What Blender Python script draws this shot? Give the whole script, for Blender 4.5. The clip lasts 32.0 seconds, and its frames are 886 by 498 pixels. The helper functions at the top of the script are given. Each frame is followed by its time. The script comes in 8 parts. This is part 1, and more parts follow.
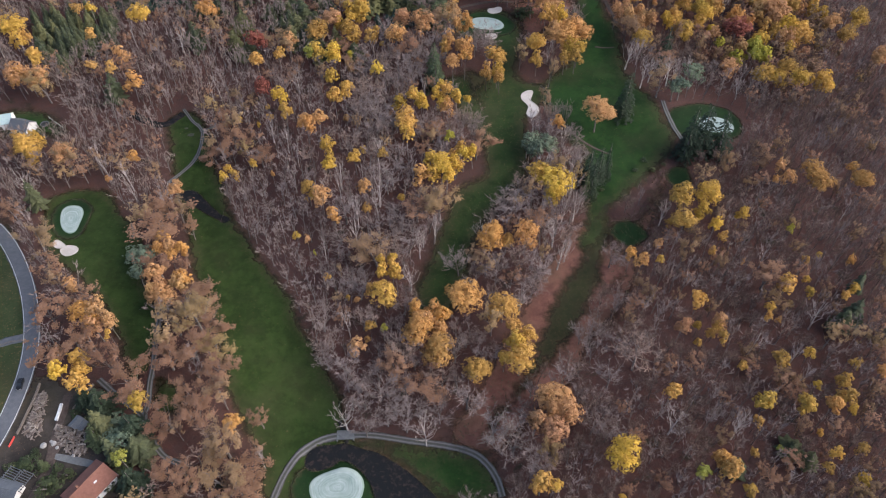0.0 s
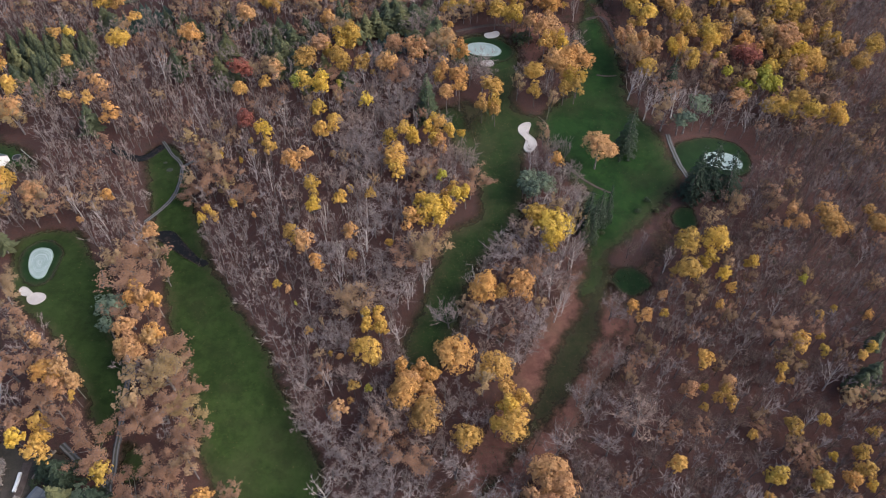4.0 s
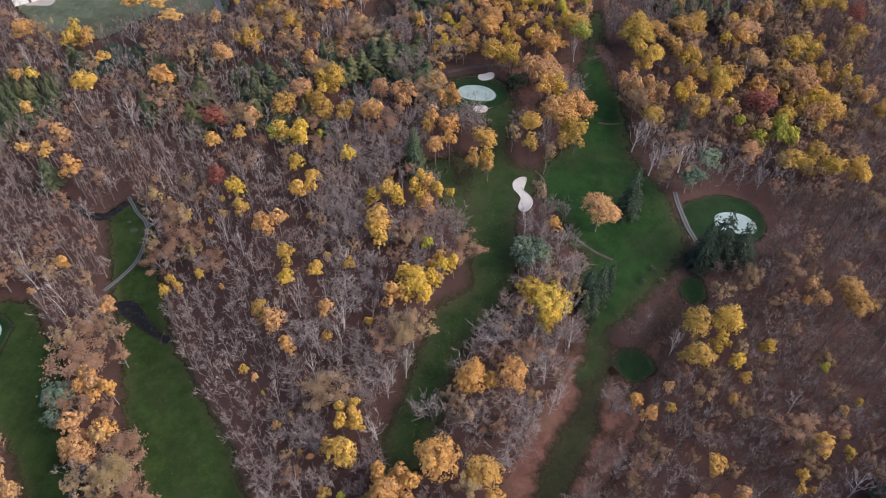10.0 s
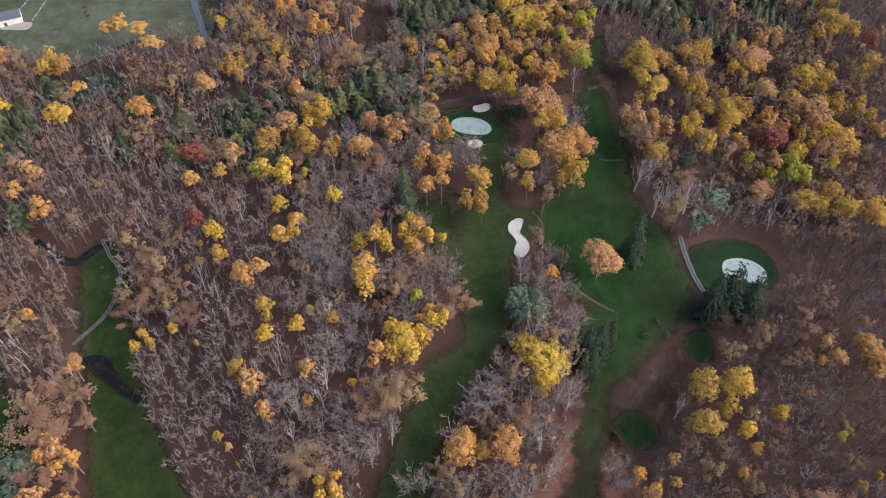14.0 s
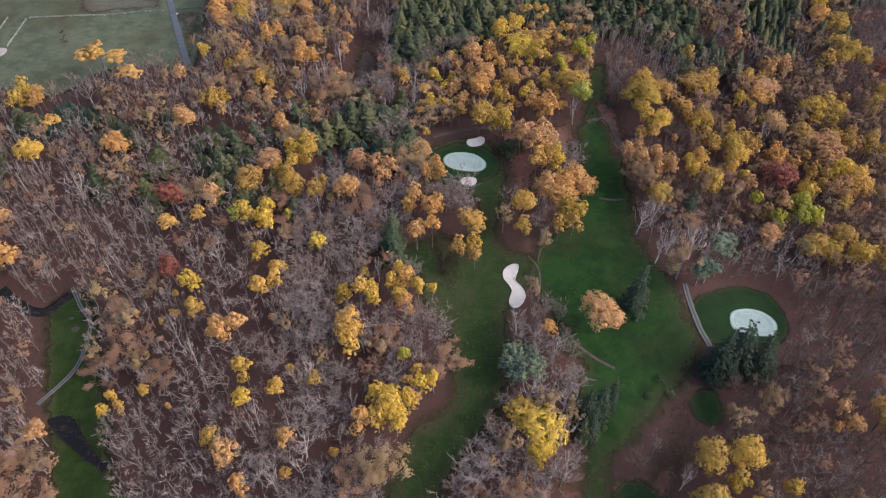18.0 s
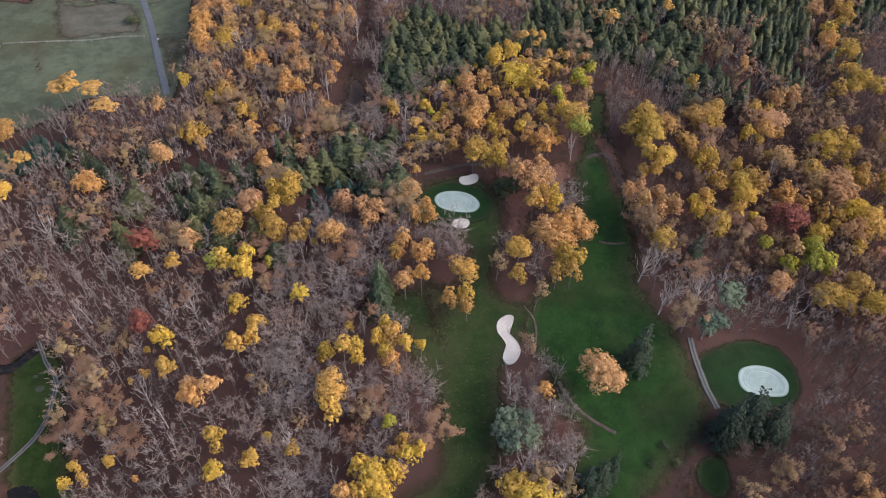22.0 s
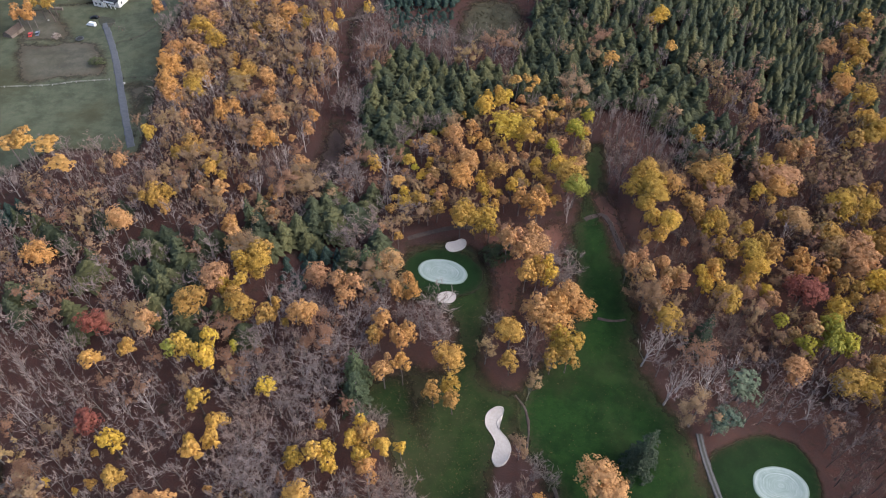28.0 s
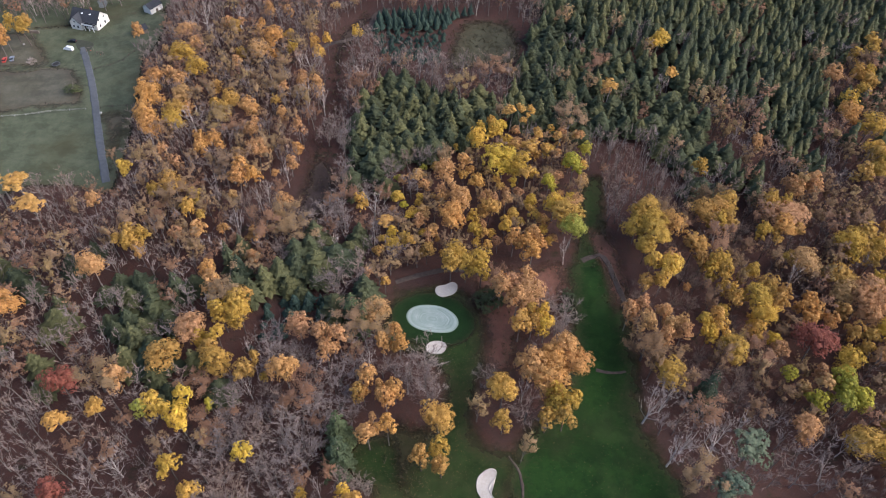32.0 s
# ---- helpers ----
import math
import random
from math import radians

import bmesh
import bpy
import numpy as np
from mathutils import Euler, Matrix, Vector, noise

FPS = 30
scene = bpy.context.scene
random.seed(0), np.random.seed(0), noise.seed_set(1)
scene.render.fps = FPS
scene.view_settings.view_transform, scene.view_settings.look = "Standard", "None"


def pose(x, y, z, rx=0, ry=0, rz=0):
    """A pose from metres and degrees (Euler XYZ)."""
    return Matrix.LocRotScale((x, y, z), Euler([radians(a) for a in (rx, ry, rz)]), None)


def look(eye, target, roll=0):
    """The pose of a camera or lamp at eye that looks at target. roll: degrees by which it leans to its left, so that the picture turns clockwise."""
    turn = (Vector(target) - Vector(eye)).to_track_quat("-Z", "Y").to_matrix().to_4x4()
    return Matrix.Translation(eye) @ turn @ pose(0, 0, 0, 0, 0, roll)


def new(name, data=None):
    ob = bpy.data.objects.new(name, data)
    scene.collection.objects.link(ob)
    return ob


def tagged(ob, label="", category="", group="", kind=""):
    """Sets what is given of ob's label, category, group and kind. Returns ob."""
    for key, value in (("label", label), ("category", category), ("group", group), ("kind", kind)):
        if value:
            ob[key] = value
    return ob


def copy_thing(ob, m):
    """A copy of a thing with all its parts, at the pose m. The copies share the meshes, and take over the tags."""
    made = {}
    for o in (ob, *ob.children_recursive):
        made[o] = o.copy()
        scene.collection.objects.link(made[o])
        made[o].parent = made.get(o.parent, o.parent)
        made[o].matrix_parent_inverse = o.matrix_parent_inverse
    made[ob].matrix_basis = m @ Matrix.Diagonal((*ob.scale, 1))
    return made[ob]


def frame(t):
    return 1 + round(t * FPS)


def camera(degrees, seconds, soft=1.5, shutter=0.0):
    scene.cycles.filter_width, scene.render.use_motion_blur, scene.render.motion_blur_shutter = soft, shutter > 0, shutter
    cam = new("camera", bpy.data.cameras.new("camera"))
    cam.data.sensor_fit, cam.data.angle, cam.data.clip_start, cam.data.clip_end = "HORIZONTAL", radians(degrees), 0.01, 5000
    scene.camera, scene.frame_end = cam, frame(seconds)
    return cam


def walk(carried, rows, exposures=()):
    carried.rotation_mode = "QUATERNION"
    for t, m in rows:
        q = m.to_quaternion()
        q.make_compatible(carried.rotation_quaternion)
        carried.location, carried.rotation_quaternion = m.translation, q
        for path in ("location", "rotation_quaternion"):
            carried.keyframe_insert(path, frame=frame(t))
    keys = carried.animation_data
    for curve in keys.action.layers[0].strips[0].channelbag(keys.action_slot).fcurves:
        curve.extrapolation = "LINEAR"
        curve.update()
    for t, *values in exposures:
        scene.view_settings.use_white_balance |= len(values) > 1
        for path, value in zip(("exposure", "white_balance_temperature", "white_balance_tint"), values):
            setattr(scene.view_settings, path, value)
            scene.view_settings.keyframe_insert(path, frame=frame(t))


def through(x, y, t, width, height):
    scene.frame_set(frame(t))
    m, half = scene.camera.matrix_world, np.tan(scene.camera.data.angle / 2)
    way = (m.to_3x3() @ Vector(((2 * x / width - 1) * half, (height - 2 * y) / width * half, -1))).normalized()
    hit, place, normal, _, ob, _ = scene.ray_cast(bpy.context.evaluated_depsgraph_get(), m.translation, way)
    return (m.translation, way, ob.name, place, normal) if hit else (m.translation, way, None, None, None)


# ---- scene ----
cam = camera(64.5, 32.0, 1.0)
EYE = 204.0     # height of the flight over the datum, in metres
EXPOSURE = 1.54
# seconds, x, y, yaw, pitch, roll
ROWS = [
    (0.0, 0.00, 0.00, 1.22, -48.64, -0.34),
    (0.5, 0.52, 3.05, 1.27, -48.65, -0.34),
    (1.0, 1.06, 6.24, 1.31, -48.66, -0.34),
    (1.5, 1.55, 9.21, 1.36, -48.67, -0.35),
    (2.0, 2.08, 12.42, 1.40, -48.68, -0.35),
    (2.5, 2.56, 15.40, 1.44, -48.69, -0.35),
    (3.0, 3.05, 18.55, 1.49, -48.69, -0.36),
    (3.5, 3.52, 21.56, 1.53, -48.70, -0.36),
    (4.0, 3.99, 24.62, 1.56, -48.71, -0.36),
    (4.5, 4.45, 27.67, 1.60, -48.71, -0.36),
    (5.0, 4.90, 30.71, 1.64, -48.72, -0.37),
    (5.5, 5.34, 33.75, 1.67, -48.73, -0.37),
    (6.0, 5.79, 36.84, 1.71, -48.73, -0.37),
    (6.5, 6.19, 39.73, 1.74, -48.74, -0.38),
    (7.0, 6.63, 42.82, 1.77, -48.74, -0.38),
    (7.5, 7.03, 45.74, 1.80, -48.74, -0.38),
    (8.0, 7.45, 48.90, 1.83, -48.75, -0.38),
    (8.5, 7.84, 51.85, 1.85, -48.75, -0.39),
    (9.0, 8.26, 55.00, 1.88, -48.75, -0.39),
    (9.5, 8.64, 57.95, 1.90, -48.76, -0.39),
    (10.0, 9.04, 61.07, 1.93, -48.76, -0.40),
    (10.5, 9.41, 64.01, 1.95, -48.76, -0.40),
    (11.0, 9.79, 67.13, 1.97, -48.76, -0.40),
    (11.5, 10.15, 70.06, 1.99, -48.76, -0.41),
    (12.0, 10.52, 73.09, 2.01, -48.76, -0.41),
    (12.5, 10.86, 75.98, 2.02, -48.76, -0.41),
    (13.0, 11.23, 79.08, 2.04, -48.76, -0.41),
    (13.5, 11.55, 81.87, 2.05, -48.76, -0.42),
    (14.0, 11.92, 85.11, 2.07, -48.76, -0.42),
    (14.5, 12.24, 87.90, 2.08, -48.76, -0.42),
    (15.0, 12.57, 90.84, 2.09, -48.76, -0.43),
    (15.5, 12.90, 93.78, 2.10, -48.76, -0.43),
    (16.0, 13.22, 96.72, 2.10, -48.76, -0.43),
    (16.5, 13.55, 99.66, 2.11, -48.75, -0.43),
    (17.0, 13.87, 102.68, 2.11, -48.75, -0.44),
    (17.5, 14.18, 105.51, 2.12, -48.75, -0.44),
    (18.0, 14.51, 108.60, 2.12, -48.74, -0.44),
    (18.5, 14.80, 111.33, 2.12, -48.74, -0.45),
    (19.0, 15.12, 114.41, 2.12, -48.74, -0.45),
    (19.5, 15.42, 117.25, 2.12, -48.73, -0.45),
    (20.0, 15.74, 120.25, 2.12, -48.73, -0.46),
    (20.5, 16.04, 123.13, 2.11, -48.72, -0.46),
    (21.0, 16.36, 126.22, 2.11, -48.71, -0.46),
    (21.5, 16.64, 128.95, 2.10, -48.71, -0.46),
    (22.0, 16.96, 132.01, 2.09, -48.70, -0.47),
    (22.5, 17.25, 134.91, 2.08, -48.69, -0.47),
    (23.0, 17.58, 138.08, 2.07, -48.69, -0.47),
    (23.5, 17.87, 140.91, 2.06, -48.68, -0.48),
    (24.0, 18.19, 144.04, 2.05, -48.67, -0.48),
    (24.5, 18.49, 146.88, 2.03, -48.66, -0.48),
    (25.0, 18.80, 149.94, 2.02, -48.65, -0.48),
    (25.5, 19.10, 152.78, 2.00, -48.65, -0.49),
    (26.0, 19.40, 155.68, 1.98, -48.64, -0.49),
    (26.5, 19.70, 158.59, 1.96, -48.63, -0.49),
    (27.0, 20.01, 161.50, 1.94, -48.62, -0.50),
    (27.5, 20.31, 164.41, 1.92, -48.61, -0.50),
    (28.0, 20.64, 167.45, 1.89, -48.59, -0.50),
    (28.5, 20.94, 170.34, 1.87, -48.58, -0.51),
    (29.0, 21.26, 173.30, 1.84, -48.57, -0.51),
    (29.5, 21.57, 176.21, 1.81, -48.56, -0.51),
    (30.0, 21.91, 179.27, 1.79, -48.55, -0.51),
    (30.5, 22.22, 182.10, 1.76, -48.53, -0.52),
    (31.0, 22.51, 184.70, 1.72, -48.52, -0.52),
    (31.5, 22.71, 186.49, 1.69, -48.51, -0.52),
    (32.0, 22.87, 188.00, 1.66, -48.49, -0.53),
]
walk(cam, [(t, pose(x, y, EYE, 90 + pitch, roll, yaw)) for t, x, y, yaw, pitch, roll in ROWS],
     exposures=[(0.0, EXPOSURE, 5960, 13), (32.0, EXPOSURE, 5960, 13)])

# ---------------------------------------------------------------- light
SUN_AZ, SUN_EL = 100.0, 34.0        # degrees: azimuth from +y towards +x, height above the horizon
world = bpy.data.worlds.new("autumn_sky")
scene.world = world
world.use_nodes = True
wn = world.node_tree
sky = wn.nodes.new("ShaderNodeTexSky")
sky.sky_type, sky.sun_disc = "NISHITA", False
sky.sun_elevation, sky.sun_rotation = radians(SUN_EL), radians(SUN_AZ)
sky.air_density, sky.dust_density, sky.ozone_density = 1.0, 3.0, 1.0
wn.links.new(sky.outputs[0], wn.nodes["Background"].inputs[0])
wn.nodes["Background"].inputs[1].default_value = 0.11
sun = new("sun", bpy.data.lights.new("sun", "SUN"))
sun.data.energy, sun.data.angle, sun.data.color = 1.5, radians(55), (1.0, 0.90, 0.80)
sa, se = radians(SUN_AZ), radians(SUN_EL)
sun.matrix_world = look((0, 0, 400), (-200 * math.sin(sa) * math.cos(se), -200 * math.cos(sa) * math.cos(se), 400 - 200 * math.sin(se)))


# ---------------------------------------------------------------- materials
class Nodes:
    """Short hand for building a node material."""

    def __init__(self, name, rough=0.9, spec=0.2):
        self.mat = bpy.data.materials.new(name)
        self.mat.use_nodes = True
        self.tree = self.mat.node_tree
        self.bsdf = self.tree.nodes["Principled BSDF"]
        self.bsdf.inputs["Roughness"].default_value = rough
        self.bsdf.inputs["Specular IOR Level"].default_value = spec

    def add(self, kind, **values):
        n = self.tree.nodes.new(kind)
        for key, value in values.items():
            n.inputs[key].default_value = value
        return n

    def link(self, a, b):
        self.tree.links.new(a, b)

    def place(self):
        return self.add("ShaderNodeNewGeometry").outputs["Position"]

    def noise(self, scale, detail=4.0, rough=0.6, vector=None):
        n = self.add("ShaderNodeTexNoise", Scale=scale, Detail=detail, Roughness=rough)
        self.link(vector or self.place(), n.inputs["Vector"])
        return n.outputs["Fac"]

    def math(self, op, a, b=0.0, c=0.0):
        n = self.tree.nodes.new("ShaderNodeMath")
        n.operation = op
        for i, v in enumerate((a, b, c)):
            if isinstance(v, (int, float)):
                n.inputs[i].default_value = v
            else:
                self.link(v, n.inputs[i])
        return n.outputs[0]

    def span(self, v, lo, hi, a=0.0, b=1.0):
        n = self.tree.nodes.new("ShaderNodeMapRange")
        n.interpolation_type = "SMOOTHSTEP"
        self.link(v, n.inputs["Value"])
        for key, value in (("From Min", lo), ("From Max", hi), ("To Min", a), ("To Max", b)):
            n.inputs[key].default_value = value
        return n.outputs["Result"]

    def mix(self, fac, a, b, blend="MIX"):
        n = self.tree.nodes.new("ShaderNodeMix")
        n.data_type, n.blend_type = "RGBA", blend
        for v, socket in ((fac, n.inputs[0]), (a, n.inputs[6]), (b, n.inputs[7])):
            if isinstance(v, (int, float)):
                socket.default_value = v
            elif isinstance(v, tuple):
                socket.default_value = (*v, 1.0)
            else:
                self.link(v, socket)
        return n.outputs[2]

    def ramp(self, fac, *stops):
        n = self.tree.nodes.new("ShaderNodeValToRGB")
        e = n.color_ramp.elements
        while len(e) < len(stops):
            e.new(0.5)
        for el, (pos, col) in zip(e, stops):
            el.position, el.color = pos, (*col, 1.0)
        self.link(fac, n.inputs[0])
        return n.outputs[0]

    def attr(self, name):
        n = self.tree.nodes.new("ShaderNodeAttribute")
        n.attribute_name = name
        return n.outputs["Fac"]

    def bump(self, height, strength=0.5, distance=0.1):
        n = self.add("ShaderNodeBump", Strength=strength, Distance=distance)
        self.link(height, n.inputs["Height"])
        self.link(n.outputs[0], self.bsdf.inputs["Normal"])

    def done(self, colour):
        if isinstance(colour, tuple):
            self.bsdf.inputs["Base Color"].default_value = (*colour, 1.0)
        else:
            self.link(colour, self.bsdf.inputs["Base Color"])
        return self.mat


def litter_colour(n):
    """Fallen leaves over dark earth: rusty drifts, paler worn spots, moss."""
    fine, mid, broad = n.noise(3.2, 8, 0.8), n.noise(0.35, 6, 0.7), n.noise(0.035, 4, 0.6)
    base = n.ramp(fine, (0.28, (0.020, 0.0115, 0.0098)), (0.5, (0.055, 0.031, 0.026)), (0.72, (0.125, 0.071, 0.057)))
    rust = n.mix(n.span(mid, 0.4, 0.65), base, n.ramp(fine, (0.3, (0.028, 0.0135, 0.0108)), (0.65, (0.100, 0.046, 0.035))))
    moss = n.mix(n.span(n.noise(0.12, 5, 0.7), 0.56, 0.72), rust, (0.022, 0.024, 0.013))
    return n.mix(n.span(broad, 0.35, 0.7, 0.0, 0.45), moss, (0.050, 0.031, 0.027)), fine


def litter_material():
    n = Nodes("leaf_litter", 0.95, 0.1)
    colour, fine = litter_colour(n)
    n.bump(fine, 0.7, 0.15)
    return n.done(colour)


def grass_material(name, dark, light, leaves, worn, edge_width=3.0, fray=6.0):
    """Grass that thins out at its border, given by the edge attribute in metres, under more and more fallen leaves."""
    n = Nodes(name, 0.95, 0.12)
    fine, mid, broad = n.noise(3.0, 5, 0.7), n.noise(0.3, 5, 0.65), n.noise(0.03, 4, 0.6)
    grass = n.mix(n.span(mid, 0.3, 0.7), dark, light)
    grass = n.mix(n.span(fine, 0.3, 0.75, 0.0, 0.55), grass, tuple(v * 1.5 for v in light))
    grass = n.mix(n.span(n.noise(0.11, 6, 0.7), 0.42, 0.62, 0.0, 0.55), grass, tuple(v * 0.6 for v in dark))
    grass = n.mix(n.span(broad, 0.45, 0.7, 0.0, worn), grass, (0.045, 0.042, 0.020))
    specks = n.noise(1.6, 3, 0.8)
    fallen = n.mix(n.span(specks, 0.68 - leaves, 0.74 - leaves * 0.6, 0.0, 0.75), grass, (0.17, 0.10, 0.05))
    edge = n.math("ADD", n.attr("edge"), n.math("MULTIPLY", n.math("SUBTRACT", n.noise(0.22, 6, 0.75), 0.5), fray))
    strewn = n.math("ADD", edge, n.math("MULTIPLY", n.math("SUBTRACT", n.noise(1.1, 6, 0.8), 0.5), fray * 1.6))
    colour = n.mix(n.span(strewn, edge_width * 0.3, edge_width * 1.7, 0.55, 0.0), fallen, (0.052, 0.035, 0.022))
    n.bump(fine, 0.4, 0.06)
    n.done(colour)
    bare = n.add("ShaderNodeBsdfTransparent")
    both = n.add("ShaderNodeMixShader")
    n.link(n.span(edge, 0.0, edge_width), both.inputs[0])
    n.link(bare.outputs[0], both.inputs[1])
    n.link(n.bsdf.outputs[0], both.inputs[2])
    n.link(both.outputs[0], n.tree.nodes["Material Output"].inputs["Surface"])
    return n.mat


def leaf_material(name, *shades, through=0.25):
    """Autumn foliage: a shade for each tree, light and dark for each spray of leaves."""
    n = Nodes(name, 0.75, 0.15)
    info = n.tree.nodes.new("ShaderNodeObjectInfo")
    geo = n.tree.nodes.new("ShaderNodeNewGeometry")
    own = n.math("FRACT", n.math("ADD", info.outputs["Random"], n.attr("tint")))
    step = 1.0 / max(1, len(shades) - 1)
    colour = n.ramp(own, *((min(1.0, i * step), s) for i, s in enumerate(shades)))
    island = geo.outputs["Random Per Island"]
    colour = n.mix(n.span(n.noise(0.55, 3, 0.6), 0.35, 0.7, 0.0, 0.5), colour, tuple(v * 0.62 for v in shades[0]))
    colour = n.mix(1.0, colour, n.ramp(island, (0.0, (0.76, 0.76, 0.76)), (0.5, (0.9, 0.9, 0.9)), (1.0, (1.0, 1.0, 1.0))), "MULTIPLY")
    n.done(colour)
    glow = n.add("ShaderNodeBsdfTranslucent")
    n.link(colour, glow.inputs["Color"])
    both = n.add("ShaderNodeMixShader", Fac=through)
    n.link(n.bsdf.outputs[0], both.inputs[1])
    n.link(glow.outputs[0], both.inputs[2])
    n.link(both.outputs[0], n.tree.nodes["Material Output"].inputs["Surface"])
    return n.mat


def bark_material(name, *shades):
    n = Nodes(name, 0.9, 0.15)
    info = n.tree.nodes.new("ShaderNodeObjectInfo")
    own = n.math("FRACT", n.math("ADD", info.outputs["Random"], n.attr("tint")))
    step = 1.0 / max(1, len(shades) - 1)
    colour = n.ramp(own, *((min(1.0, i * step), s) for i, s in enumerate(shades)))
    grain = n.noise(1.8, 5, 0.7)
    return n.done(n.mix(n.span(grain, 0.3, 0.7, 0.0, 0.5), colour, tuple(v * 0.5 for v in shades[0])))


def plain_material(name, a, b, scale=1.0, rough=0.8, spec=0.3, relief=0.3, metal=0.0):
    n = Nodes(name, rough, spec)
    n.bsdf.inputs["Metallic"].default_value = metal
    fine = n.noise(scale, 6, 0.7)
    colour = n.mix(n.span(fine, 0.25, 0.75), a, b)
    colour = n.mix(n.span(n.noise(scale * 0.11, 4, 0.6), 0.4, 0.7, 0.0, 0.4), colour, tuple(v * 0.7 for v in a))
    if relief:
        n.bump(fine, relief, 0.05)
    return n.done(colour)


def gravel_material():
    """Gravel with two paler wheel tracks and a darker, grassy middle."""
    n = Nodes("path_gravel", 0.95, 0.1)
    fine = n.noise(1.3, 6, 0.75)
    stones = n.ramp(fine, (0.3, (0.040, 0.039, 0.038)), (0.7, (0.10, 0.097, 0.094)))
    from_middle = n.math("ABSOLUTE", n.attr("across"))
    worn = n.math("SUBTRACT", 1.0, n.math("MULTIPLY", n.math("ABSOLUTE", n.math("SUBTRACT", from_middle, 0.52)), 3.6))
    colour = n.mix(n.span(worn, 0.1, 0.9, 0.0, 0.75), stones, (0.145, 0.141, 0.137))
    grassy = n.math("ADD", n.math("MULTIPLY", n.math("SUBTRACT", 0.22, from_middle), 3.0), n.math("SUBTRACT", n.noise(0.5, 4, 0.7), 0.5))
    colour = n.mix(n.span(grassy, 0.0, 0.5, 0.0, 0.7), colour, (0.035, 0.04, 0.022))
    edge = n.math("ADD", from_middle, n.math("MULTIPLY", n.math("SUBTRACT", n.noise(0.7, 4, 0.7), 0.5), 0.5))
    colour = n.mix(n.span(edge, 0.85, 1.02), colour, (0.030, 0.027, 0.019))
    n.bump(fine, 0.3, 0.05)
    return n.done(colour)


def green_material():
    """A putting green dressed with pale sand and brushed in rings."""
    n = Nodes("dressed_green", 0.95, 0.1)
    ring = n.attr("edge")
    swirl = n.add("ShaderNodeCombineXYZ")
    n.link(n.math("ADD", n.math("MULTIPLY", ring, 2.4), n.math("MULTIPLY", n.noise(0.3, 3, 0.5), 3.0)), swirl.inputs[0])
    n.link(n.math("MULTIPLY", n.noise(0.05, 2, 0.5), 6.0), swirl.inputs[1])
    brushed = n.noise(1.0, 5, 0.75, swirl.outputs[0])
    blotch = n.noise(0.25, 5, 0.7)
    streak = n.math("ADD", n.math("MULTIPLY", brushed, 0.65), n.math("MULTIPLY", blotch, 0.35))
    colour = n.ramp(streak, (0.34, (0.155, 0.205, 0.18)), (0.5, (0.225, 0.275, 0.25)), (0.66, (0.33, 0.375, 0.35)))
    colour = n.mix(n.span(ring, 0.8, 1.6, 0.3, 0.0), colour, (0.36, 0.40, 0.365))
    colour = n.mix(n.span(ring, 0.1, 0.9, 0.7, 0.0), colour, (0.12, 0.18, 0.13))
    n.bump(streak, 0.2, 0.03)
    return n.done(colour)


def water_material(name, deep):
    n = Nodes(name, 0.06, 0.1)
    n.bsdf.inputs["IOR"].default_value = 1.06
    scum = n.noise(0.55, 7, 0.8)
    colour = n.mix(n.span(scum, 0.50, 0.62, 0.0, 0.75), deep, (0.042, 0.031, 0.027))
    ripple = n.noise(3.0, 3, 0.5)
    n.bump(ripple, 0.08, 0.05)
    n.link(n.span(scum, 0.54, 0.70, 0.08, 0.7), n.bsdf.inputs["Roughness"])
    return n.done(colour)


LITTER = litter_material()
VALLEY = grass_material("valley_fairway_grass", (0.0125, 0.023, 0.005), (0.0235, 0.039, 0.009), 0.03, 0.3, 4.0, 9.0)
FAIRWAY = grass_material("fairway_grass", (0.0065, 0.021, 0.005), (0.0145, 0.037, 0.0075), 0.035, 0.3, 6.0, 12.0)
LEAFY = grass_material("leafy_fairway_grass", (0.010, 0.022, 0.006), (0.019, 0.034, 0.009), 0.08, 0.45, 6.0, 10.0)
# Browner leafy grass with the shade of nearby trees put into the colour.
DIM = grass_material("shaded_leafy_grass", (0.0125, 0.0165, 0.0062), (0.021, 0.0255, 0.0095), 0.06, 0.6, 6.0, 12.0)
ROUGH = grass_material("leafy_rough_grass", (0.017, 0.027, 0.010), (0.029, 0.039, 0.015), 0.10, 0.5, 5.0)
LUSH = grass_material("apron_grass", (0.0055, 0.017, 0.005), (0.010, 0.026, 0.007), 0.01, 0.1, 2.0, 4.0)
MEADOW = grass_material("pasture_grass", (0.052, 0.063, 0.037), (0.076, 0.083, 0.053), 0.03, 0.65)
# Russet litter of clearings; the stronger open light is put into its lighter colour.
LANE = grass_material("open_lit_russet_leaves", (0.098, 0.042, 0.031), (0.140, 0.067, 0.049), 0.05, 0.6, 5.0, 9.0)
GREEN = green_material()
SAND = plain_material("bunker_sand", (0.36, 0.325, 0.29), (0.44, 0.40, 0.36), 1.5, 0.95, 0.1)
GRAVEL = gravel_material()
LINE = plain_material("worn_road_paint", (0.30, 0.30, 0.29), (0.50, 0.50, 0.48), 1.5, 0.8, 0.2)
PADDOCK = grass_material("worn_brown_paddock", (0.062, 0.060, 0.043), (0.090, 0.085, 0.063), 0.03, 0.5, 6.0, 11.0)
# Same leaves as LANE, with the shade of the wood put into the colour.
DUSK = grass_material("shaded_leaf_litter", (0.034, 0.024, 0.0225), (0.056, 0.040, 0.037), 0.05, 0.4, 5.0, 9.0)
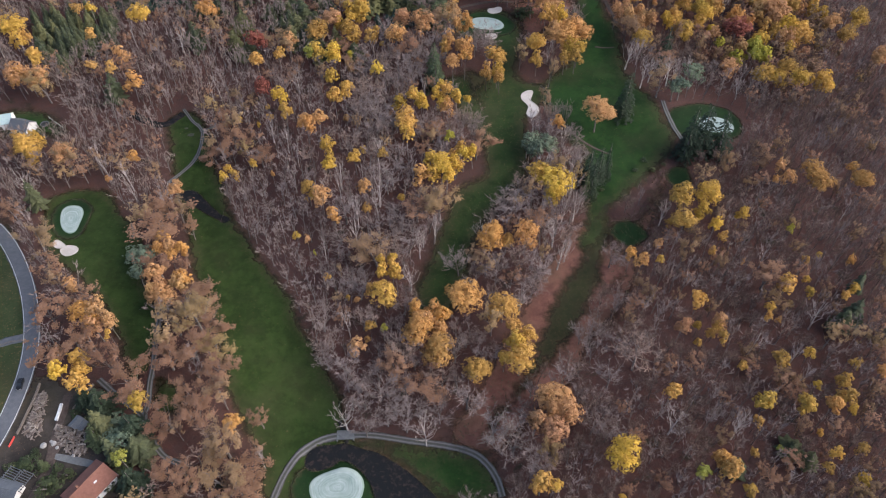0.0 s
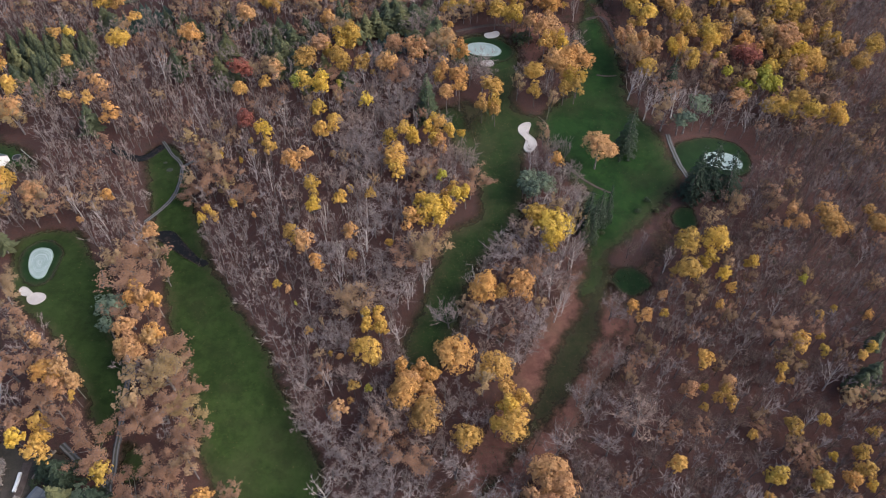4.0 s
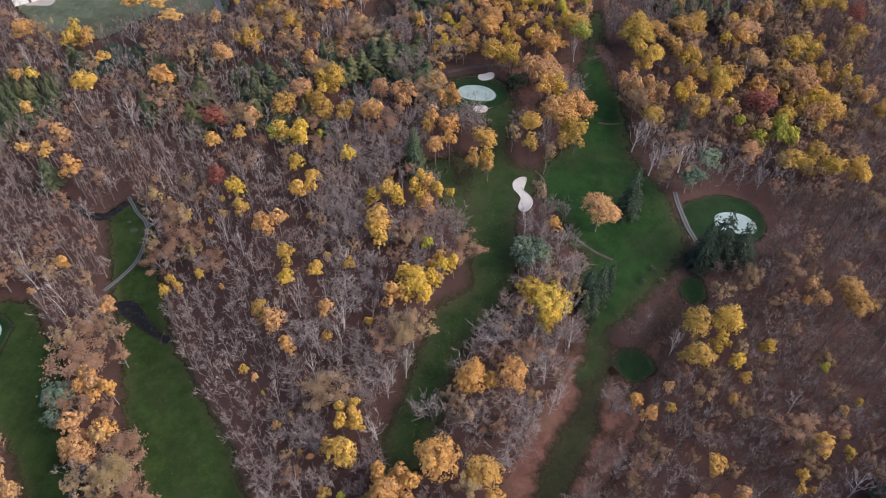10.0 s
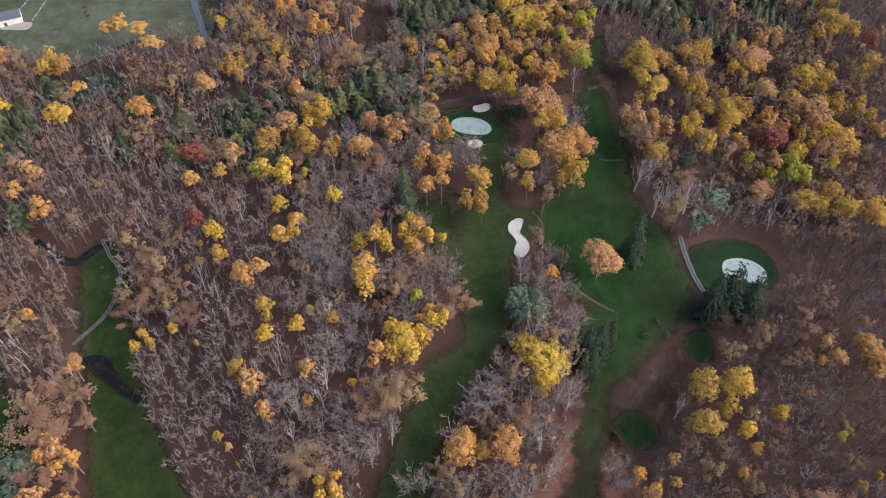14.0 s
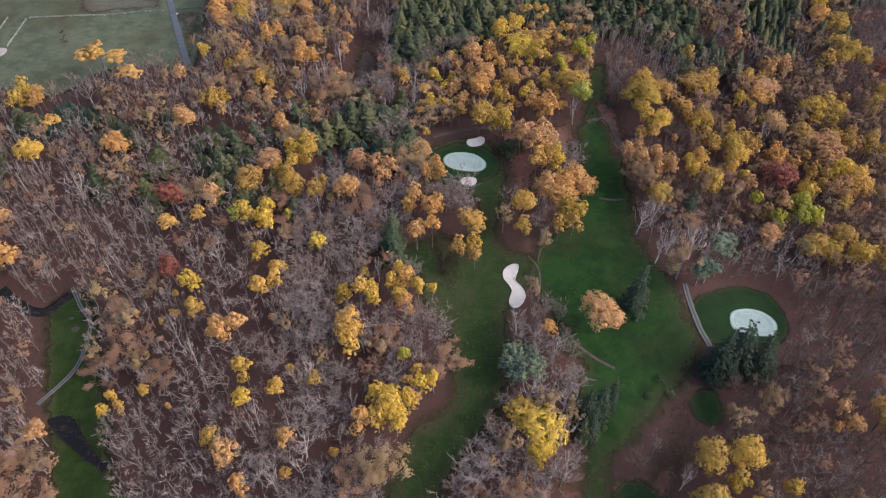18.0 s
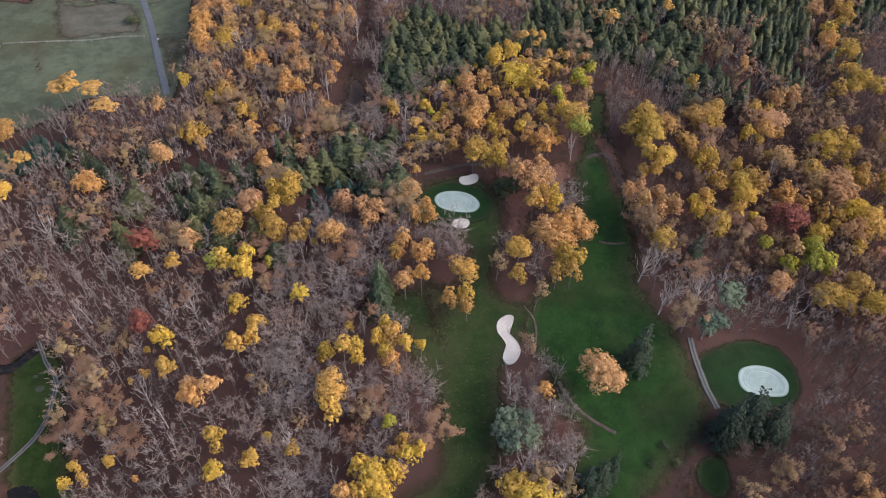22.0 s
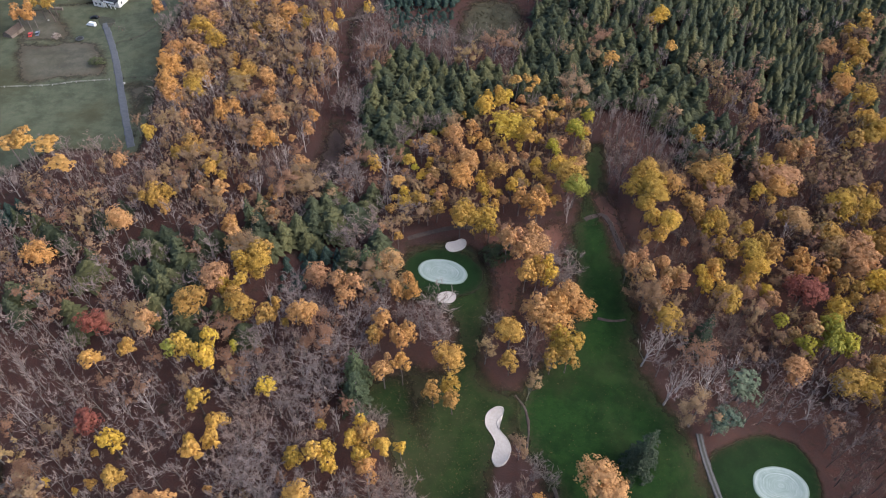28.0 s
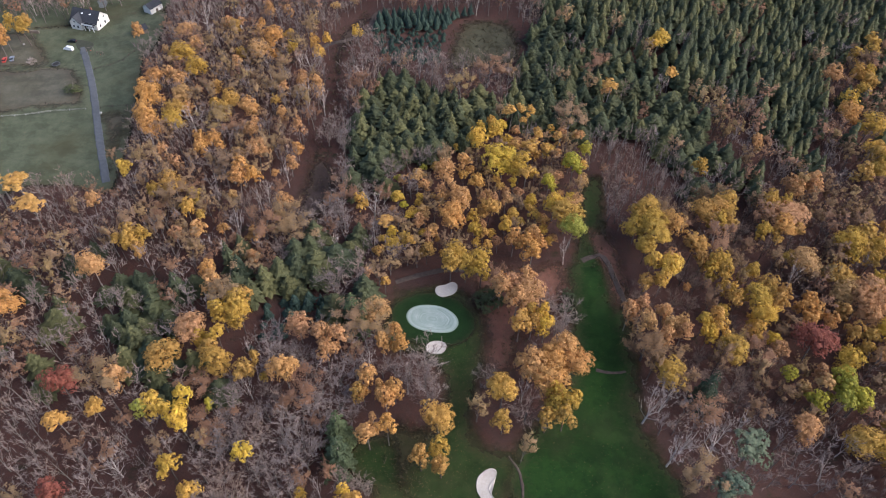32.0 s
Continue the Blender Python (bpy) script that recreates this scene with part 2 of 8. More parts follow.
SCRUB = grass_material("clearing_scrub", (0.030, 0.030, 0.018), (0.055, 0.052, 0.033), 0.08, 0.5, 6.0, 10.0)
ASPHALT = plain_material("road_asphalt", (0.072, 0.077, 0.084), (0.105, 0.11, 0.118), 0.8, 0.9, 0.2)
EARTH = plain_material("trodden_earth", (0.045, 0.034, 0.029), (0.10, 0.078, 0.066), 0.7, 0.95, 0.1)
YARD = grass_material("yard_ground", (0.025, 0.021, 0.018), (0.045, 0.038, 0.032), 0.05, 0.3, 2.0)
WATER = water_material("dark_pond_water", (0.012, 0.013, 0.014))
LEAVES = {
    "gold": leaf_material("golden_leaves", (0.54, 0.31, 0.085), (0.63, 0.42, 0.055), (0.60, 0.34, 0.10), (0.62, 0.44, 0.06)),
    "orange": leaf_material("orange_leaves", (0.52, 0.27, 0.10), (0.58, 0.31, 0.085), (0.54, 0.31, 0.145)),
    "tan": leaf_material("tan_leaves", (0.28, 0.188, 0.105), (0.34, 0.22, 0.107), (0.30, 0.188, 0.114), (0.36, 0.248, 0.104)),
    "copper": leaf_material("copper_leaves", (0.44, 0.235, 0.11), (0.52, 0.29, 0.12), (0.46, 0.245, 0.13), (0.49, 0.31, 0.12)),
    "ochre": leaf_material("ochre_leaves", (0.41, 0.245, 0.072), (0.50, 0.325, 0.052), (0.44, 0.242, 0.080), (0.47, 0.315, 0.058)),
    # Tan brown taken darker: the dimmer light of the eastern woods in leaf colour.
    "umber": leaf_material("shade_darkened_umber_leaves", (0.19, 0.122, 0.070), (0.24, 0.152, 0.078), (0.21, 0.124, 0.074), (0.25, 0.170, 0.066)),
    "rosy": leaf_material("russet_leaves", (0.265, 0.148, 0.090), (0.31, 0.178, 0.105), (0.235, 0.128, 0.078)),
    "red": leaf_material("dark_red_leaves", (0.22, 0.075, 0.055), (0.30, 0.10, 0.065)),
    "lime": leaf_material("yellow_green_leaves", (0.36, 0.33, 0.05), (0.46, 0.38, 0.045), (0.30, 0.31, 0.07)),
    "larch": leaf_material("larch_needles", (0.52, 0.30, 0.10), (0.60, 0.36, 0.09)),
    "spruce": leaf_material("spruce_needles", (0.040, 0.052, 0.031), (0.125, 0.122, 0.050), (0.054, 0.066, 0.036), (0.086, 0.093, 0.043), through=0.1),
    "young": leaf_material("young_spruce_needles", (0.030, 0.052, 0.042), (0.044, 0.070, 0.052), through=0.1),
    "fir": leaf_material("fir_needles", (0.075, 0.095, 0.045), (0.11, 0.130, 0.058), (0.055, 0.075, 0.042), through=0.1),
    "darkfir": leaf_material("dark_fir_needles", (0.026, 0.040, 0.025), (0.044, 0.060, 0.034), through=0.1),
    "pine": leaf_material("pine_needles", (0.105, 0.140, 0.095), (0.14, 0.165, 0.10), through=0.1),
    "shrub": leaf_material("evergreen_leaves", (0.040, 0.055, 0.026), (0.075, 0.085, 0.034), through=0.1),
}
BARK = bark_material("grey_bark", (0.13, 0.11, 0.098), (0.21, 0.18, 0.165), (0.16, 0.135, 0.12))
PALE_BARK = bark_material("pale_bark", (0.38, 0.33, 0.30), (0.48, 0.43, 0.39))
TWIG = bark_material("grey_brown_twigs", (0.168, 0.130, 0.113), (0.24, 0.190, 0.170), (0.19, 0.150, 0.136), (0.24, 0.166, 0.126))
MIXED_BARK = bark_material("dull_and_pale_bark", (0.12, 0.10, 0.088), (0.16, 0.135, 0.12), (0.20, 0.175, 0.158), (0.14, 0.115, 0.10))
DARK_BARK = bark_material("dark_bark", (0.085, 0.068, 0.060), (0.13, 0.105, 0.095))
# Brown twigs, darker than TWIG so that the eastern slopes look less lit.
BROWN_TWIG = bark_material("shade_darkened_brown_twigs", (0.112, 0.080, 0.065), (0.165, 0.115, 0.088), (0.130, 0.096, 0.081))
BRACKEN = bark_material("dead_bracken", (0.10, 0.065, 0.045), (0.17, 0.11, 0.075), (0.075, 0.07, 0.04), (0.13, 0.10, 0.08))
PALE_TWIG = bark_material("pale_twigs", (0.30, 0.24, 0.215), (0.38, 0.32, 0.29))
from mathutils.geometry import tessellate_polygon


# ---------------------------------------------------------------- the lie of the land
LEVELS = [(-147, 176, -1), (-147, 134, -1), (-95, 120, -5), (-102, 141, -2.5), (-40, 105.6, -9.7), (-33, 105.7, -9.3), (-10, 95, -10.5), (40, 110, -6), (70, 193, -2), (65, 195, -1.8), (52, 245, 3), (68, 237, 1.1), (93, 228, -1.5), (101, 247, 3.5), (98, 264, 5), (36, 277, 3), (22, 342, 8), (20, 320, 7), (75, 312, 6), (81, 312, 6.5), (78, 360, 9.5)]
LEVELS += [(-107, 215, -4), (-115, 246, 1), (-100, 165, -4.5), (-134, 433, 9.9), (-171, 487, 7.8), (-162, 436, 10.5), (-189, 424, 11.5), (-120, 435, 10.8), (0, 220, 3), (-50, 240, 4), (-50, 290, 5), (150, 300, -2), (130, 288, -1), (200, 280, -7), (180, 200, -4), (0, 430, 11), (110, 470, 10), (-70, 350, 7), (220, 480, 4), (110, 120, -7), (-130, 300, 4)]
LEVELS = np.array(LEVELS, float)
BASINS = []     # outlines of still water with the level of the bed


def signed(outline, x, y):
    """Distance in metres to an outline, positive inside."""
    a = np.asarray(outline, float)
    b = np.roll(a, -1, 0)
    x, y = np.asarray(x, float), np.asarray(y, float)
    best, odd = np.full(x.shape, 1e9), np.zeros(x.shape, bool)
    for (ax, ay), (bx, by) in zip(a, b):
        dx, dy = bx - ax, by - ay
        u = np.clip(((x - ax) * dx + (y - ay) * dy) / (dx * dx + dy * dy + 1e-9), 0, 1)
        best = np.minimum(best, (x - ax - u * dx) ** 2 + (y - ay - u * dy) ** 2)
        if ay != by:
            odd ^= ((ay > y) != (by > y)) & (x < dx * (y - ay) / dy + ax)
    return np.sqrt(best) * np.where(odd, 1, -1)


def rounded(points, step=2.5, closed=True):
    """A smooth line through points."""
    p = [np.array(q, float) for q in points]
    n, out = len(p), []
    for i in range(n if closed else n - 1):
        q = [p[j % n] if closed else p[min(max(j, 0), n - 1)] for j in (i - 1, i, i + 1, i + 2)]
        k = max(1, int(np.linalg.norm(q[2] - q[1]) / step))
        for u in np.arange(k) / k:
            out.append(0.5 * (2 * q[1] + (q[2] - q[0]) * u + (2 * q[0] - 5 * q[1] + 4 * q[2] - q[3]) * u * u + (3 * q[1] - q[0] - 3 * q[2] + q[3]) * u ** 3))
    if not closed:
        out.append(p[-1])
    return np.array(out)


def height(x, y):
    """Ground level in metres."""
    x, y = np.asarray(x, float), np.asarray(y, float)
    top, bottom = np.zeros(x.shape), np.zeros(x.shape)
    for cx, cy, cz in LEVELS:
        w = ((x - cx) ** 2 + (y - cy) ** 2 + 150.0) ** -1.6
        top, bottom = top + w * cz, bottom + w
    z = top / bottom
    for outline, bed in BASINS:
        near = (np.abs(x - outline[:, 0].mean()) < 90) & (np.abs(y - outline[:, 1].mean()) < 90)
        if near.any():
            s = np.clip((signed(outline, x[near], y[near]) + 3.0) / 4.5, 0, 1) if x.ndim else np.clip((signed(outline, x, y) + 3.0) / 4.5, 0, 1)
            s = s * s * (3 - 2 * s)
            if x.ndim:
                z[near] = z[near] * (1 - s) + bed * s
            else:
                z = z * (1 - s) + bed * s
    return z


def mesh_of(name, verts, quads=None, tris=None, quad_slots=None, tri_slots=None, smooth=False, **attributes):
    """A mesh from arrays of corners, four-sided and three-sided faces."""
    me = bpy.data.meshes.new(name)
    verts = np.asarray(verts, np.float32)
    q = np.zeros((0, 4), np.int32) if quads is None else np.asarray(quads, np.int32).reshape(-1, 4)
    t = np.zeros((0, 3), np.int32) if tris is None else np.asarray(tris, np.int32).reshape(-1, 3)
    me.vertices.add(len(verts))
    me.vertices.foreach_set("co", verts.ravel())
    me.loops.add(q.size + t.size)
    me.loops.foreach_set("vertex_index", np.concatenate((q.ravel(), t.ravel())).astype(np.int32))
    me.polygons.add(len(q) + len(t))
    me.polygons.foreach_set("loop_start", np.concatenate((np.arange(len(q)) * 4, q.size + np.arange(len(t)) * 3)).astype(np.int32))
    if quad_slots is not None or tri_slots is not None:
        a = np.zeros(len(q), np.int32) if quad_slots is None else quad_slots
        b = np.zeros(len(t), np.int32) if tri_slots is None else tri_slots
        me.polygons.foreach_set("material_index", np.concatenate((a, b)).astype(np.int32))
    me.update(calc_edges=True)
    me.polygons.foreach_set("use_smooth", np.full(len(q) + len(t), smooth))
    for key, values in attributes.items():
        me.attributes.new(key, "FLOAT", "POINT").data.foreach_set("value", np.asarray(values, np.float32))
    return me


def thing(name, me, material, parent=None, label="", category="", group="", kind=""):
    """An object of one mesh and one material."""
    ob = new(name, me)
    if me is not None and not me.materials:
        me.materials.append(material)
    if parent is not None:
        ob.parent = parent
    return tagged(ob, label, category, group, kind)


STEP = 2.5


def ground_sheet():
    inner_x, inner_y = np.arange(-310, 321, STEP), np.arange(20, 621, STEP)
    grow = np.array([20, 50, 100, 180, 320, 600, 1100, 2000, 3500])
    xs = np.concatenate((inner_x[0] - grow[::-1], inner_x, inner_x[-1] + grow))
    ys = np.concatenate((inner_y[0] - grow[::-1], inner_y, inner_y[-1] + grow))
    gx, gy = np.meshgrid(xs, ys)
    z = height(gx.ravel(), gy.ravel())
    n, m = len(xs), len(ys)
    i = np.arange(n * m).reshape(m, n)
    quads = np.stack((i[:-1, :-1], i[:-1, 1:], i[1:, 1:], i[1:, :-1]), -1).reshape(-1, 4)
    me = mesh_of("ground", np.column_stack((gx.ravel(), gy.ravel(), z)), quads, smooth=True)
    return thing("ground", me, LITTER, label="woodland floor of rusty fallen leaves and earth", category="ground", kind="structure")


TURF = []     # outlines of all the grass, so that joining sheets have no border between them


def lawn(name, outline, material, label, lift=0.05, category="lawn", grow=0.0, join=True):
    """A sheet of grass on the land, frayed along its outline."""
    line = rounded(outline)
    x0, y0 = np.floor((line.min(0) - 8 - grow) / STEP) * STEP
    x1, y1 = np.ceil((line.max(0) + 8 + grow) / STEP) * STEP
    gx, gy = np.meshgrid(np.arange(x0, x1 + 1, STEP), np.arange(y0, y1 + 1, STEP))
    d = signed(line, gx, gy) + grow
    m, n = gx.shape
    keep = d > -5.0
    for other, turf in TURF if join else ():
        if turf is not material:
            continue
        o = rounded(other, 3)
        if (o.max(0) > (x0, y0)).all() and (o.min(0) < (x1, y1)).all():
            d = np.maximum(d, np.minimum(signed(o, gx, gy), 6.0))
    z = height(gx.ravel(), gy.ravel()) + lift
    i = np.arange(m * n).reshape(m, n)
    cells = keep[:-1, :-1] & keep[:-1, 1:] & keep[1:, 1:] & keep[1:, :-1]
    quads = np.stack((i[:-1, :-1], i[:-1, 1:], i[1:, 1:], i[1:, :-1]), -1)[cells]
    used = np.unique(quads)
    back = np.zeros(m * n, np.int64)
    back[used] = np.arange(len(used))
    co = np.column_stack((gx.ravel(), gy.ravel(), z))[used]
    me = mesh_of(name, co, back[quads], smooth=True, edge=d.ravel()[used])
    return thing(name, me, material, label=label, category=category, kind="structure")


def patch(name, outline, material, label, category, lift=0.12, dish=0.0, lip=0.0, level=None, kind="structure"):
    """A closed patch in rings from its outline inwards; dish sinks its middle, lip raises its rim."""
    line = rounded(outline, 0.8)
    if (line[:, 0] * np.roll(line[:, 1], -1) - line[:, 1] * np.roll(line[:, 0], -1)).sum() < 0:
        line = line[::-1]
    if level is not None:
        flat = [Vector((x, y, level)) for x, y in line]
        faces = [f if (line[f[1]] - line[f[0]])[0] * (line[f[2]] - line[f[0]])[1] - (line[f[1]] - line[f[0]])[1] * (line[f[2]] - line[f[0]])[0] > 0 else f[::-1] for f in tessellate_polygon([flat])]
        me = mesh_of(name, np.array(flat), None, np.array(faces))
        return thing(name, me, material, label=label, category=category, kind=kind)
    mid = line.mean(0)
    rings = [1.0, 0.975, 0.94, 0.88, 0.8, 0.7, 0.58, 0.45, 0.3, 0.15]
    n, co, edge = len(line), [], []
    size = np.linalg.norm(line - mid, axis=1).mean()
    for k, r in enumerate(rings):
        p = mid + (line - mid) * r
        z = height(p[:, 0], p[:, 1]) + lift if level is None else np.full(n, level)
        z = z - dish * min(1.0, (1 - r) * 4) + (lip if k == 1 else 0.0) - (0.25 if k == 0 and level is None else 0.0)
        co.append(np.column_stack((p, z)))
        edge.append(np.full(n, (1 - r) * size))
    co.append(np.array([[*mid, co[-1][:, 2].mean()]]))
    edge.append(np.array([size]))
    i = np.arange(n)
    quads = np.concatenate([np.stack((k * n + i, k * n + (i + 1) % n, (k + 1) * n + (i + 1) % n, (k + 1) * n + i), -1) for k in range(len(rings) - 1)])
    k = (len(rings) - 1) * n
    tris = np.stack((k + i, k + (i + 1) % n, np.full(n, k + n)), -1)
    me = mesh_of(name, np.concatenate(co), quads, tris, smooth=True, edge=np.concatenate(edge))
    return thing(name, me, material, label=label, category=category, kind=kind)


def ribbon(name, points, width, material, label, category, lift=0.12, across=8, crown=0.04, wander=0.12):
    """A way laid along a line: slightly arched, with uneven borders and a skirt into the ground."""
    line = rounded(points, 1.5, False)
    way = np.gradient(line, axis=0)
    way /= np.linalg.norm(way, axis=1)[:, None]
    side = np.column_stack((-way[:, 1], way[:, 0]))
    rng = np.random.default_rng(len(line))
    co, over = [], []
    for k in range(across + 3):
        u = min(max((k - 1) / across, 0.0), 1.0) * 2 - 1
        off = u * width / 2 + (rng.normal(0, wander, len(line)) if abs(u) == 1 else 0)
        p = line + side * np.reshape(off, (-1, 1))
        z = height(p[:, 0], p[:, 1]) + lift + crown * (1 - u * u) - (0.3 if k in (0, across + 2) else 0.0)
        co.append(np.column_stack((p, z)))
        over.append(np.full(len(line), u))
    n, m = len(line), across + 3
    i = np.arange(n * m).reshape(m, n)
    quads = np.stack((i[:-1, :-1], i[:-1, 1:], i[1:, 1:], i[1:, :-1]), -1).reshape(-1, 4)[:, ::-1]
    me = mesh_of(name, np.concatenate(co), quads, smooth=True, across=np.concatenate(over))
    return thing(name, me, material, label=label, category=category, kind="structure")


POND = [(-45.0, 96.1), (-44.4, 99.6), (-41.6, 102.0), (-36.6, 102.6), (-32.6, 103.2), (-27.3, 101.6), (-21.3, 99.9), (-14.1, 95.7), (-8.5, 91.4), (-2.1, 85.3), (2.3, 77.3), (-16.4, 77.0), (-21.3, 84.8), (-23.5, 89.9), (-26.5, 93.5), (-30.4, 96.5), (-34.1, 97.0), (-35.7, 95.3), (-40.8, 93.6), (-43.7, 93.9)]
POOL = [(-116.1, 212.2), (-112.5, 214.0), (-108.4, 213.6), (-103.9, 209.2), (-99.2, 204.4), (-94.5, 200.1), (-91.6, 199.1), (-90.0, 197.0), (-92.4, 195.6), (-95.4, 197.4), (-99.5, 199.6), (-105.8, 203.8), (-110.9, 207.3), (-113.7, 209.4)]

BASINS.append((rounded(POND), -11.4))
BASINS.append((rounded(POOL), -5.9))
ground_sheet()
TURF_0 = [(-224.6, 496.7), (-199.2, 503.9), (-169.9, 510.9), (-150.1, 522.5), (-133.2, 511.6), (-128.6, 484.7), (-124.0, 464.7), (-116.8, 434.3), (-112.5, 405.2), (-113.0, 384.7), (-130.4, 386.6), (-145.8, 385.8), (-170.4, 385.9)]
TURF_1 = [(-155.7, 539.8), (-133.0, 525.7), (-125.9, 511.7), (-124.9, 484.7), (-128.8, 479.5), (-141.5, 500.8)]
TURF_2 = [(-236.2, 405.8), (-186.5, 406.0), (-160.2, 399.9), (-157.0, 379.2), (-169.6, 363.5), (-189.7, 364.0), (-211.7, 376.3)]
TURF_3 = [(20.0, 507.9), (28.6, 522.5), (49.3, 520.4), (55.8, 503.9), (53.4, 481.1), (36.9, 477.8), (18.0, 473.8)]
TURF_4 = [(-256.9, 461.1), (-202.5, 463.2), (-186.8, 422.5), (-174.5, 389.1), (-185.4, 382.3), (-218.5, 385.3)]
TURF_5 = [(-224.1, 495.6), (-198.3, 501.8), (-169.1, 508.8), (-145.7, 518.1), (-130.0, 525.8), (-142.9, 559.1), (-259.1, 554.2)]
TURF_6 = [(-172.3, 144.2), (-182.2, 194.4), (-172.7, 188.4), (-160.9, 170.9), (-149.2, 155.0), (-140.3, 135.2), (-137.0, 121.9), (-136.3, 105.6), (-138.7, 94.2), (-142.7, 79.9)]
TURF_7 = [(-113.2, 210.3), (-108.2, 201.3), (-104.2, 192.3), (-100.9, 183.5), (-96.0, 169.6), (-90.2, 158.6), (-83.8, 148.1), (-78.9, 138.7), (-75.7, 129.9), (-71.7, 119.5), (-67.5, 111.8), (-62.5, 104.5), (-58.6, 99.0), (-56.1, 93.4), (-54.3, 84.0), (-39.5, 84.5), (-25.7, 85.0), (-27.1, 100.1), (-33.0, 103.4), (-35.4, 106.8), (-36.7, 116.0), (-39.4, 122.3), (-45.9, 130.6), (-49.9, 139.0), (-57.1, 147.5), (-60.6, 156.9), (-68.7, 167.0), (-78.0, 178.0), (-83.5, 186.6), (-89.9, 194.9), (-94.2, 203.7), (-99.4, 215.7), (-105.8, 228.4), (-110.8, 243.8), (-119.4, 257.5), (-125.5, 256.9), (-128.3, 252.8), (-122.6, 236.4), (-118.9, 224.5)]
TURF_8 = [(-165.3, 203.0), (-155.4, 209.0), (-143.3, 208.0), (-134.4, 196.3), (-127.3, 190.5), (-122.1, 181.9), (-120.3, 170.7), (-111.8, 157.7), (-103.9, 147.1), (-101.9, 137.4), (-102.6, 126.6), (-101.6, 118.1), (-105.3, 120.1), (-114.8, 137.1), (-124.1, 150.2), (-132.8, 158.0), (-142.0, 166.4), (-148.9, 170.6), (-156.3, 176.7), (-162.8, 191.8)]
TURF_9 = [(-10.6, 165.3), (-6.5, 175.1), (-3.8, 185.6), (0.2, 198.0), (3.9, 210.5), (14.0, 217.8), (15.3, 226.7), (14.4, 238.1), (11.4, 247.9), (4.2, 258.1), (2.6, 270.3), (-4.2, 274.6), (-7.7, 281.5), (-0.1, 286.7), (16.2, 287.7), (22.5, 296.5), (21.5, 308.9), (13.1, 316.4), (2.5, 319.1), (0.6, 328.7), (4.4, 338.8), (14.5, 342.8), (26.1, 341.3), (33.9, 326.9), (33.0, 312.4), (30.0, 297.1), (30.8, 287.5), (36.5, 284.1), (43.4, 281.9), (47.1, 276.0), (41.9, 268.8), (34.4, 261.7), (32.3, 250.9), (33.6, 238.9), (31.7, 227.7), (29.6, 217.2), (24.7, 210.9), (16.4, 197.8), (10.5, 188.4), (7.8, 177.6), (5.3, 165.5), (1.1, 154.2), (-11.1, 146.9)]
TURF_10 = [(49.2, 289.3), (54.7, 293.4), (63.0, 305.7), (66.1, 326.1), (67.5, 349.8), (71.5, 363.4), (75.8, 392.1), (81.2, 401.3), (78.2, 367.4), (80.7, 350.0), (82.7, 335.7), (82.6, 314.8), (81.9, 293.4), (86.2, 282.9), (92.1, 271.2), (94.1, 259.0), (97.2, 247.2), (94.5, 239.0), (87.5, 231.5), (79.5, 222.0), (69.5, 211.0), (61.5, 203.0), (59.5, 190.0), (53.0, 185.0), (57.5, 199.0), (58.3, 213.7), (56.1, 223.4), (60.0, 237.5), (55.4, 241.3), (51.4, 247.1), (54.0, 249.7), (47.3, 262.3), (43.0, 272.3), (45.4, 282.0)]
TURF_21 = [(66.0, 200.0), (64.5, 189.0), (61.0, 176.0), (57.5, 164.0), (49.8, 148.5), (43.1, 138.4), (33.0, 127.0), (24.5, 117.0), (15.0, 106.0), (10.0, 105.0), (15.0, 114.5), (22.0, 124.0), (28.0, 136.0), (34.0, 151.3), (41.1, 165.2), (49.5, 179.0), (54.5, 192.0), (57.0, 205.0)]
TURF_11 = [(-97.7, 124.7), (-89.1, 121.1), (-84.7, 111.4), (-90.2, 107.7), (-95.8, 106.9), (-99.7, 116.1), (-100.3, 123.5)]
TURF_12 = [(-27.4, 103.2), (-12.7, 102.6), (0.2, 101.5), (9.3, 99.2), (14.2, 94.9), (16.1, 85.5), (0.5, 85.7), (-5.8, 91.5), (-14.2, 97.8), (-22.7, 101.8)]
TURF_13 = [(96.9, 261.2), (103.7, 267.1), (118.6, 273.5), (130.7, 270.2), (133.8, 256.0), (126.9, 246.0), (114.5, 244.1), (103.0, 245.0), (97.5, 251.1)]
TURF_14 = [(64.0, 192.1), (66.4, 196.5), (72.6, 198.0), (77.6, 193.7), (78.9, 189.5), (76.0, 186.6), (70.2, 184.3), (65.8, 187.9)]
TURF_15 = [(90.6, 223.5), (92.4, 228.7), (96.3, 231.4), (101.1, 230.9), (103.7, 226.4), (103.1, 219.6), (100.3, 215.6), (96.2, 215.5), (92.5, 218.0)]
TURF_16 = [(0.7, 331.3), (2.3, 336.4), (7.0, 340.4), (16.7, 342.6), (26.9, 338.9), (32.1, 332.2), (32.9, 326.3), (29.5, 320.7), (21.7, 317.7), (9.2, 319.4), (2.7, 324.9)]
TURF_17 = [(-49.2, 85.5), (-48.6, 91.5), (-43.1, 98.0), (-32.1, 101.7), (-24.1, 99.6), (-19.4, 94.2), (-18.3, 86.5), (-21.4, 79.2), (-34.5, 75.2), (-45.3, 78.5)]
TURF_18 = [(-161.8, 191.1), (-161.9, 201.0), (-158.0, 204.9), (-150.6, 204.8), (-145.2, 199.5), (-143.7, 188.5), (-145.6, 181.7), (-149.2, 179.8), (-155.4, 182.2)]
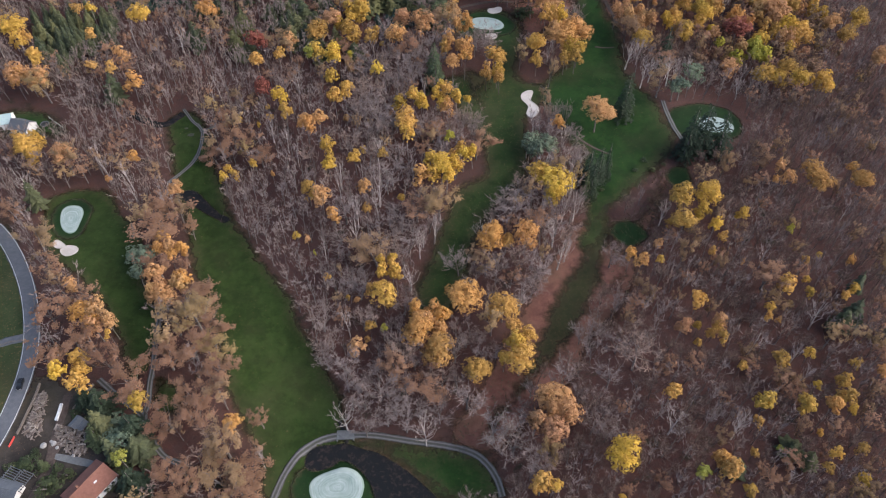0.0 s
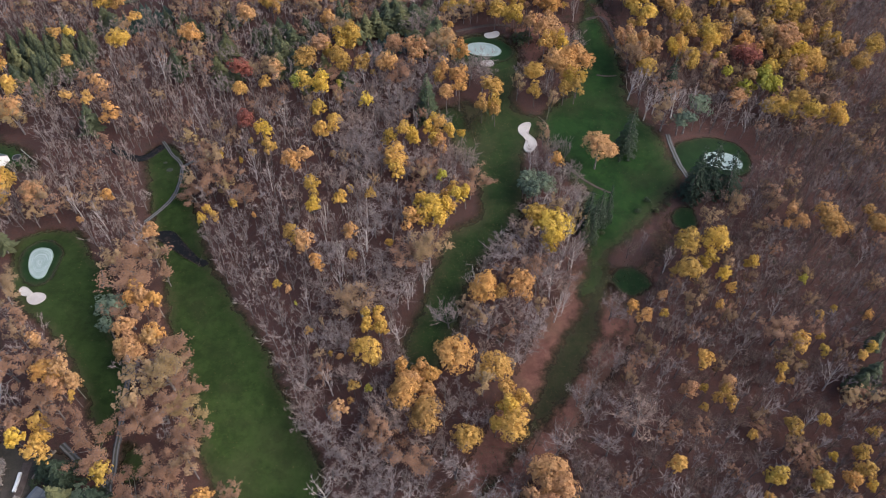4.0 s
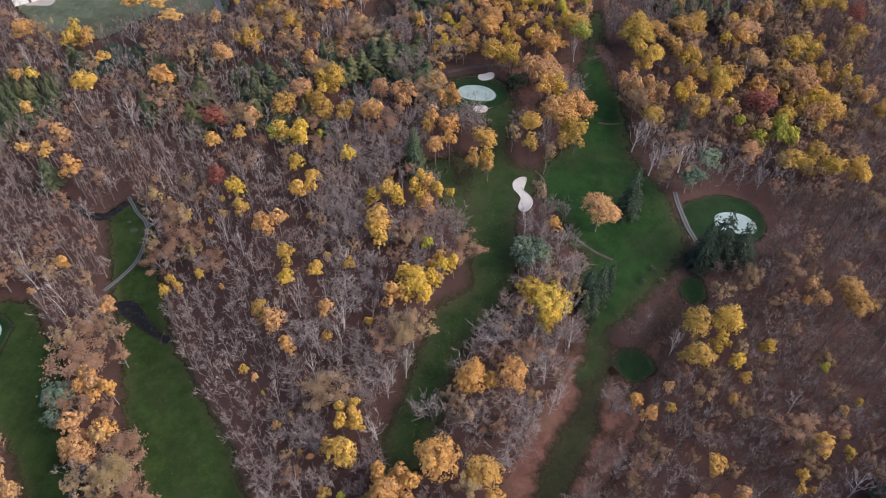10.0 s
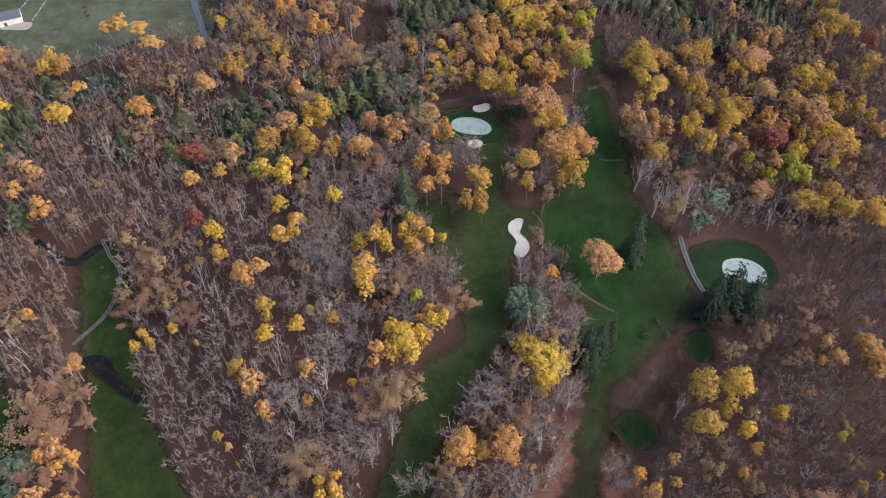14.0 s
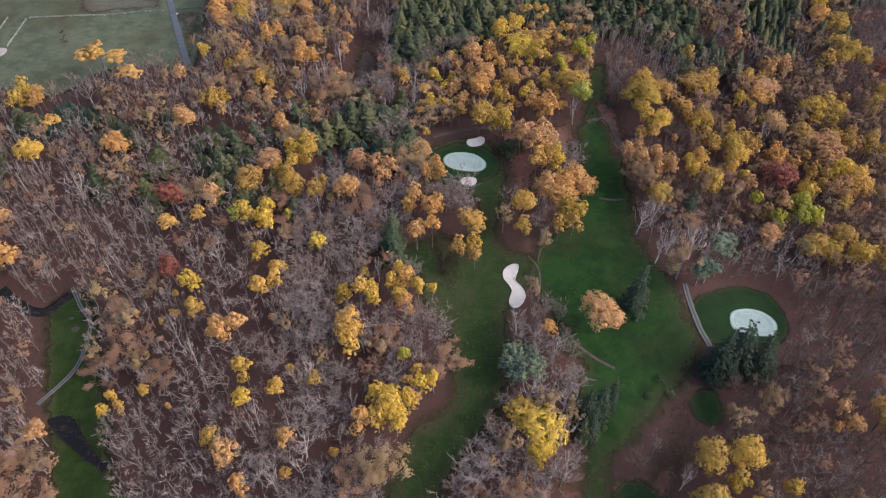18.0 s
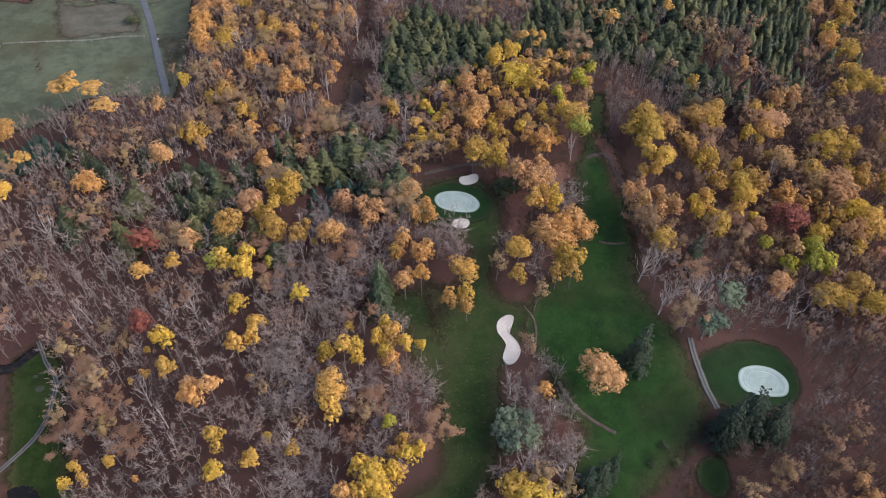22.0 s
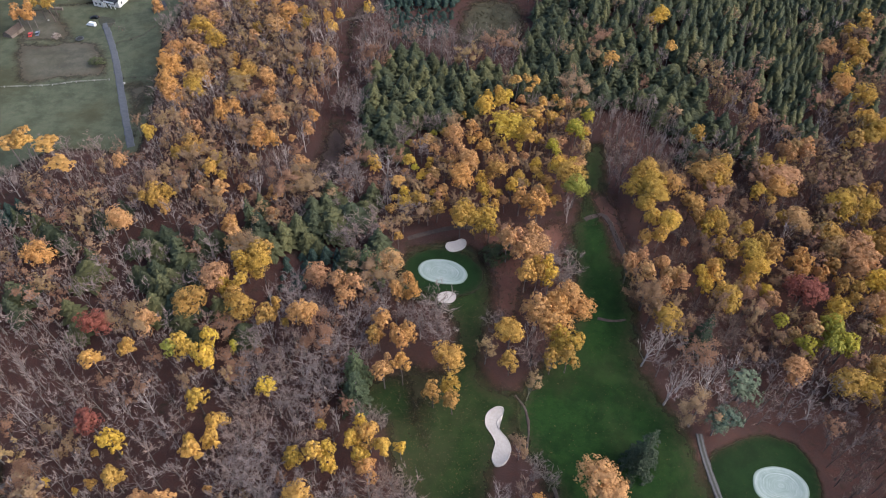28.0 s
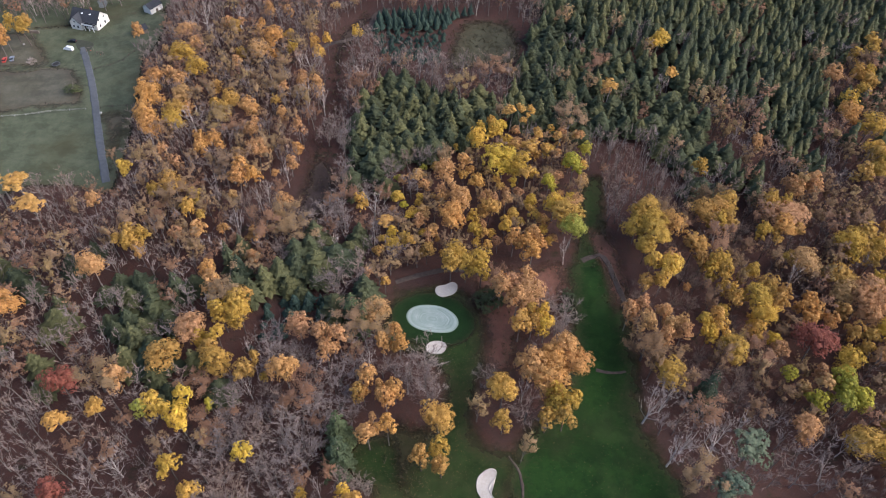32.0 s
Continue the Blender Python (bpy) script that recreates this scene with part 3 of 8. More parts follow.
TURF_19 = [(-141.2, 95.9), (-139.3, 113.4), (-137.0, 121.9), (-124.9, 118.6), (-119.0, 120.2), (-111.0, 115.5), (-106.7, 99.6), (-101.9, 90.4), (-97.8, 80.0), (-135.5, 78.5)]
TURF_20 = [(-211.8, 258.4), (-186.1, 260.0), (-169.6, 244.1), (-171.6, 239.6), (-190.7, 238.2), (-203.8, 239.6)]
TURF += [(TURF_0, MEADOW), (TURF_1, MEADOW), (TURF_2, MEADOW), (TURF_4, MEADOW), (TURF_5, MEADOW), (TURF_7, VALLEY), (TURF_8, VALLEY), (TURF_9, LEAFY), (TURF_10, FAIRWAY), (TURF_11, VALLEY), (TURF_12, FAIRWAY), (TURF_13, LUSH), (TURF_14, LUSH), (TURF_15, LUSH), (TURF_16, LUSH), (TURF_17, LUSH), (TURF_18, LUSH), (TURF_20, FAIRWAY)]
lawn("pasture", TURF_0, MEADOW, "pale worn pasture beside the drive", 0.05)
lawn("pasture", TURF_1, MEADOW, "pale worn pasture behind the fence", 0.062)
lawn("pasture", TURF_2, MEADOW, "pale green pasture beyond the wood", 0.074)
lawn("scrub", TURF_3, SCRUB, "clearing with pale grass and low scrub", 0.05)
lawn("pasture", TURF_4, MEADOW, "pale green pasture beside the wood", 0.086)
lawn("garden", TURF_5, MEADOW, "worn garden grass round the villa", 0.098)
lawn("paddock", [(-135.4, 434.5), (-119.9, 435.6), (-118.5, 424.2), (-116.4, 410.3), (-114.4, 388.4), (-116.4, 389.1), (-121.8, 402.8), (-129.0, 420.1)], PADDOCK, "brown worn paddock beside the drive", 0.112, join=False)
lawn("paddock", [(-199.8, 467.3), (-183.7, 468.2), (-171.1, 469.1), (-176.0, 483.2), (-191.4, 500.0), (-204.3, 502.6), (-215.8, 501.8)], PADDOCK, "trodden brown garden ground before the hedge", 0.118, join=False)
lawn("paddock", [(-182.4, 430.9), (-163.3, 433.8), (-143.2, 437.5), (-142.8, 444.7), (-157.0, 469.2), (-172.7, 472.8), (-185.5, 468.0), (-199.5, 466.6)], PADDOCK, "worn pinkish brown pasture along the fence", 0.124, join=False)
lawn("verge", TURF_6, ROUGH, "rough grass verge along the road", 0.05)
lawn("fairway", TURF_7, VALLEY, "mown fairway along the valley stream", 0.05, grow=4)
lawn("fairway", TURF_8, VALLEY, "mown fairway beside the road", 0.05, grow=3)
lawn("fairway", TURF_9, LEAFY, "leaf-strewn fairway climbing between the woods", 0.05, grow=4)
RUSSET = [(66.4, 182.0), (72.0, 177.0), (68.0, 164.0), (60.0, 151.5), (50.5, 142.0), (46.0, 133.0), (40.0, 123.0), (31.0, 115.0), (24.0, 107.0), (17.0, 101.0), (6.0, 101.5), (2.0, 108.0), (9.0, 119.0), (14.0, 128.0), (20.0, 140.0), (28.0, 155.0), (34.0, 168.0), (42.0, 180.0), (48.0, 192.0), (54.0, 196.0)]
lawn("leafy_ground", RUSSET, LANE, "open ground under russet leaves, colour lightened for open light", 0.035, "leaves", grow=3, join=False)
lawn("fairway", TURF_21, DIM, "leaf-strewn lower fairway between the trees, their shade in its colour", 0.055, grow=1)
lawn("fairway", TURF_10, FAIRWAY, "broad mown fairway between the woods", 0.07, grow=5)
lawn("lawn", TURF_11, VALLEY, "small lawn beside the forking path", 0.05)
lawn("lawn", TURF_12, FAIRWAY, "lawn between the pond and the path", 0.06, grow=4)
lawn("lawn", TURF_13, LUSH, "dark green apron round the putting green", 0.09)
lawn("tee", TURF_14, LUSH, "raised oval tee of dark green turf", 0.11, grow=1.5)
lawn("tee", TURF_15, LUSH, "small tee of dark green turf", 0.11)
lawn("leafy_ground", [(-36.1, 419.5), (-28.7, 438.3), (-31.3, 479.3), (-25.9, 505.6), (-21.3, 517.0), (-25.4, 528.4), (-37.4, 505.1), (-38.1, 479.1), (-33.7, 446.8), (-38.4, 402.7), (-39.1, 378.1), (-29.4, 372.4), (-24.3, 384.3), (-24.3, 402.4)], DUSK, "open ground under fallen leaves with shade in their colour", 0.0760, "leaves", join=False)
lawn("leafy_ground", [(77.9, 374.5), (84.7, 368.8), (87.0, 355.0), (87.0, 338.5), (78.5, 333.7), (76.3, 351.9), (73.1, 359.8), (72.5, 374.3)], LANE, "open ground under russet leaves, colour lightened for open light", 0.0776, "leaves", join=False)
lawn("leafy_ground", [(29.4, 348.7), (37.7, 354.5), (50.1, 354.8), (64.6, 357.1), (62.8, 333.1), (55.2, 336.3), (48.7, 323.4), (42.4, 306.3), (33.3, 313.8), (33.4, 327.0)], LANE, "open ground under russet leaves, colour lightened for open light", 0.0792, "leaves", join=False)
lawn("leafy_ground", [(80.4, 206.0), (90.1, 223.9), (91.7, 217.1), (86.0, 206.1), (79.8, 196.0), (77.4, 192.0), (74.6, 197.8)], LANE, "open ground under russet leaves, colour lightened for open light", 0.0824, "leaves", join=False)
lawn("leafy_ground", [(2.6, 293.4), (21.2, 288.7), (15.6, 276.4), (14.3, 261.8), (8.0, 270.0)], DIM, "thin grass under scattered fallen leaves", 0.0840, "leaves", join=False)
lawn("leafy_ground", [(90.3, 228.6), (84.6, 215.3), (77.3, 202.4), (64.6, 196.7), (62.0, 188.0), (64.8, 181.4), (65.2, 173.4), (57.9, 165.6), (53.9, 159.7), (64.1, 160.1), (69.4, 169.0), (71.1, 180.0), (78.0, 186.9), (85.8, 199.1), (91.5, 213.9), (93.0, 225.9)], LANE, "open ground under russet leaves, colour lightened for open light", 0.0872, "leaves", join=False)
lawn("apron", TURF_16, LUSH, "lush apron round the upper putting green", 0.09)
lawn("apron", TURF_17, LUSH, "lush apron round the putting green by the pond", 0.09)
lawn("apron", TURF_18, LUSH, "lush apron round the putting green by the road", 0.09)
lawn("yard", TURF_19, YARD, "trodden yard of earth, bark and patchy grass", 0.08)
patch("putting_green", [(7.7, 330.7), (8.7, 333.6), (11.7, 335.3), (16.7, 335.6), (21.6, 334.3), (25.2, 331.2), (26.0, 327.8), (23.8, 324.8), (19.0, 324.2), (13.2, 325.1), (9.3, 327.3)], GREEN, "pale sand-dressed upper putting green", "putting green", 0.2)
patch("putting_green", [(111.2, 256.9), (113.4, 260.0), (119.1, 261.7), (124.6, 260.8), (127.9, 257.3), (127.7, 253.5), (125.3, 250.5), (119.6, 249.8), (114.2, 250.4), (111.2, 252.7)], GREEN, "pale sand-dressed eastern putting green", "putting green", 0.2)
patch("putting_green", [(-156.9, 191.9), (-158.2, 197.7), (-156.0, 200.4), (-151.4, 199.9), (-148.8, 196.1), (-148.2, 190.6), (-148.2, 185.9), (-150.5, 184.6), (-154.1, 187.0)], GREEN, "pale sand-dressed roadside putting green", "putting green", 0.2)
patch("putting_green", [(-42.3, 86.9), (-41.8, 90.2), (-38.1, 93.1), (-32.9, 94.8), (-28.7, 94.3), (-26.0, 91.7), (-25.2, 87.5), (-26.9, 83.5), (-34.0, 82.2), (-40.0, 83.1)], GREEN, "pale sand-dressed pondside putting green", "putting green", 0.2)
patch("bunker", [(17.5, 341.0), (18.0, 343.5), (21.0, 344.4), (23.4, 345.8), (25.2, 344.8), (25.0, 341.7), (22.7, 339.7), (19.5, 339.1)], SAND, "pale sand bunker with a low grass lip", "bunker", 0.26, 0.12, 0.1)
patch("bunker", [(15.1, 318.4), (16.3, 320.2), (19.1, 321.0), (21.6, 320.2), (22.0, 318.2), (20.6, 316.2), (17.6, 315.9), (15.7, 316.9)], SAND, "pale sand bunker with a low grass lip", "bunker", 0.26, 0.12, 0.1)
patch("bunker", [(32.1, 274.5), (33.3, 276.8), (35.9, 278.6), (38.0, 278.2), (38.0, 276.1), (36.2, 273.9), (35.9, 271.9), (37.2, 269.7), (39.2, 267.1), (40.1, 264.1), (39.2, 261.0), (37.5, 258.8), (35.3, 258.3), (34.0, 260.4), (34.4, 262.9), (35.2, 265.6), (34.1, 268.4), (32.3, 271.3)], SAND, "pale sand bunker with a low grass lip", "bunker", 0.26, 0.12, 0.1)
patch("bunker", [(-154.9, 179.4), (-154.4, 180.9), (-152.5, 180.7), (-150.7, 179.5), (-149.4, 178.4), (-149.7, 176.9), (-152.4, 176.8), (-154.1, 178.0)], SAND, "pale sand bunker with a low grass lip", "bunker", 0.26, 0.12, 0.1)
patch("bunker", [(-150.4, 175.1), (-150.4, 177.5), (-147.7, 178.4), (-144.8, 177.9), (-143.6, 176.2), (-144.2, 174.4), (-146.1, 173.0), (-148.3, 173.2)], SAND, "pale sand bunker with a low grass lip", "bunker", 0.26, 0.12, 0.1)
patch("pond", POND, WATER, "dark still pond with floating leaves", "water", level=-10.3)
patch("stream_pool", POOL, WATER, "dark pool of the stream above a weir", "water", level=-4.7)
lawn("lawn", TURF_20, FAIRWAY, "garden lawn among the trees", 0.05)
ribbon("path", [(-53.1, 80.8), (-52.0, 86.6), (-50.4, 92.2), (-47.3, 98.4), (-42.2, 103.2), (-36.9, 105.1), (-32.5, 105.6), (-24.0, 105.8), (-12.8, 104.6), (0.2, 102.9), (8.4, 100.4), (13.2, 96.4), (16.3, 91.2), (17.8, 85.8)], 2.4, GRAVEL, "grey gravel cart path curving round the pond", "path")
ribbon("path", [(-105.1, 151.1), (-103.6, 143.3), (-101.2, 128.7), (-100.3, 120.3), (-98.7, 113.0), (-98.6, 108.3), (-95.9, 103.5), (-92.0, 98.3), (-87.4, 94.4), (-80.9, 92.4)], 2.0, GRAVEL, "grey gravel cart path through the trees", "path")
ribbon("path", [(-117.4, 121.0), (-112.6, 117.5), (-107.1, 113.7), (-102.1, 110.8), (-98.2, 107.5)], 2.2, GRAVEL, "grey gravel lane meeting the cart path", "path")
ribbon("path", [(-120.6, 216.8), (-117.8, 221.1), (-115.1, 225.0), (-112.3, 229.8), (-111.2, 234.8), (-111.3, 240.7), (-112.1, 245.8), (-110.4, 247.8), (-108.4, 250.0)], 1.6, GRAVEL, "narrow gravel path beside the tee", "path")
ribbon("path", [(-112.1, 245.8), (-114.7, 249.7), (-118.9, 253.7), (-121.8, 257.8), (-125.0, 261.9)], 1.6, GRAVEL, "narrow gravel path behind the tee", "path")
ribbon("path", [(98.0, 270.6), (98.0, 265.1), (98.7, 258.9), (99.8, 252.7), (101.1, 247.8), (102.1, 244.6)], 2.2, GRAVEL, "grey gravel path under the trees", "path")
ribbon("road", [(-187.5, 191.1), (-180.6, 186.7), (-173.1, 179.9), (-165.3, 170.8), (-157.5, 160.0), (-150.9, 148.4), (-145.9, 137.4), (-142.9, 128.2), (-141.5, 120.0), (-141.1, 112.3), (-141.2, 104.4), (-141.9, 96.8), (-143.2, 88.5)], 5.6, ASPHALT, "grey asphalt road curving along the valley", "road")
ribbon("edge_line", [(-186.2, 193.1), (-179.1, 188.6), (-171.4, 181.6), (-163.3, 172.3), (-155.5, 161.3), (-148.7, 149.6), (-143.6, 138.3), (-140.5, 128.8), (-139.1, 120.3), (-138.6, 112.4), (-138.7, 104.3), (-139.5, 96.5), (-140.8, 88.2)], 0.22, LINE, "worn white edge line of the road", "road marking", 0.19, 2, 0.0, 0.02)
ribbon("edge_line", [(-188.9, 189.0), (-182.1, 184.7), (-174.9, 178.2), (-167.2, 169.3), (-159.6, 158.7), (-153.1, 147.3), (-148.2, 136.5), (-145.3, 127.6), (-143.9, 119.7), (-143.5, 112.3), (-143.6, 104.6), (-144.3, 97.1), (-145.6, 88.9)], 0.22, LINE, "worn white edge line of the road", "road marking", 0.19, 2, 0.0, 0.02)
ribbon("side_road", [(-161.9, 130.5), (-155.0, 132.7), (-151.7, 134.2), (-147.5, 135.5)], 3.6, ASPHALT, "pale side road joining the main road", "road")
ribbon("drive", [(-162.8, 488.3), (-157.0, 477.7), (-148.5, 461.9), (-141.1, 446.3), (-135.8, 434.2), (-127.4, 415.1), (-119.8, 398.2), (-116.6, 391.0)], 3.2, ASPHALT, "grey asphalt drive between pastures", "road")
ribbon("lane", [(-115.9, 103.0), (-122.5, 96.9), (-122.4, 87.7), (-123.4, 77.3)], 3.4, EARTH, "muddy lane through the timber yard", "lane")
ribbon("lane", [(-125.2, 114.4), (-124.5, 106.4), (-124.0, 98.7), (-123.5, 95.0)], 2.6, EARTH, "muddy lane between the log piles", "lane")
ribbon("track", [(-13.7, 532.0), (-20.6, 525.7), (-23.3, 508.5), (-31.0, 500.0), (-41.6, 494.3), (-45.7, 483.9)], 2.5, EARTH, "earth forest track", "track")
ribbon("track", [(70.7, 356.5), (77.2, 359.3), (79.9, 355.9), (81.9, 347.3), (84.1, 339.5), (84.4, 333.9)], 2.0, EARTH, "worn leafy track through the ride", "track")
ribbon("track", [(3.1, 345.4), (11.1, 348.6), (21.2, 351.5), (31.4, 351.4)], 2.0, EARTH, "worn leafy track behind the green", "track")
ribbon("track", [(52.0, 252.6), (53.9, 248.1), (57.1, 243.5), (62.2, 239.5), (68.9, 235.6)], 1.1, EARTH, "worn tan track along the fairway", "track")
ribbon("track", [(41.8, 282.6), (45.1, 277.1), (45.6, 270.0), (44.4, 261.0)], 0.7, EARTH, "faint worn track beside the bunker", "track")
ribbon("track", [(80.8, 311.8), (76.4, 311.1), (71.2, 312.1)], 1.0, EARTH, "faint worn track across the fairway", "track")
ribbon("stream", [(-150.0, 259.7), (-141.8, 254.2), (-134.4, 250.7), (-129.5, 251.4), (-126.8, 254.8), (-124.3, 258.8)], 3.4, WATER, "dark brook under the trees behind the tee", "water", 0.3, 4, -0.1)
ribbon("stream", [(-35.5, 110.6), (-34.3, 108.4), (-33.5, 106.6), (-32.7, 104.2), (-32.4, 101.5)], 1.3, WATER, "dark narrow stream in the shade", "water", 0.09, 2, -0.02)


# ---------------------------------------------------------------- trees
class Shape:
    """Corners and faces of a piece of a tree, gathered part by part."""

    def __init__(self):
        self.v, self.q, self.t, self.n = [], [], [], 0

    def put(self, v, q=None, t=None):
        if q is not None and len(q):
            self.q.append(np.asarray(q) + self.n)
        if t is not None and len(t):
            self.t.append(np.asarray(t) + self.n)
        self.v.append(np.asarray(v, float))
        self.n += len(v)

    def arrays(self):
        return (np.concatenate(self.v), np.concatenate(self.q) if self.q else np.zeros((0, 4), int),
                np.concatenate(self.t) if self.t else np.zeros((0, 3), int))

    def tube(self, points, radii, sides, start=None):
        """A tapered limb; start: corners of another limb from which it grows. Returns its first corner."""
        p = np.asarray(points, float)
        way = np.gradient(p, axis=0)
        way /= np.linalg.norm(way, axis=1)[:, None] + 1e-9
        a = np.cross(way, (0.31, 0.87, 0.38))
        a /= np.linalg.norm(a, axis=1)[:, None] + 1e-9
        b = np.cross(way, a)
        ang = np.arange(sides) * 2 * math.pi / sides
        ring = p[:, None] + (a[:, None] * np.cos(ang)[None, :, None] + b[:, None] * np.sin(ang)[None, :, None]) * np.reshape(radii, (-1, 1, 1))
        i = np.arange(sides)
        q = np.concatenate([np.stack((k * sides + i, k * sides + (i + 1) % sides, (k + 1) * sides + (i + 1) % sides, (k + 1) * sides + i), -1) for k in range(len(p) - 1)])
        first = self.n
        if start is None:
            self.put(ring.reshape(-1, 3), q)
        else:
            back = np.where(q < sides, np.asarray(start)[np.minimum(q, sides - 1)], q - sides + first)
            self.v.append(ring[1:].reshape(-1, 3))
            self.q.append(back)
            self.n += (len(p) - 1) * sides
        return first

    def slivers(self, base, tip, width, rng, heart=(0, 0, 9.0)):
        """Thin twigs: a three-cornered blade each, its flat side outwards."""
        d = tip - base
        out = base - heart
        out /= np.linalg.norm(out, axis=1)[:, None] + 1e-9
        s = np.cross(d, out + rng.normal(0, 0.35, d.shape))
        s /= np.linalg.norm(s, axis=1)[:, None] + 1e-9
        v = np.stack((base - s * width / 2, base + s * width / 2, tip), 1).reshape(-1, 3)
        self.put(v, None, np.arange(len(v)).reshape(-1, 3))

    def leaves(self, place, normal, size, rng):
        """Sprays of leaves: a three-cornered blade each, turned about its normal."""
        n = normal / (np.linalg.norm(normal, axis=1)[:, None] + 1e-9)
        a = np.cross(n, rng.normal(size=n.shape))
        a /= np.linalg.norm(a, axis=1)[:, None] + 1e-9
        b = np.cross(n, a)
        s = np.reshape(size, (-1, 1))
        v = np.stack((place - a * s * 0.55 - b * s * 0.4, place + a * s * 0.62 - b * s * 0.25 + n * s * 0.12, place + b * s * 0.65), 1).reshape(-1, 3)
        self.put(v, None, np.arange(len(v)).reshape(-1, 3))


def unit(rng, n):
    d = rng.normal(size=(n, 3))
    return d / np.linalg.norm(d, axis=1)[:, None]


def trunk_shape(seed, tall, bole, lean=0.6, limbs=6, spread=3.2, sides=5):
    rng = np.random.default_rng(seed)
    s = Shape()
    bend = rng.normal(0, lean, 2)
    us = [0.0, 0.25, 0.45, 0.6, 0.72, 0.84, 1.0]
    p = [np.array([bend[0] * u ** 1.6, bend[1] * u ** 1.6, u * tall * 0.8 if u > 0 else -1.0]) for u in us]
    s.tube(p, [bole * 1.35, bole * 0.95, bole * 0.85, bole * 0.7, bole * 0.55, bole * 0.4, bole * 0.1], sides)
    for k in range(limbs):
        level = 2 + k % 4
        base = p[level]
        a = rng.uniform(0, 2 * math.pi)
        j = int(rng.integers(sides))
        out = spread * rng.uniform(0.6, 1.0)
        tip = base + [math.cos(a) * out, math.sin(a) * out, rng.uniform(1.5, 4.0)]
        s.tube([base, (base + tip) / 2 + [0, 0, -0.4], tip], [bole * 0.35, bole * 0.22, bole * 0.06], 3, [level * sides + (j + i) % sides for i in range(3)])
    return s.arrays()


def broad_crown(seed, heads=6, count=1150, radius=4.5, low=3.2, high=20.0, spray=0.6, inner=70, clumps=11, ragged=1.0):
    """A full broadleaf crown: several uneven heads, each a heap of rounded clumps of leaves with dark gaps between."""
    rng = np.random.default_rng(seed)
    tall = high - low
    turn = np.arange(heads) * 2.39996 + rng.uniform(0, 6.28) + rng.normal(0, 0.35, heads)
    far = radius * np.concatenate(([0.12], rng.uniform(0.40, 0.66, heads - 1)))
    size = radius * np.concatenate(([0.56], rng.uniform(0.34, 0.54, heads - 1)))
    rise = low + tall * np.concatenate(([0.70], np.clip(0.72 - 0.42 * (far[1:] / radius) ** 1.2 + rng.normal(0, 0.10 * ragged, heads - 1), 0.28, 0.86)))
    middle = np.column_stack((np.cos(turn) * far, np.sin(turn) * far, rise))
    deep = size * rng.uniform(0.95, 1.35, heads)
    spots, out, big = [], [], []
    for k in range(heads):
        n = max(6, int(clumps * (size[k] / radius / 0.45) ** 2))
        i = np.arange(n) + 0.5
        up = 1 - 1.5 * i / n
        a = i * 2.39996 + rng.uniform(0, 6.28)
        flat = np.sqrt(np.maximum(0, 1 - up * up))
        d = np.column_stack((np.cos(a) * flat, np.sin(a) * flat, up)) + rng.normal(0, 0.2, (n, 3))
        d /= np.linalg.norm(d, axis=1)[:, None]
        p = middle[k] + d * np.column_stack((np.full(n, size[k]), np.full(n, size[k]), np.full(n, deep[k]))) * rng.uniform(0.72, 1.1, (n, 1))
        others = [j for j in range(heads) if j != k]
        gap = np.min([np.linalg.norm((p - middle[j]) / [size[j], size[j], deep[j]], axis=1) for j in others], axis=0)
        keep = gap > 0.62
        spots.append(p[keep]), out.append(d[keep]), big.append(rng.uniform(0.145, 0.275, keep.sum()) * radius)
    spots, out, big = np.concatenate(spots), np.concatenate(out), np.concatenate(big)
    share = rng.choice(len(spots), count, p=big ** 2 / (big ** 2).sum())
    d = unit(rng, count) + out[share] * 0.75 + [0, 0, 0.4]
    d /= np.linalg.norm(d, axis=1)[:, None]
    place = spots[share] + d * [1, 1, 0.85] * (big[share] * rng.uniform(0.7, 1.12, count))[:, None]
    s = Shape()
    s.leaves(place, d + out[share] * 0.25 + rng.normal(0, 0.24, d.shape), rng.uniform(0.6, 1.25, count) * spray, rng)
    if inner:
        n = unit(rng, inner)
        n[:, 2] = np.abs(n[:, 2]) * 1.2 - 0.25
        k = rng.integers(heads, size=inner)
        s.leaves(middle[k] + n * size[k][:, None] * 0.62, n, rng.uniform(1.6, 2.3, inner) * 0.7, rng)
    return s.arrays()


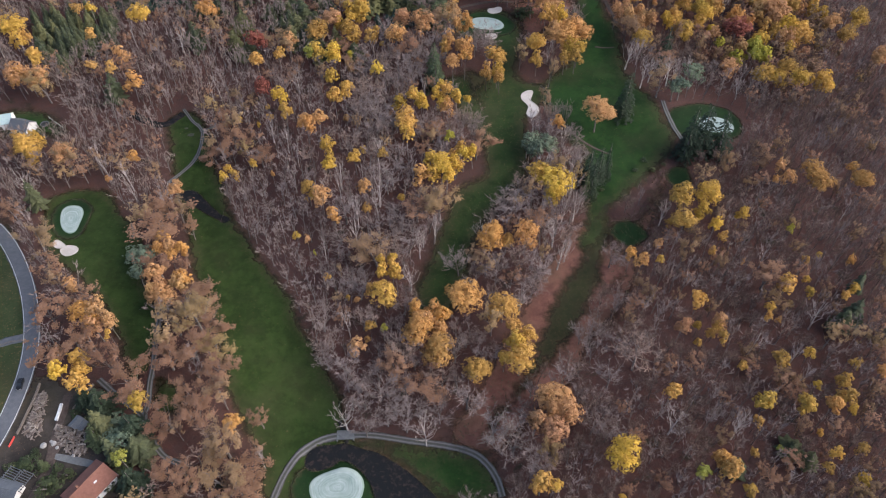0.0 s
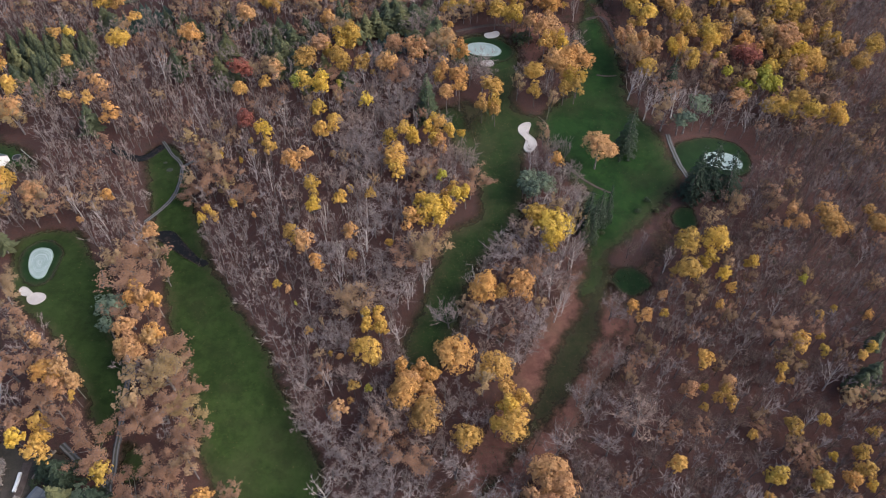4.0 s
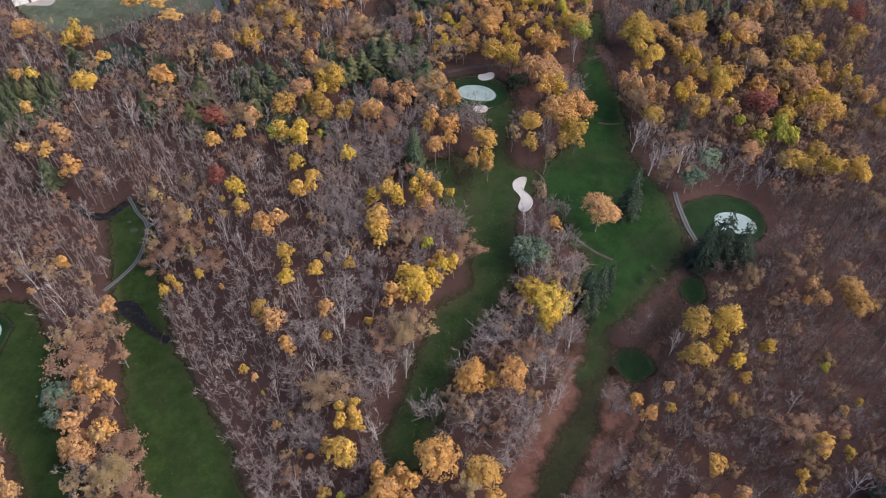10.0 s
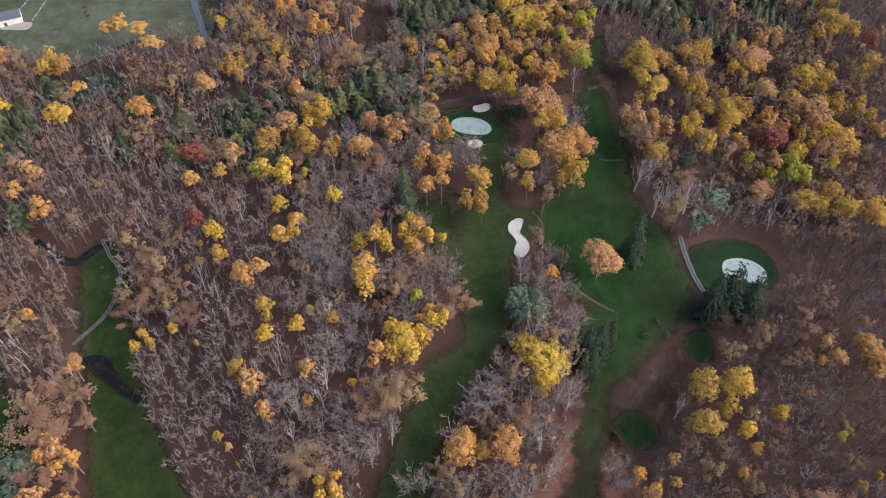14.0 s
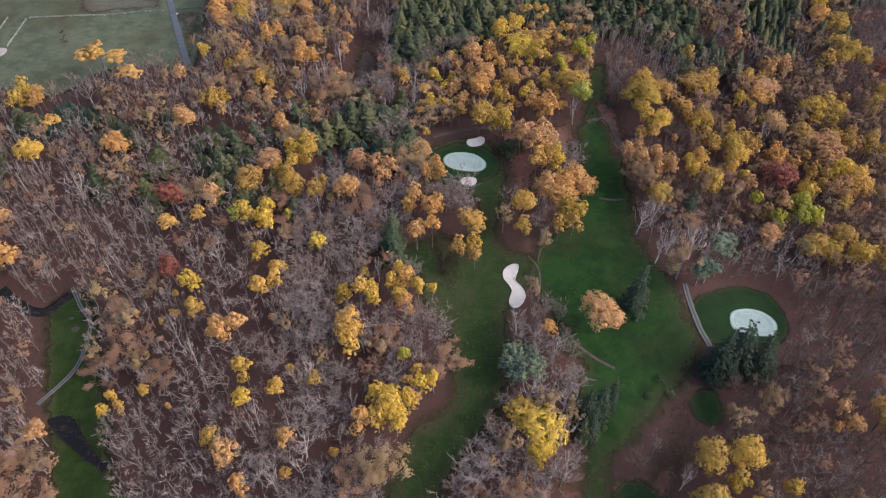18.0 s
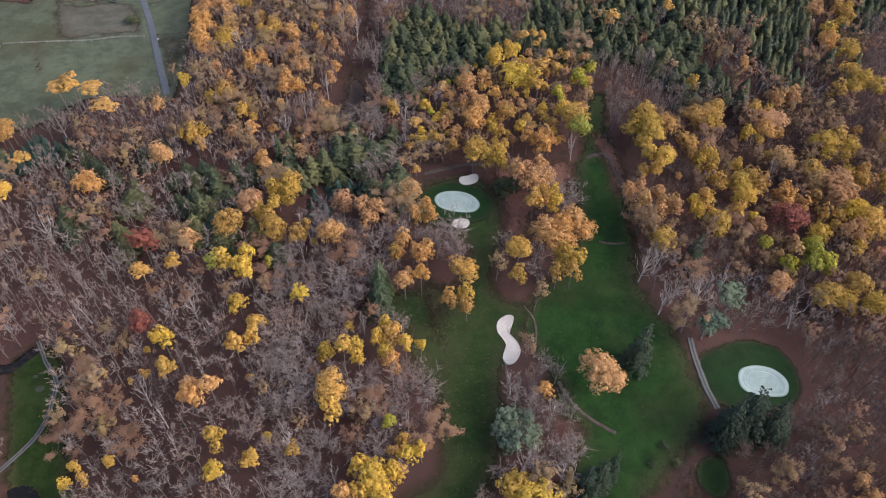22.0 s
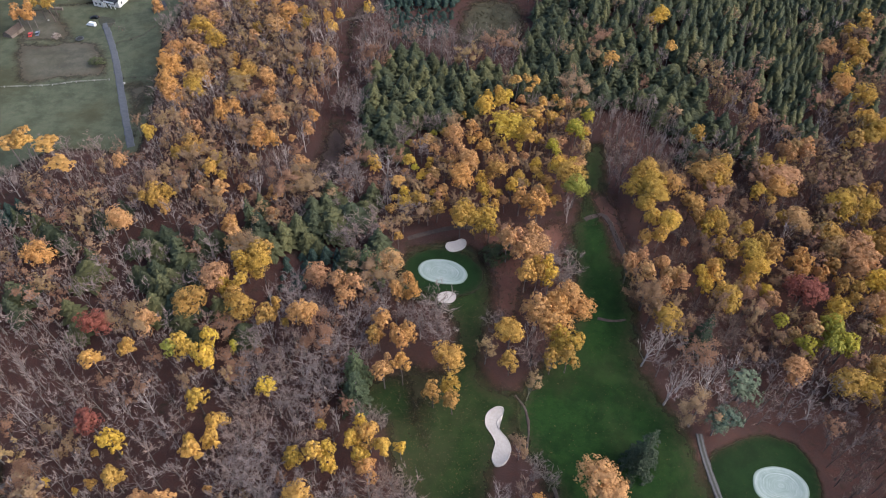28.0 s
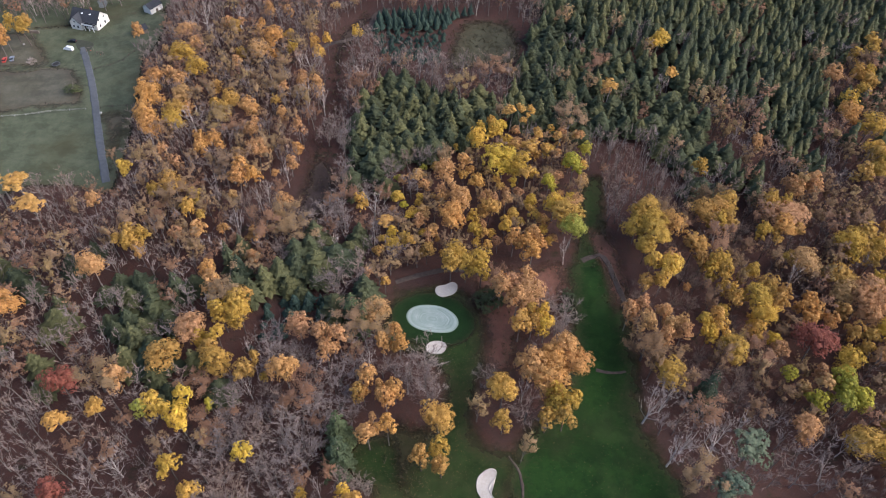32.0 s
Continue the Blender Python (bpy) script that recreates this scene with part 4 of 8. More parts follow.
def bare_shapes(seed, limbs=10, twigs=1050, radius=4.2, tall=19.0, bole=0.17, upright=1.0, thick=0.064, brooms=90):
    """A leafless tree: a trunk, ascending limbs, and brushes of fine twigs that sweep up and outwards from them."""
    rng = np.random.default_rng(seed)
    wood, fine = Shape(), Shape()
    bend = rng.normal(0, 0.8, 2)
    at = lambda u: np.array([bend[0] * u ** 1.6, bend[1] * u ** 1.6, u * tall * 0.84])
    us = [0.0, 0.25, 0.42, 0.56, 0.72, 1.0]
    wood.tube([at(u) - [0, 0, 1.0 if u == 0 else 0] for u in us], [bole * (1.25 - 1.15 * u ** 0.8) for u in us], 5)
    stems = [(at(0.62), at(0.8), at(1.0))]
    for k in range(limbs):
        level = 1 + (k * 4) // limbs
        b = at(us[level])
        j0 = int(rng.integers(5))
        a = k * 2.4 + rng.normal(0, 0.35)
        out = radius * rng.uniform(0.42, 0.85)
        rise = (tall - b[2]) * rng.uniform(0.5, 0.85) * upright * (1.15 - 0.35 * out / radius)
        e = b + [math.cos(a) * out, math.sin(a) * out, rise]
        m = (b + e) / 2 + [math.cos(a) * out * 0.16, math.sin(a) * out * 0.16, -0.14 * rise]
        wood.tube([b, m, e], [bole * 0.32, bole * 0.19, 0.025], 3, [level * 5 + (j0 + i) % 5 for i in range(3)])
        stems.append((b, m, e))
    stems = np.array(stems)
    pick = rng.integers(len(stems), size=brooms)
    u = rng.uniform(0.15, 1.0, (brooms, 1)) ** 0.7
    first, mid, last = stems[pick, 0], stems[pick, 1], stems[pick, 2]
    root = first * (1 - u) ** 2 + mid * 2 * u * (1 - u) + last * u * u + rng.normal(0, 0.3, (brooms, 3))
    way = (last - mid) / np.linalg.norm(last - mid, axis=1)[:, None] * 0.6 + [0, 0, 0.5] + rng.normal(0, 0.36, (brooms, 3))
    way[:, 2] = np.maximum(way[:, 2], 0.15)
    way /= np.linalg.norm(way, axis=1)[:, None]
    reach = rng.uniform(1.2, 2.8, (brooms, 1)) * radius / 4.2
    fine.slivers(root, root + way * reach, thick * 1.5, rng)
    b = rng.integers(brooms, size=twigs)
    base = root[b] + way[b] * reach[b] * rng.uniform(0.05, 0.85, (twigs, 1))
    d = way[b] * 0.8 + [0, 0, 0.25] + rng.normal(0, 0.36, (twigs, 3))
    d /= np.linalg.norm(d, axis=1)[:, None]
    fine.slivers(base, base + d * rng.uniform(0.55, 1.5, (twigs, 1)) * radius / 4.2, thick, rng)
    return wood.arrays(), fine.arrays()


def leafy_twigs(seed, leaves, spray):
    """A thinning crown: bare wood and twigs, with clumps of what leaves are left along them."""
    (wv, wq, wt), (fv, fq, ft) = bare_shapes(seed, 9, 260, 4.3, 19.0, 0.2, 0.9, 0.06, 40)
    rng = np.random.default_rng(seed + 1)
    blades = fv.reshape(-1, 3, 3)
    tips, roots = blades[:, 2], blades[:, :2].mean(1)
    k = np.concatenate((rng.integers(40, size=leaves // 2), rng.integers(len(tips), size=leaves - leaves // 2)))
    pick = roots[k] + (tips[k] - roots[k]) * rng.uniform(0.1, 1.0, (leaves, 1)) + rng.normal(0, 0.24, (leaves, 3))
    out = (pick - [0, 0, 10.5]) * [1, 1, 0.7]
    s = Shape()
    s.leaves(pick, out / np.linalg.norm(out, axis=1)[:, None] + rng.normal(0, 0.3, out.shape) + [0, 0, 0.3], rng.uniform(0.6, 1.2, leaves) * spray, rng)
    wood = (np.concatenate((wv, fv)), wq, np.concatenate((wt, ft + len(wv))) if len(wt) else ft + len(wv))
    return wood, s.arrays()


def conifer_crown(seed, whorls=10, radius=3.6, tall=21.0, low=6.5, droop=0.32, fat=0.8, taper=1.0, boughs=11):
    """A spire of drooping boughs, each a folded blade with hanging side sprays."""
    rng = np.random.default_rng(seed)
    s = Shape()
    place, quads = [], []
    for k in range(whorls):
        u = (k + rng.uniform(-0.2, 0.2)) / (whorls - 1)
        u = min(max(u, 0), 1)
        z = low + (tall - low) * u
        r = radius * (1 - u) ** (0.8 * taper) * rng.uniform(0.88, 1.08) + 0.25
        n = max(5, int(boughs * (1 - 0.55 * u)))
        for j in range(n):
            a = (j + 0.5 * (k % 2)) * 6.283 / n + rng.normal(0, 0.3)
            rr = r * rng.uniform(0.7, 1.12)
            d, t = np.array([math.cos(a), math.sin(a), 0]), np.array([-math.sin(a), math.cos(a), 0])
            w = rr * fat * 6.283 / n * 1.1
            up = np.array([0, 0, 1])
            lift = rng.normal(0, 0.25)
            b0 = up * (z + 0.35 + lift)
            e = d * rr + up * (z - droop * rr + lift)
            m = d * rr * 0.6 + up * (z - droop * rr * 0.25)
            i = len(place)
            place += [b0, m + t * w * 0.5 - up * 0.28 * w, e, m - t * w * 0.5 - up * 0.28 * w, m + up * 0.12]
            quads += [(i, i + 1, i + 4, i + 4), (i, i + 4, i + 3, i + 3), (i + 1, i + 2, i + 4, i + 4), (i + 4, i + 2, i + 3, i + 3)]
    tri = np.array(quads)[:, :3]
    s.put(np.array(place), None, tri)
    tip = np.array([[0.22, 0, tall - 0.4], [-0.11, 0.19, tall - 0.4], [-0.11, -0.19, tall - 0.4], [0, 0, tall + 1.1]])
    s.put(tip, None, [(0, 1, 3), (1, 2, 3), (2, 0, 3)])
    return s.arrays()


def shaggy_crown(seed, count=2600, radius=5.4, tall=22.5, low=1.0):
    """An old fir: tiers of separate boughs of uneven reach, hanging towards their ends, each of many small sprays."""
    rng = np.random.default_rng(seed)
    s = Shape()
    tiers = 13
    boughs = []
    for k in range(tiers):
        u = (k + rng.uniform(-0.25, 0.25)) / tiers
        n = max(4, int(11 * (1 - u) + 3))
        for j in range(n):
            boughs.append((max(u, 0.0), (j + rng.uniform(-0.35, 0.35)) * 6.283 / n + k * 1.1, rng.uniform(0.68, 1.15)))
    b = np.array(boughs)
    reach = (radius * (1 - b[:, 0]) ** 0.85 + 0.3) * b[:, 2]
    which = rng.choice(len(b), count, p=(reach ** 1.3) / (reach ** 1.3).sum())
    v = np.sqrt(rng.uniform(0.02, 1, count))
    r = reach[which] * v
    side = rng.normal(0, 0.11, count) * reach[which] * (1.15 - 0.6 * v)
    a = b[which, 1]
    z = low + (tall - low) * b[which, 0] + 0.9 - 0.30 * r * v + rng.normal(0, 0.16, count) - np.abs(side) * 0.5
    place = np.column_stack((np.cos(a) * r - np.sin(a) * side, np.sin(a) * r + np.cos(a) * side, z))
    way = np.column_stack((np.cos(a) * 0.45, np.sin(a) * 0.45, np.full(count, 1.0))) + rng.normal(0, 0.35, (count, 3))
    s.leaves(place, way, rng.uniform(0.6, 1.25, count) * 0.6, rng)
    return s.arrays()


def pine_crown(seed, count=1000):
    """A pine: flat plates of needles on spreading boughs."""
    return broad_crown(seed, 9, count, 4.0, 6.0, 18.5, 0.5, 60, 8, 2.0)


def spire_trunk(seed, tall=20.0, bole=0.22):
    s = Shape()
    s.tube([(0, 0, -1), (0, 0, tall * 0.5), (0, 0, tall)], [bole * 1.2, bole * 0.7, 0.03], 5)
    return s.arrays()


# forms: for each a list of (trunk, crown) in arrays, with nominal crown width and height
FORMS = {}
FORMS["broad"] = ([(trunk_shape(10 + i, 19, 0.26), broad_crown(30 + i, 4 + i % 4, 1050, spray=0.60)) for i in range(9)], 0, 0)
FORMS["small"] = ([(trunk_shape(510 + i, 19, 0.24, limbs=5, spread=2.4), broad_crown(530 + i, 3 + i % 3, 700, 4.5, 10.0, 20.0, 0.66, 45)) for i in range(6)], 0, 0)
FORMS["thin"] = ([leafy_twigs(60 + i, 1000, 0.41) for i in range(7)], 0, 0)
FORMS["fine"] = ([leafy_twigs(260 + i, 1500, 0.32) for i in range(6)], 0, 0)
FORMS["great"] = ([(trunk_shape(20 + i, 19, 0.2), broad_crown(430 + i, 8 + i % 4, 2200, spray=0.42, inner=130, clumps=16)) for i in range(7)], 0, 0)
FORMS["great_fine"] = ([leafy_twigs(440 + i, 3200, 0.215) for i in range(5)], 0, 0)
FORMS["tall"] = ([(trunk_shape(80 + i, 21, 0.24, 0.9, limbs=4, spread=1.6), broad_crown(90 + i, 4, 700, 3.0, 12.5, 21.5, 0.5, 30, 9, 1.6)) for i in range(4)], 0, 0)
FORMS["bare"] = ([bare_shapes(110 + i) for i in range(9)], 0, 0)
FORMS["slim"] = ([bare_shapes(130 + i, 6, 520, 2.9, 20.0, 0.18, 1.15, 0.05, 46) for i in range(5)], 0, 0)
FORMS["birch"] = ([bare_shapes(150 + i, 10, 420, 3.4, 18.0, 0.2, 0.9, 0.055, 50) for i in range(5)], 0, 0)
FORMS["spruce"] = ([(spire_trunk(1), conifer_crown(170 + i, 14, 3.3, 20.0 + i % 3, 4.0, 0.42, 0.62, 1.1, 9)) for i in range(8)], 0, 0)
FORMS["fir"] = ([(spire_trunk(2, 21, 0.4), shaggy_crown(190 + i)) for i in range(3)], 0, 0)
FORMS["pine"] = ([(trunk_shape(210 + i, 18, 0.3, limbs=6), pine_crown(220 + i)) for i in range(3)], 0, 0)
FORMS["shrub"] = ([(trunk_shape(230 + i, 3.0, 0.08, 0.2, 4, 1.0, 3), broad_crown(240 + i, 4, 260, 1.5, 0.2, 3.2, 0.34, 0)) for i in range(4)], 0, 0)

# leaner forms for the outer woods
FORMS["bare_far"] = ([bare_shapes(310 + i, 5, 235, bole=0.15, thick=0.135, brooms=40) for i in range(6)], 0, 0)
FORMS["slim_far"] = ([bare_shapes(330 + i, 5, 250, 2.9, 20.0, 0.16, 1.15, 0.09, 34) for i in range(4)], 0, 0)
FORMS["thin_far"] = ([leafy_twigs(350 + i, 410, 0.64) for i in range(5)], 0, 0)
FORMS["spruce_far"] = ([(spire_trunk(3, 20, 0.2), conifer_crown(470 + i, 12, 3.3, 20.0 + i % 3, 6.0, 0.5, 0.75, 1.05, 7)) for i in range(7)], 0, 0)
FORMS["broad_far"] = ([(trunk_shape(370 + i, 19, 0.26), broad_crown(380 + i, 4 + i % 4, 560, spray=0.8, inner=50)) for i in range(6)], 0, 0)
FORMS["fine_far"] = ([leafy_twigs(410 + i, 420, 0.56) for i in range(4)], 0, 0)
for form, (pairs, _, _) in list(FORMS.items()):
    reach = np.concatenate([np.hypot(c[0][:, 0], c[0][:, 1]) for _, c in pairs])
    FORMS[form] = (pairs, 2 * float(np.percentile(reach, 93)), float(np.max([c[0][:, 2].max() for _, c in pairs])))

# kinds: form, bark, foliage, object name, label, category
KINDS = {
    "gold": ("broad", BARK, LEAVES["gold"], "golden_oak", "broadleaf tree with a full golden yellow autumn crown", "tree"),
    "orange": ("broad", BARK, LEAVES["orange"], "orange_beech", "broadleaf tree with a full orange autumn crown", "tree"),
    "tan": ("thin", BARK, LEAVES["tan"], "tan_oak", "broadleaf tree with thinning tan brown leaves", "tree"),
    "copper": ("broad", BARK, LEAVES["copper"], "copper_oak", "broadleaf tree with a full tan brown autumn crown", "tree"),
    "ochre": ("broad", DARK_BARK, LEAVES["ochre"], "ochre_oak", "broadleaf tree with a dull ochre yellow autumn crown", "tree"),
    "umber": ("thin", DARK_BARK, LEAVES["umber"], "umber_oak", "broadleaf tree with thinning dark brown leaves", "tree"),
    "rosy": ("fine", BARK, LEAVES["rosy"], "russet_beech", "broadleaf tree with thinning russet leaves", "tree"),
    "red": ("broad", BARK, LEAVES["red"], "red_maple", "broadleaf tree with a dark red autumn crown", "tree"),
    "lime": ("broad", BARK, LEAVES["lime"], "lime_tree", "broadleaf tree with yellow green turning leaves", "tree"),
    "bare": ("bare", MIXED_BARK, TWIG, "bare_tree", "leafless tree with grey brown branches and twigs", "tree"),
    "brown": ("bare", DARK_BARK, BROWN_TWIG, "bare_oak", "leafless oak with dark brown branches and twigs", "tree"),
    "slim": ("slim", MIXED_BARK, TWIG, "slim_bare_tree", "slim leafless forest tree with upright branches", "tree"),
    "birch": ("birch", PALE_BARK, PALE_TWIG, "pale_birch", "leafless pale-barked tree with whitish branches", "tree"),
    "larch": ("tall", BARK, LEAVES["larch"], "larch", "narrow larch with golden needles", "tree"),
    "spruce": ("spruce", BARK, LEAVES["spruce"], "spruce", "dark green spruce in the wood", "tree"),
    "young": ("spruce", BARK, LEAVES["young"], "young_spruce", "young blue green spruce in a dense plantation", "tree"),
    "fir": ("fir", BARK, LEAVES["fir"], "fir", "broad old fir with drooping green boughs", "tree"),
    "darkfir": ("fir", BARK, LEAVES["darkfir"], "dark_fir", "broad old fir with dark blue green boughs", "tree"),
    "pine": ("pine", BARK, LEAVES["pine"], "pine", "pine with a rounded grey green crown", "tree"),
    "shrub": ("shrub", BARK, LEAVES["shrub"], "evergreen_shrub", "dark evergreen shrub on the grass", "shrub"),
}
MASTERS = {}
PLANTED = []


GREAT = {"broad": "great", "fine": "great_fine", "thin": "great_fine"}


def form_for(kind, wide):
    form = KINDS[kind][0]
    if form == "broad" and wide < 6.8:
        return "small"
    return GREAT[form] if form in GREAT and wide > 9.0 else form


def master(kind, form, variant):
    """The first tree of a kind and form, with its parts."""
    if (kind, form, variant) not in MASTERS:
        _, bark, foliage, name, label, category = KINDS[kind]
        trunk, crown = FORMS[form][0][variant]
        root = tagged(new(name), label, category, "%ss of the wood" % name)
        thing("trunk", mesh_of(name + "_trunk", *trunk, smooth=True), bark, root)
        thing("crown", mesh_of(name + "_crown", *crown), foliage, root)
        MASTERS[kind, form, variant] = [root, False]
    return MASTERS[kind, form, variant]


def stance(kind, x, y, wide, tall, rng, form=None):
    form = form or KINDS[kind][0]
    k = wide / FORMS[form][1]
    m = Matrix.LocRotScale((x, y, float(height(x, y)) - 0.1), Euler((rng.normal(0, 0.03), rng.normal(0, 0.03), rng.uniform(0, 6.283))), (k, k, tall / FORMS[form][2]))
    return m, int(rng.integers(len(FORMS[form][0])))


TREE_RNG = np.random.default_rng(77)


def plant(kind, x, y, wide, tall):
    form = form_for(kind, wide)
    m, variant = stance(kind, x, y, wide, tall, TREE_RNG, form)
    entry = master(kind, form, variant)
    if entry[1]:
        copy_thing(entry[0], m)
    else:
        entry[0].matrix_basis = m
        entry[1] = True
    PLANTED.append((x, y, wide))


def stand(kind, *trees):
    """Single trees: x, y, crown width and height in metres."""
    for tree in trees:
        plant(kind, *tree)


def mass(kind, trees, name, label):
    """The uncounted rest of a wood as one mesh."""
    form, bark, foliage = KINDS[kind][:3]
    form = form + "_far" if form + "_far" in FORMS else form
    rng = np.random.default_rng(len(trees) + 3)
    vs, qs, ts, qm, tm, tint, n = [], [], [], [], [], [], 0
    for x, y, wide, tall in trees:
        m, variant = stance(kind, x, y, wide, tall, rng, form)
        a = np.array(m)
        own = rng.uniform()
        for slot, (v, q, t) in enumerate(FORMS[form][0][variant]):
            vs.append(v @ a[:3, :3].T + a[:3, 3])
            qs.append(q + n), ts.append(t + n)
            qm.append(np.full(len(q), slot)), tm.append(np.full(len(t), slot))
            tint.append(np.full(len(v), own))
            n += len(v)
    me = mesh_of(name, np.concatenate(vs), np.concatenate(qs), np.concatenate(ts), np.concatenate(qm), np.concatenate(tm), tint=np.concatenate(tint))
    me.materials.append(bark), me.materials.append(foliage)
    return tagged(new(name, me), label, "trees", kind="stuff")


stand("gold", (-200.3, 286.7, 7.1, 15.9), (28.8, 86.1, 7.7, 13.7), (33.0, 84.9, 4.9, 11.7), (52.6, 83.3, 6.0, 12.2), (-178.4, 221.2, 11.1, 18.8), (-218.5, 307.4, 15.2, 17.3), (-184.7, 323.8, 6.3, 15.2), (-156.9, 336.9, 6.7, 15.9), (-159.3, 318.9, 11.2, 18.1), (-76.1, 370.0, 7.6, 16.3), (-83.3, 289.4, 8.3, 18.3), (-93.3, 285.3, 7.1, 16.5), (-64.5, 290.2, 7.9, 17.0), (-57.3, 293.5, 8.8, 17.6), (-56.5, 285.3, 8.5, 18.4), (-35.4, 274.9, 6.4, 16.2), (-47.9, 264.6, 9.0, 17.7), (-48.2, 258.6, 6.8, 18.8), (-54.4, 259.9, 6.4, 16.6), (-52.1, 254.0, 7.1, 18.4), (-77.4, 257.4, 7.3, 16.7), (-83.3, 256.0, 4.4, 14.8))
stand("gold", (-94.1, 246.3, 3.5, 14.3), (-85.5, 244.9, 3.8, 14.5), (-80.2, 246.1, 4.3, 14.8), (-12.8, 252.2, 7.1, 18.9), (-13.8, 257.8, 7.1, 17.2), (-18.3, 254.5, 6.2, 18.3), (-5.5, 265.5, 6.5, 16.5), (-7.7, 261.2, 8.4, 16.5), (-4.0, 256.4, 8.3, 16.8), (1.9, 258.7, 8.2, 17.1), (-2.5, 261.3, 8.1, 18.4), (-20.0, 241.1, 9.4, 17.9), (54.2, 322.2, 7.2, 16.8), (53.2, 326.1, 7.2, 18.3), (49.1, 327.5, 6.9, 17.9), (45.7, 322.1, 7.0, 18.0), (49.9, 323.2, 7.7, 18.9), (39.7, 298.2, 10.2, 17.6), (20.4, 288.6, 10.0, 17.5), (6.8, 259.3, 4.9, 15.3), (92.7, 348.2, 8.7, 18.4), (95.5, 342.3, 7.5, 18.8))
stand("gold", (99.1, 347.7, 9.2, 18.6), (111.5, 329.3, 7.7, 18.4), (107.7, 327.4, 8.0, 17.2), (107.9, 322.0, 7.6, 17.8), (113.1, 320.8, 6.6, 16.6), (111.3, 324.9, 8.0, 18.2), (130.6, 323.8, 7.6, 16.3), (128.1, 330.2, 9.2, 19.0), (124.5, 325.7, 7.6, 18.7), (176.3, 332.9, 8.9, 17.3), (170.7, 328.4, 9.4, 18.2), (176.1, 321.0, 9.5, 16.8), (180.3, 322.3, 8.7, 17.7), (176.5, 326.9, 11.0, 17.2), (170.7, 287.0, 8.9, 18.9), (175.0, 281.9, 8.9, 18.6), (179.1, 283.3, 8.7, 17.0), (179.5, 290.0, 7.5, 17.6), (175.7, 286.8, 8.9, 18.9), (-106.4, 391.6, 8.4, 16.7), (-12.8, 377.3, 7.6, 16.3), (119.3, 458.7, 6.2, 15.6))
stand("gold", (-93.6, 210.7, 5.6, 18.0), (-89.0, 212.5, 6.1, 16.5), (-92.8, 216.3, 5.8, 16.9), (-50.1, 214.0, 8.7, 17.5), (-39.6, 217.7, 8.4, 18.4), (-37.1, 226.0, 6.7, 16.4), (-19.6, 199.4, 6.3, 16.1), (-8.5, 216.6, 8.9, 18.5), (-7.4, 208.5, 8.2, 17.9), (-1.8, 207.6, 8.7, 17.6), (1.6, 215.7, 8.1, 18.3), (-3.7, 213.2, 9.5, 17.8), (8.9, 222.9, 8.4, 18.0), (3.8, 225.2, 7.1, 17.1), (0.6, 222.4, 6.0, 16.8), (2.2, 216.9, 7.7, 17.4), (4.8, 220.7, 6.9, 17.5), (-19.2, 233.6, 8.8, 18.6), (-21.6, 169.1, 5.7, 17.2), (-25.0, 166.5, 5.6, 17.1), (-23.9, 161.4, 7.0, 18.3), (-18.9, 160.8, 7.7, 16.7))
stand("gold", (-21.0, 164.7, 7.0, 16.9), (-23.0, 152.7, 10.0, 17.5), (41.3, 209.2, 9.9, 17.4), (42.1, 200.8, 9.7, 17.3), (102.2, 203.0, 10.5, 17.7), (101.8, 187.4, 8.1, 17.1), (103.2, 181.8, 5.9, 16.5), (97.3, 173.9, 4.4, 15.5), (78.0, 170.7, 5.0, 15.5), (114.3, 194.0, 6.8, 16.4), (132.3, 172.4, 4.4, 15.5), (121.8, 160.1, 7.9, 17.8), (21.6, 179.0, 7.6, 16.3), (-121.6, 123.6, 8.9, 18.6), (-124.9, 117.4, 8.9, 18.4), (-118.3, 113.3, 8.9, 18.9), (-119.5, 118.6, 7.7, 16.4), (-115.1, 133.8, 4.9, 15.3), (19.3, 148.5, 9.7, 16.7), (22.7, 134.4, 9.0, 16.8), (27.4, 137.9, 7.7, 16.8))
stand("gold", (23.0, 141.1, 8.6, 17.1), (24.0, 133.2, 7.7, 18.4), (19.2, 128.9, 7.7, 17.2), (24.5, 127.5, 9.4, 17.5), (89.1, 153.3, 8.5, 17.5), (73.0, 117.2, 8.3, 17.5), (113.2, 151.4, 5.5, 17.9), (112.0, 146.1, 4.4, 16.7), (116.8, 148.0, 4.5, 17.2), (141.2, 156.1, 6.1, 16.7), (123.4, 133.6, 6.0, 16.5), (122.0, 122.1, 4.4, 14.8), (129.3, 111.7, 4.4, 15.5), (98.7, 108.2, 5.5, 16.2), (116.9, 105.0, 4.1, 14.7), (53.4, 95.0, 9.4, 18.2), (118.0, 95.6, 6.3, 16.8), (-210.4, 302.4, 7.5, 17.3), (-215.4, 299.5, 6.5, 16.9), (-210.4, 296.5, 7.6, 17.2), (-198.1, 283.9, 8.9, 17.6), (-39.0, 481.1, 6.7, 17.7))
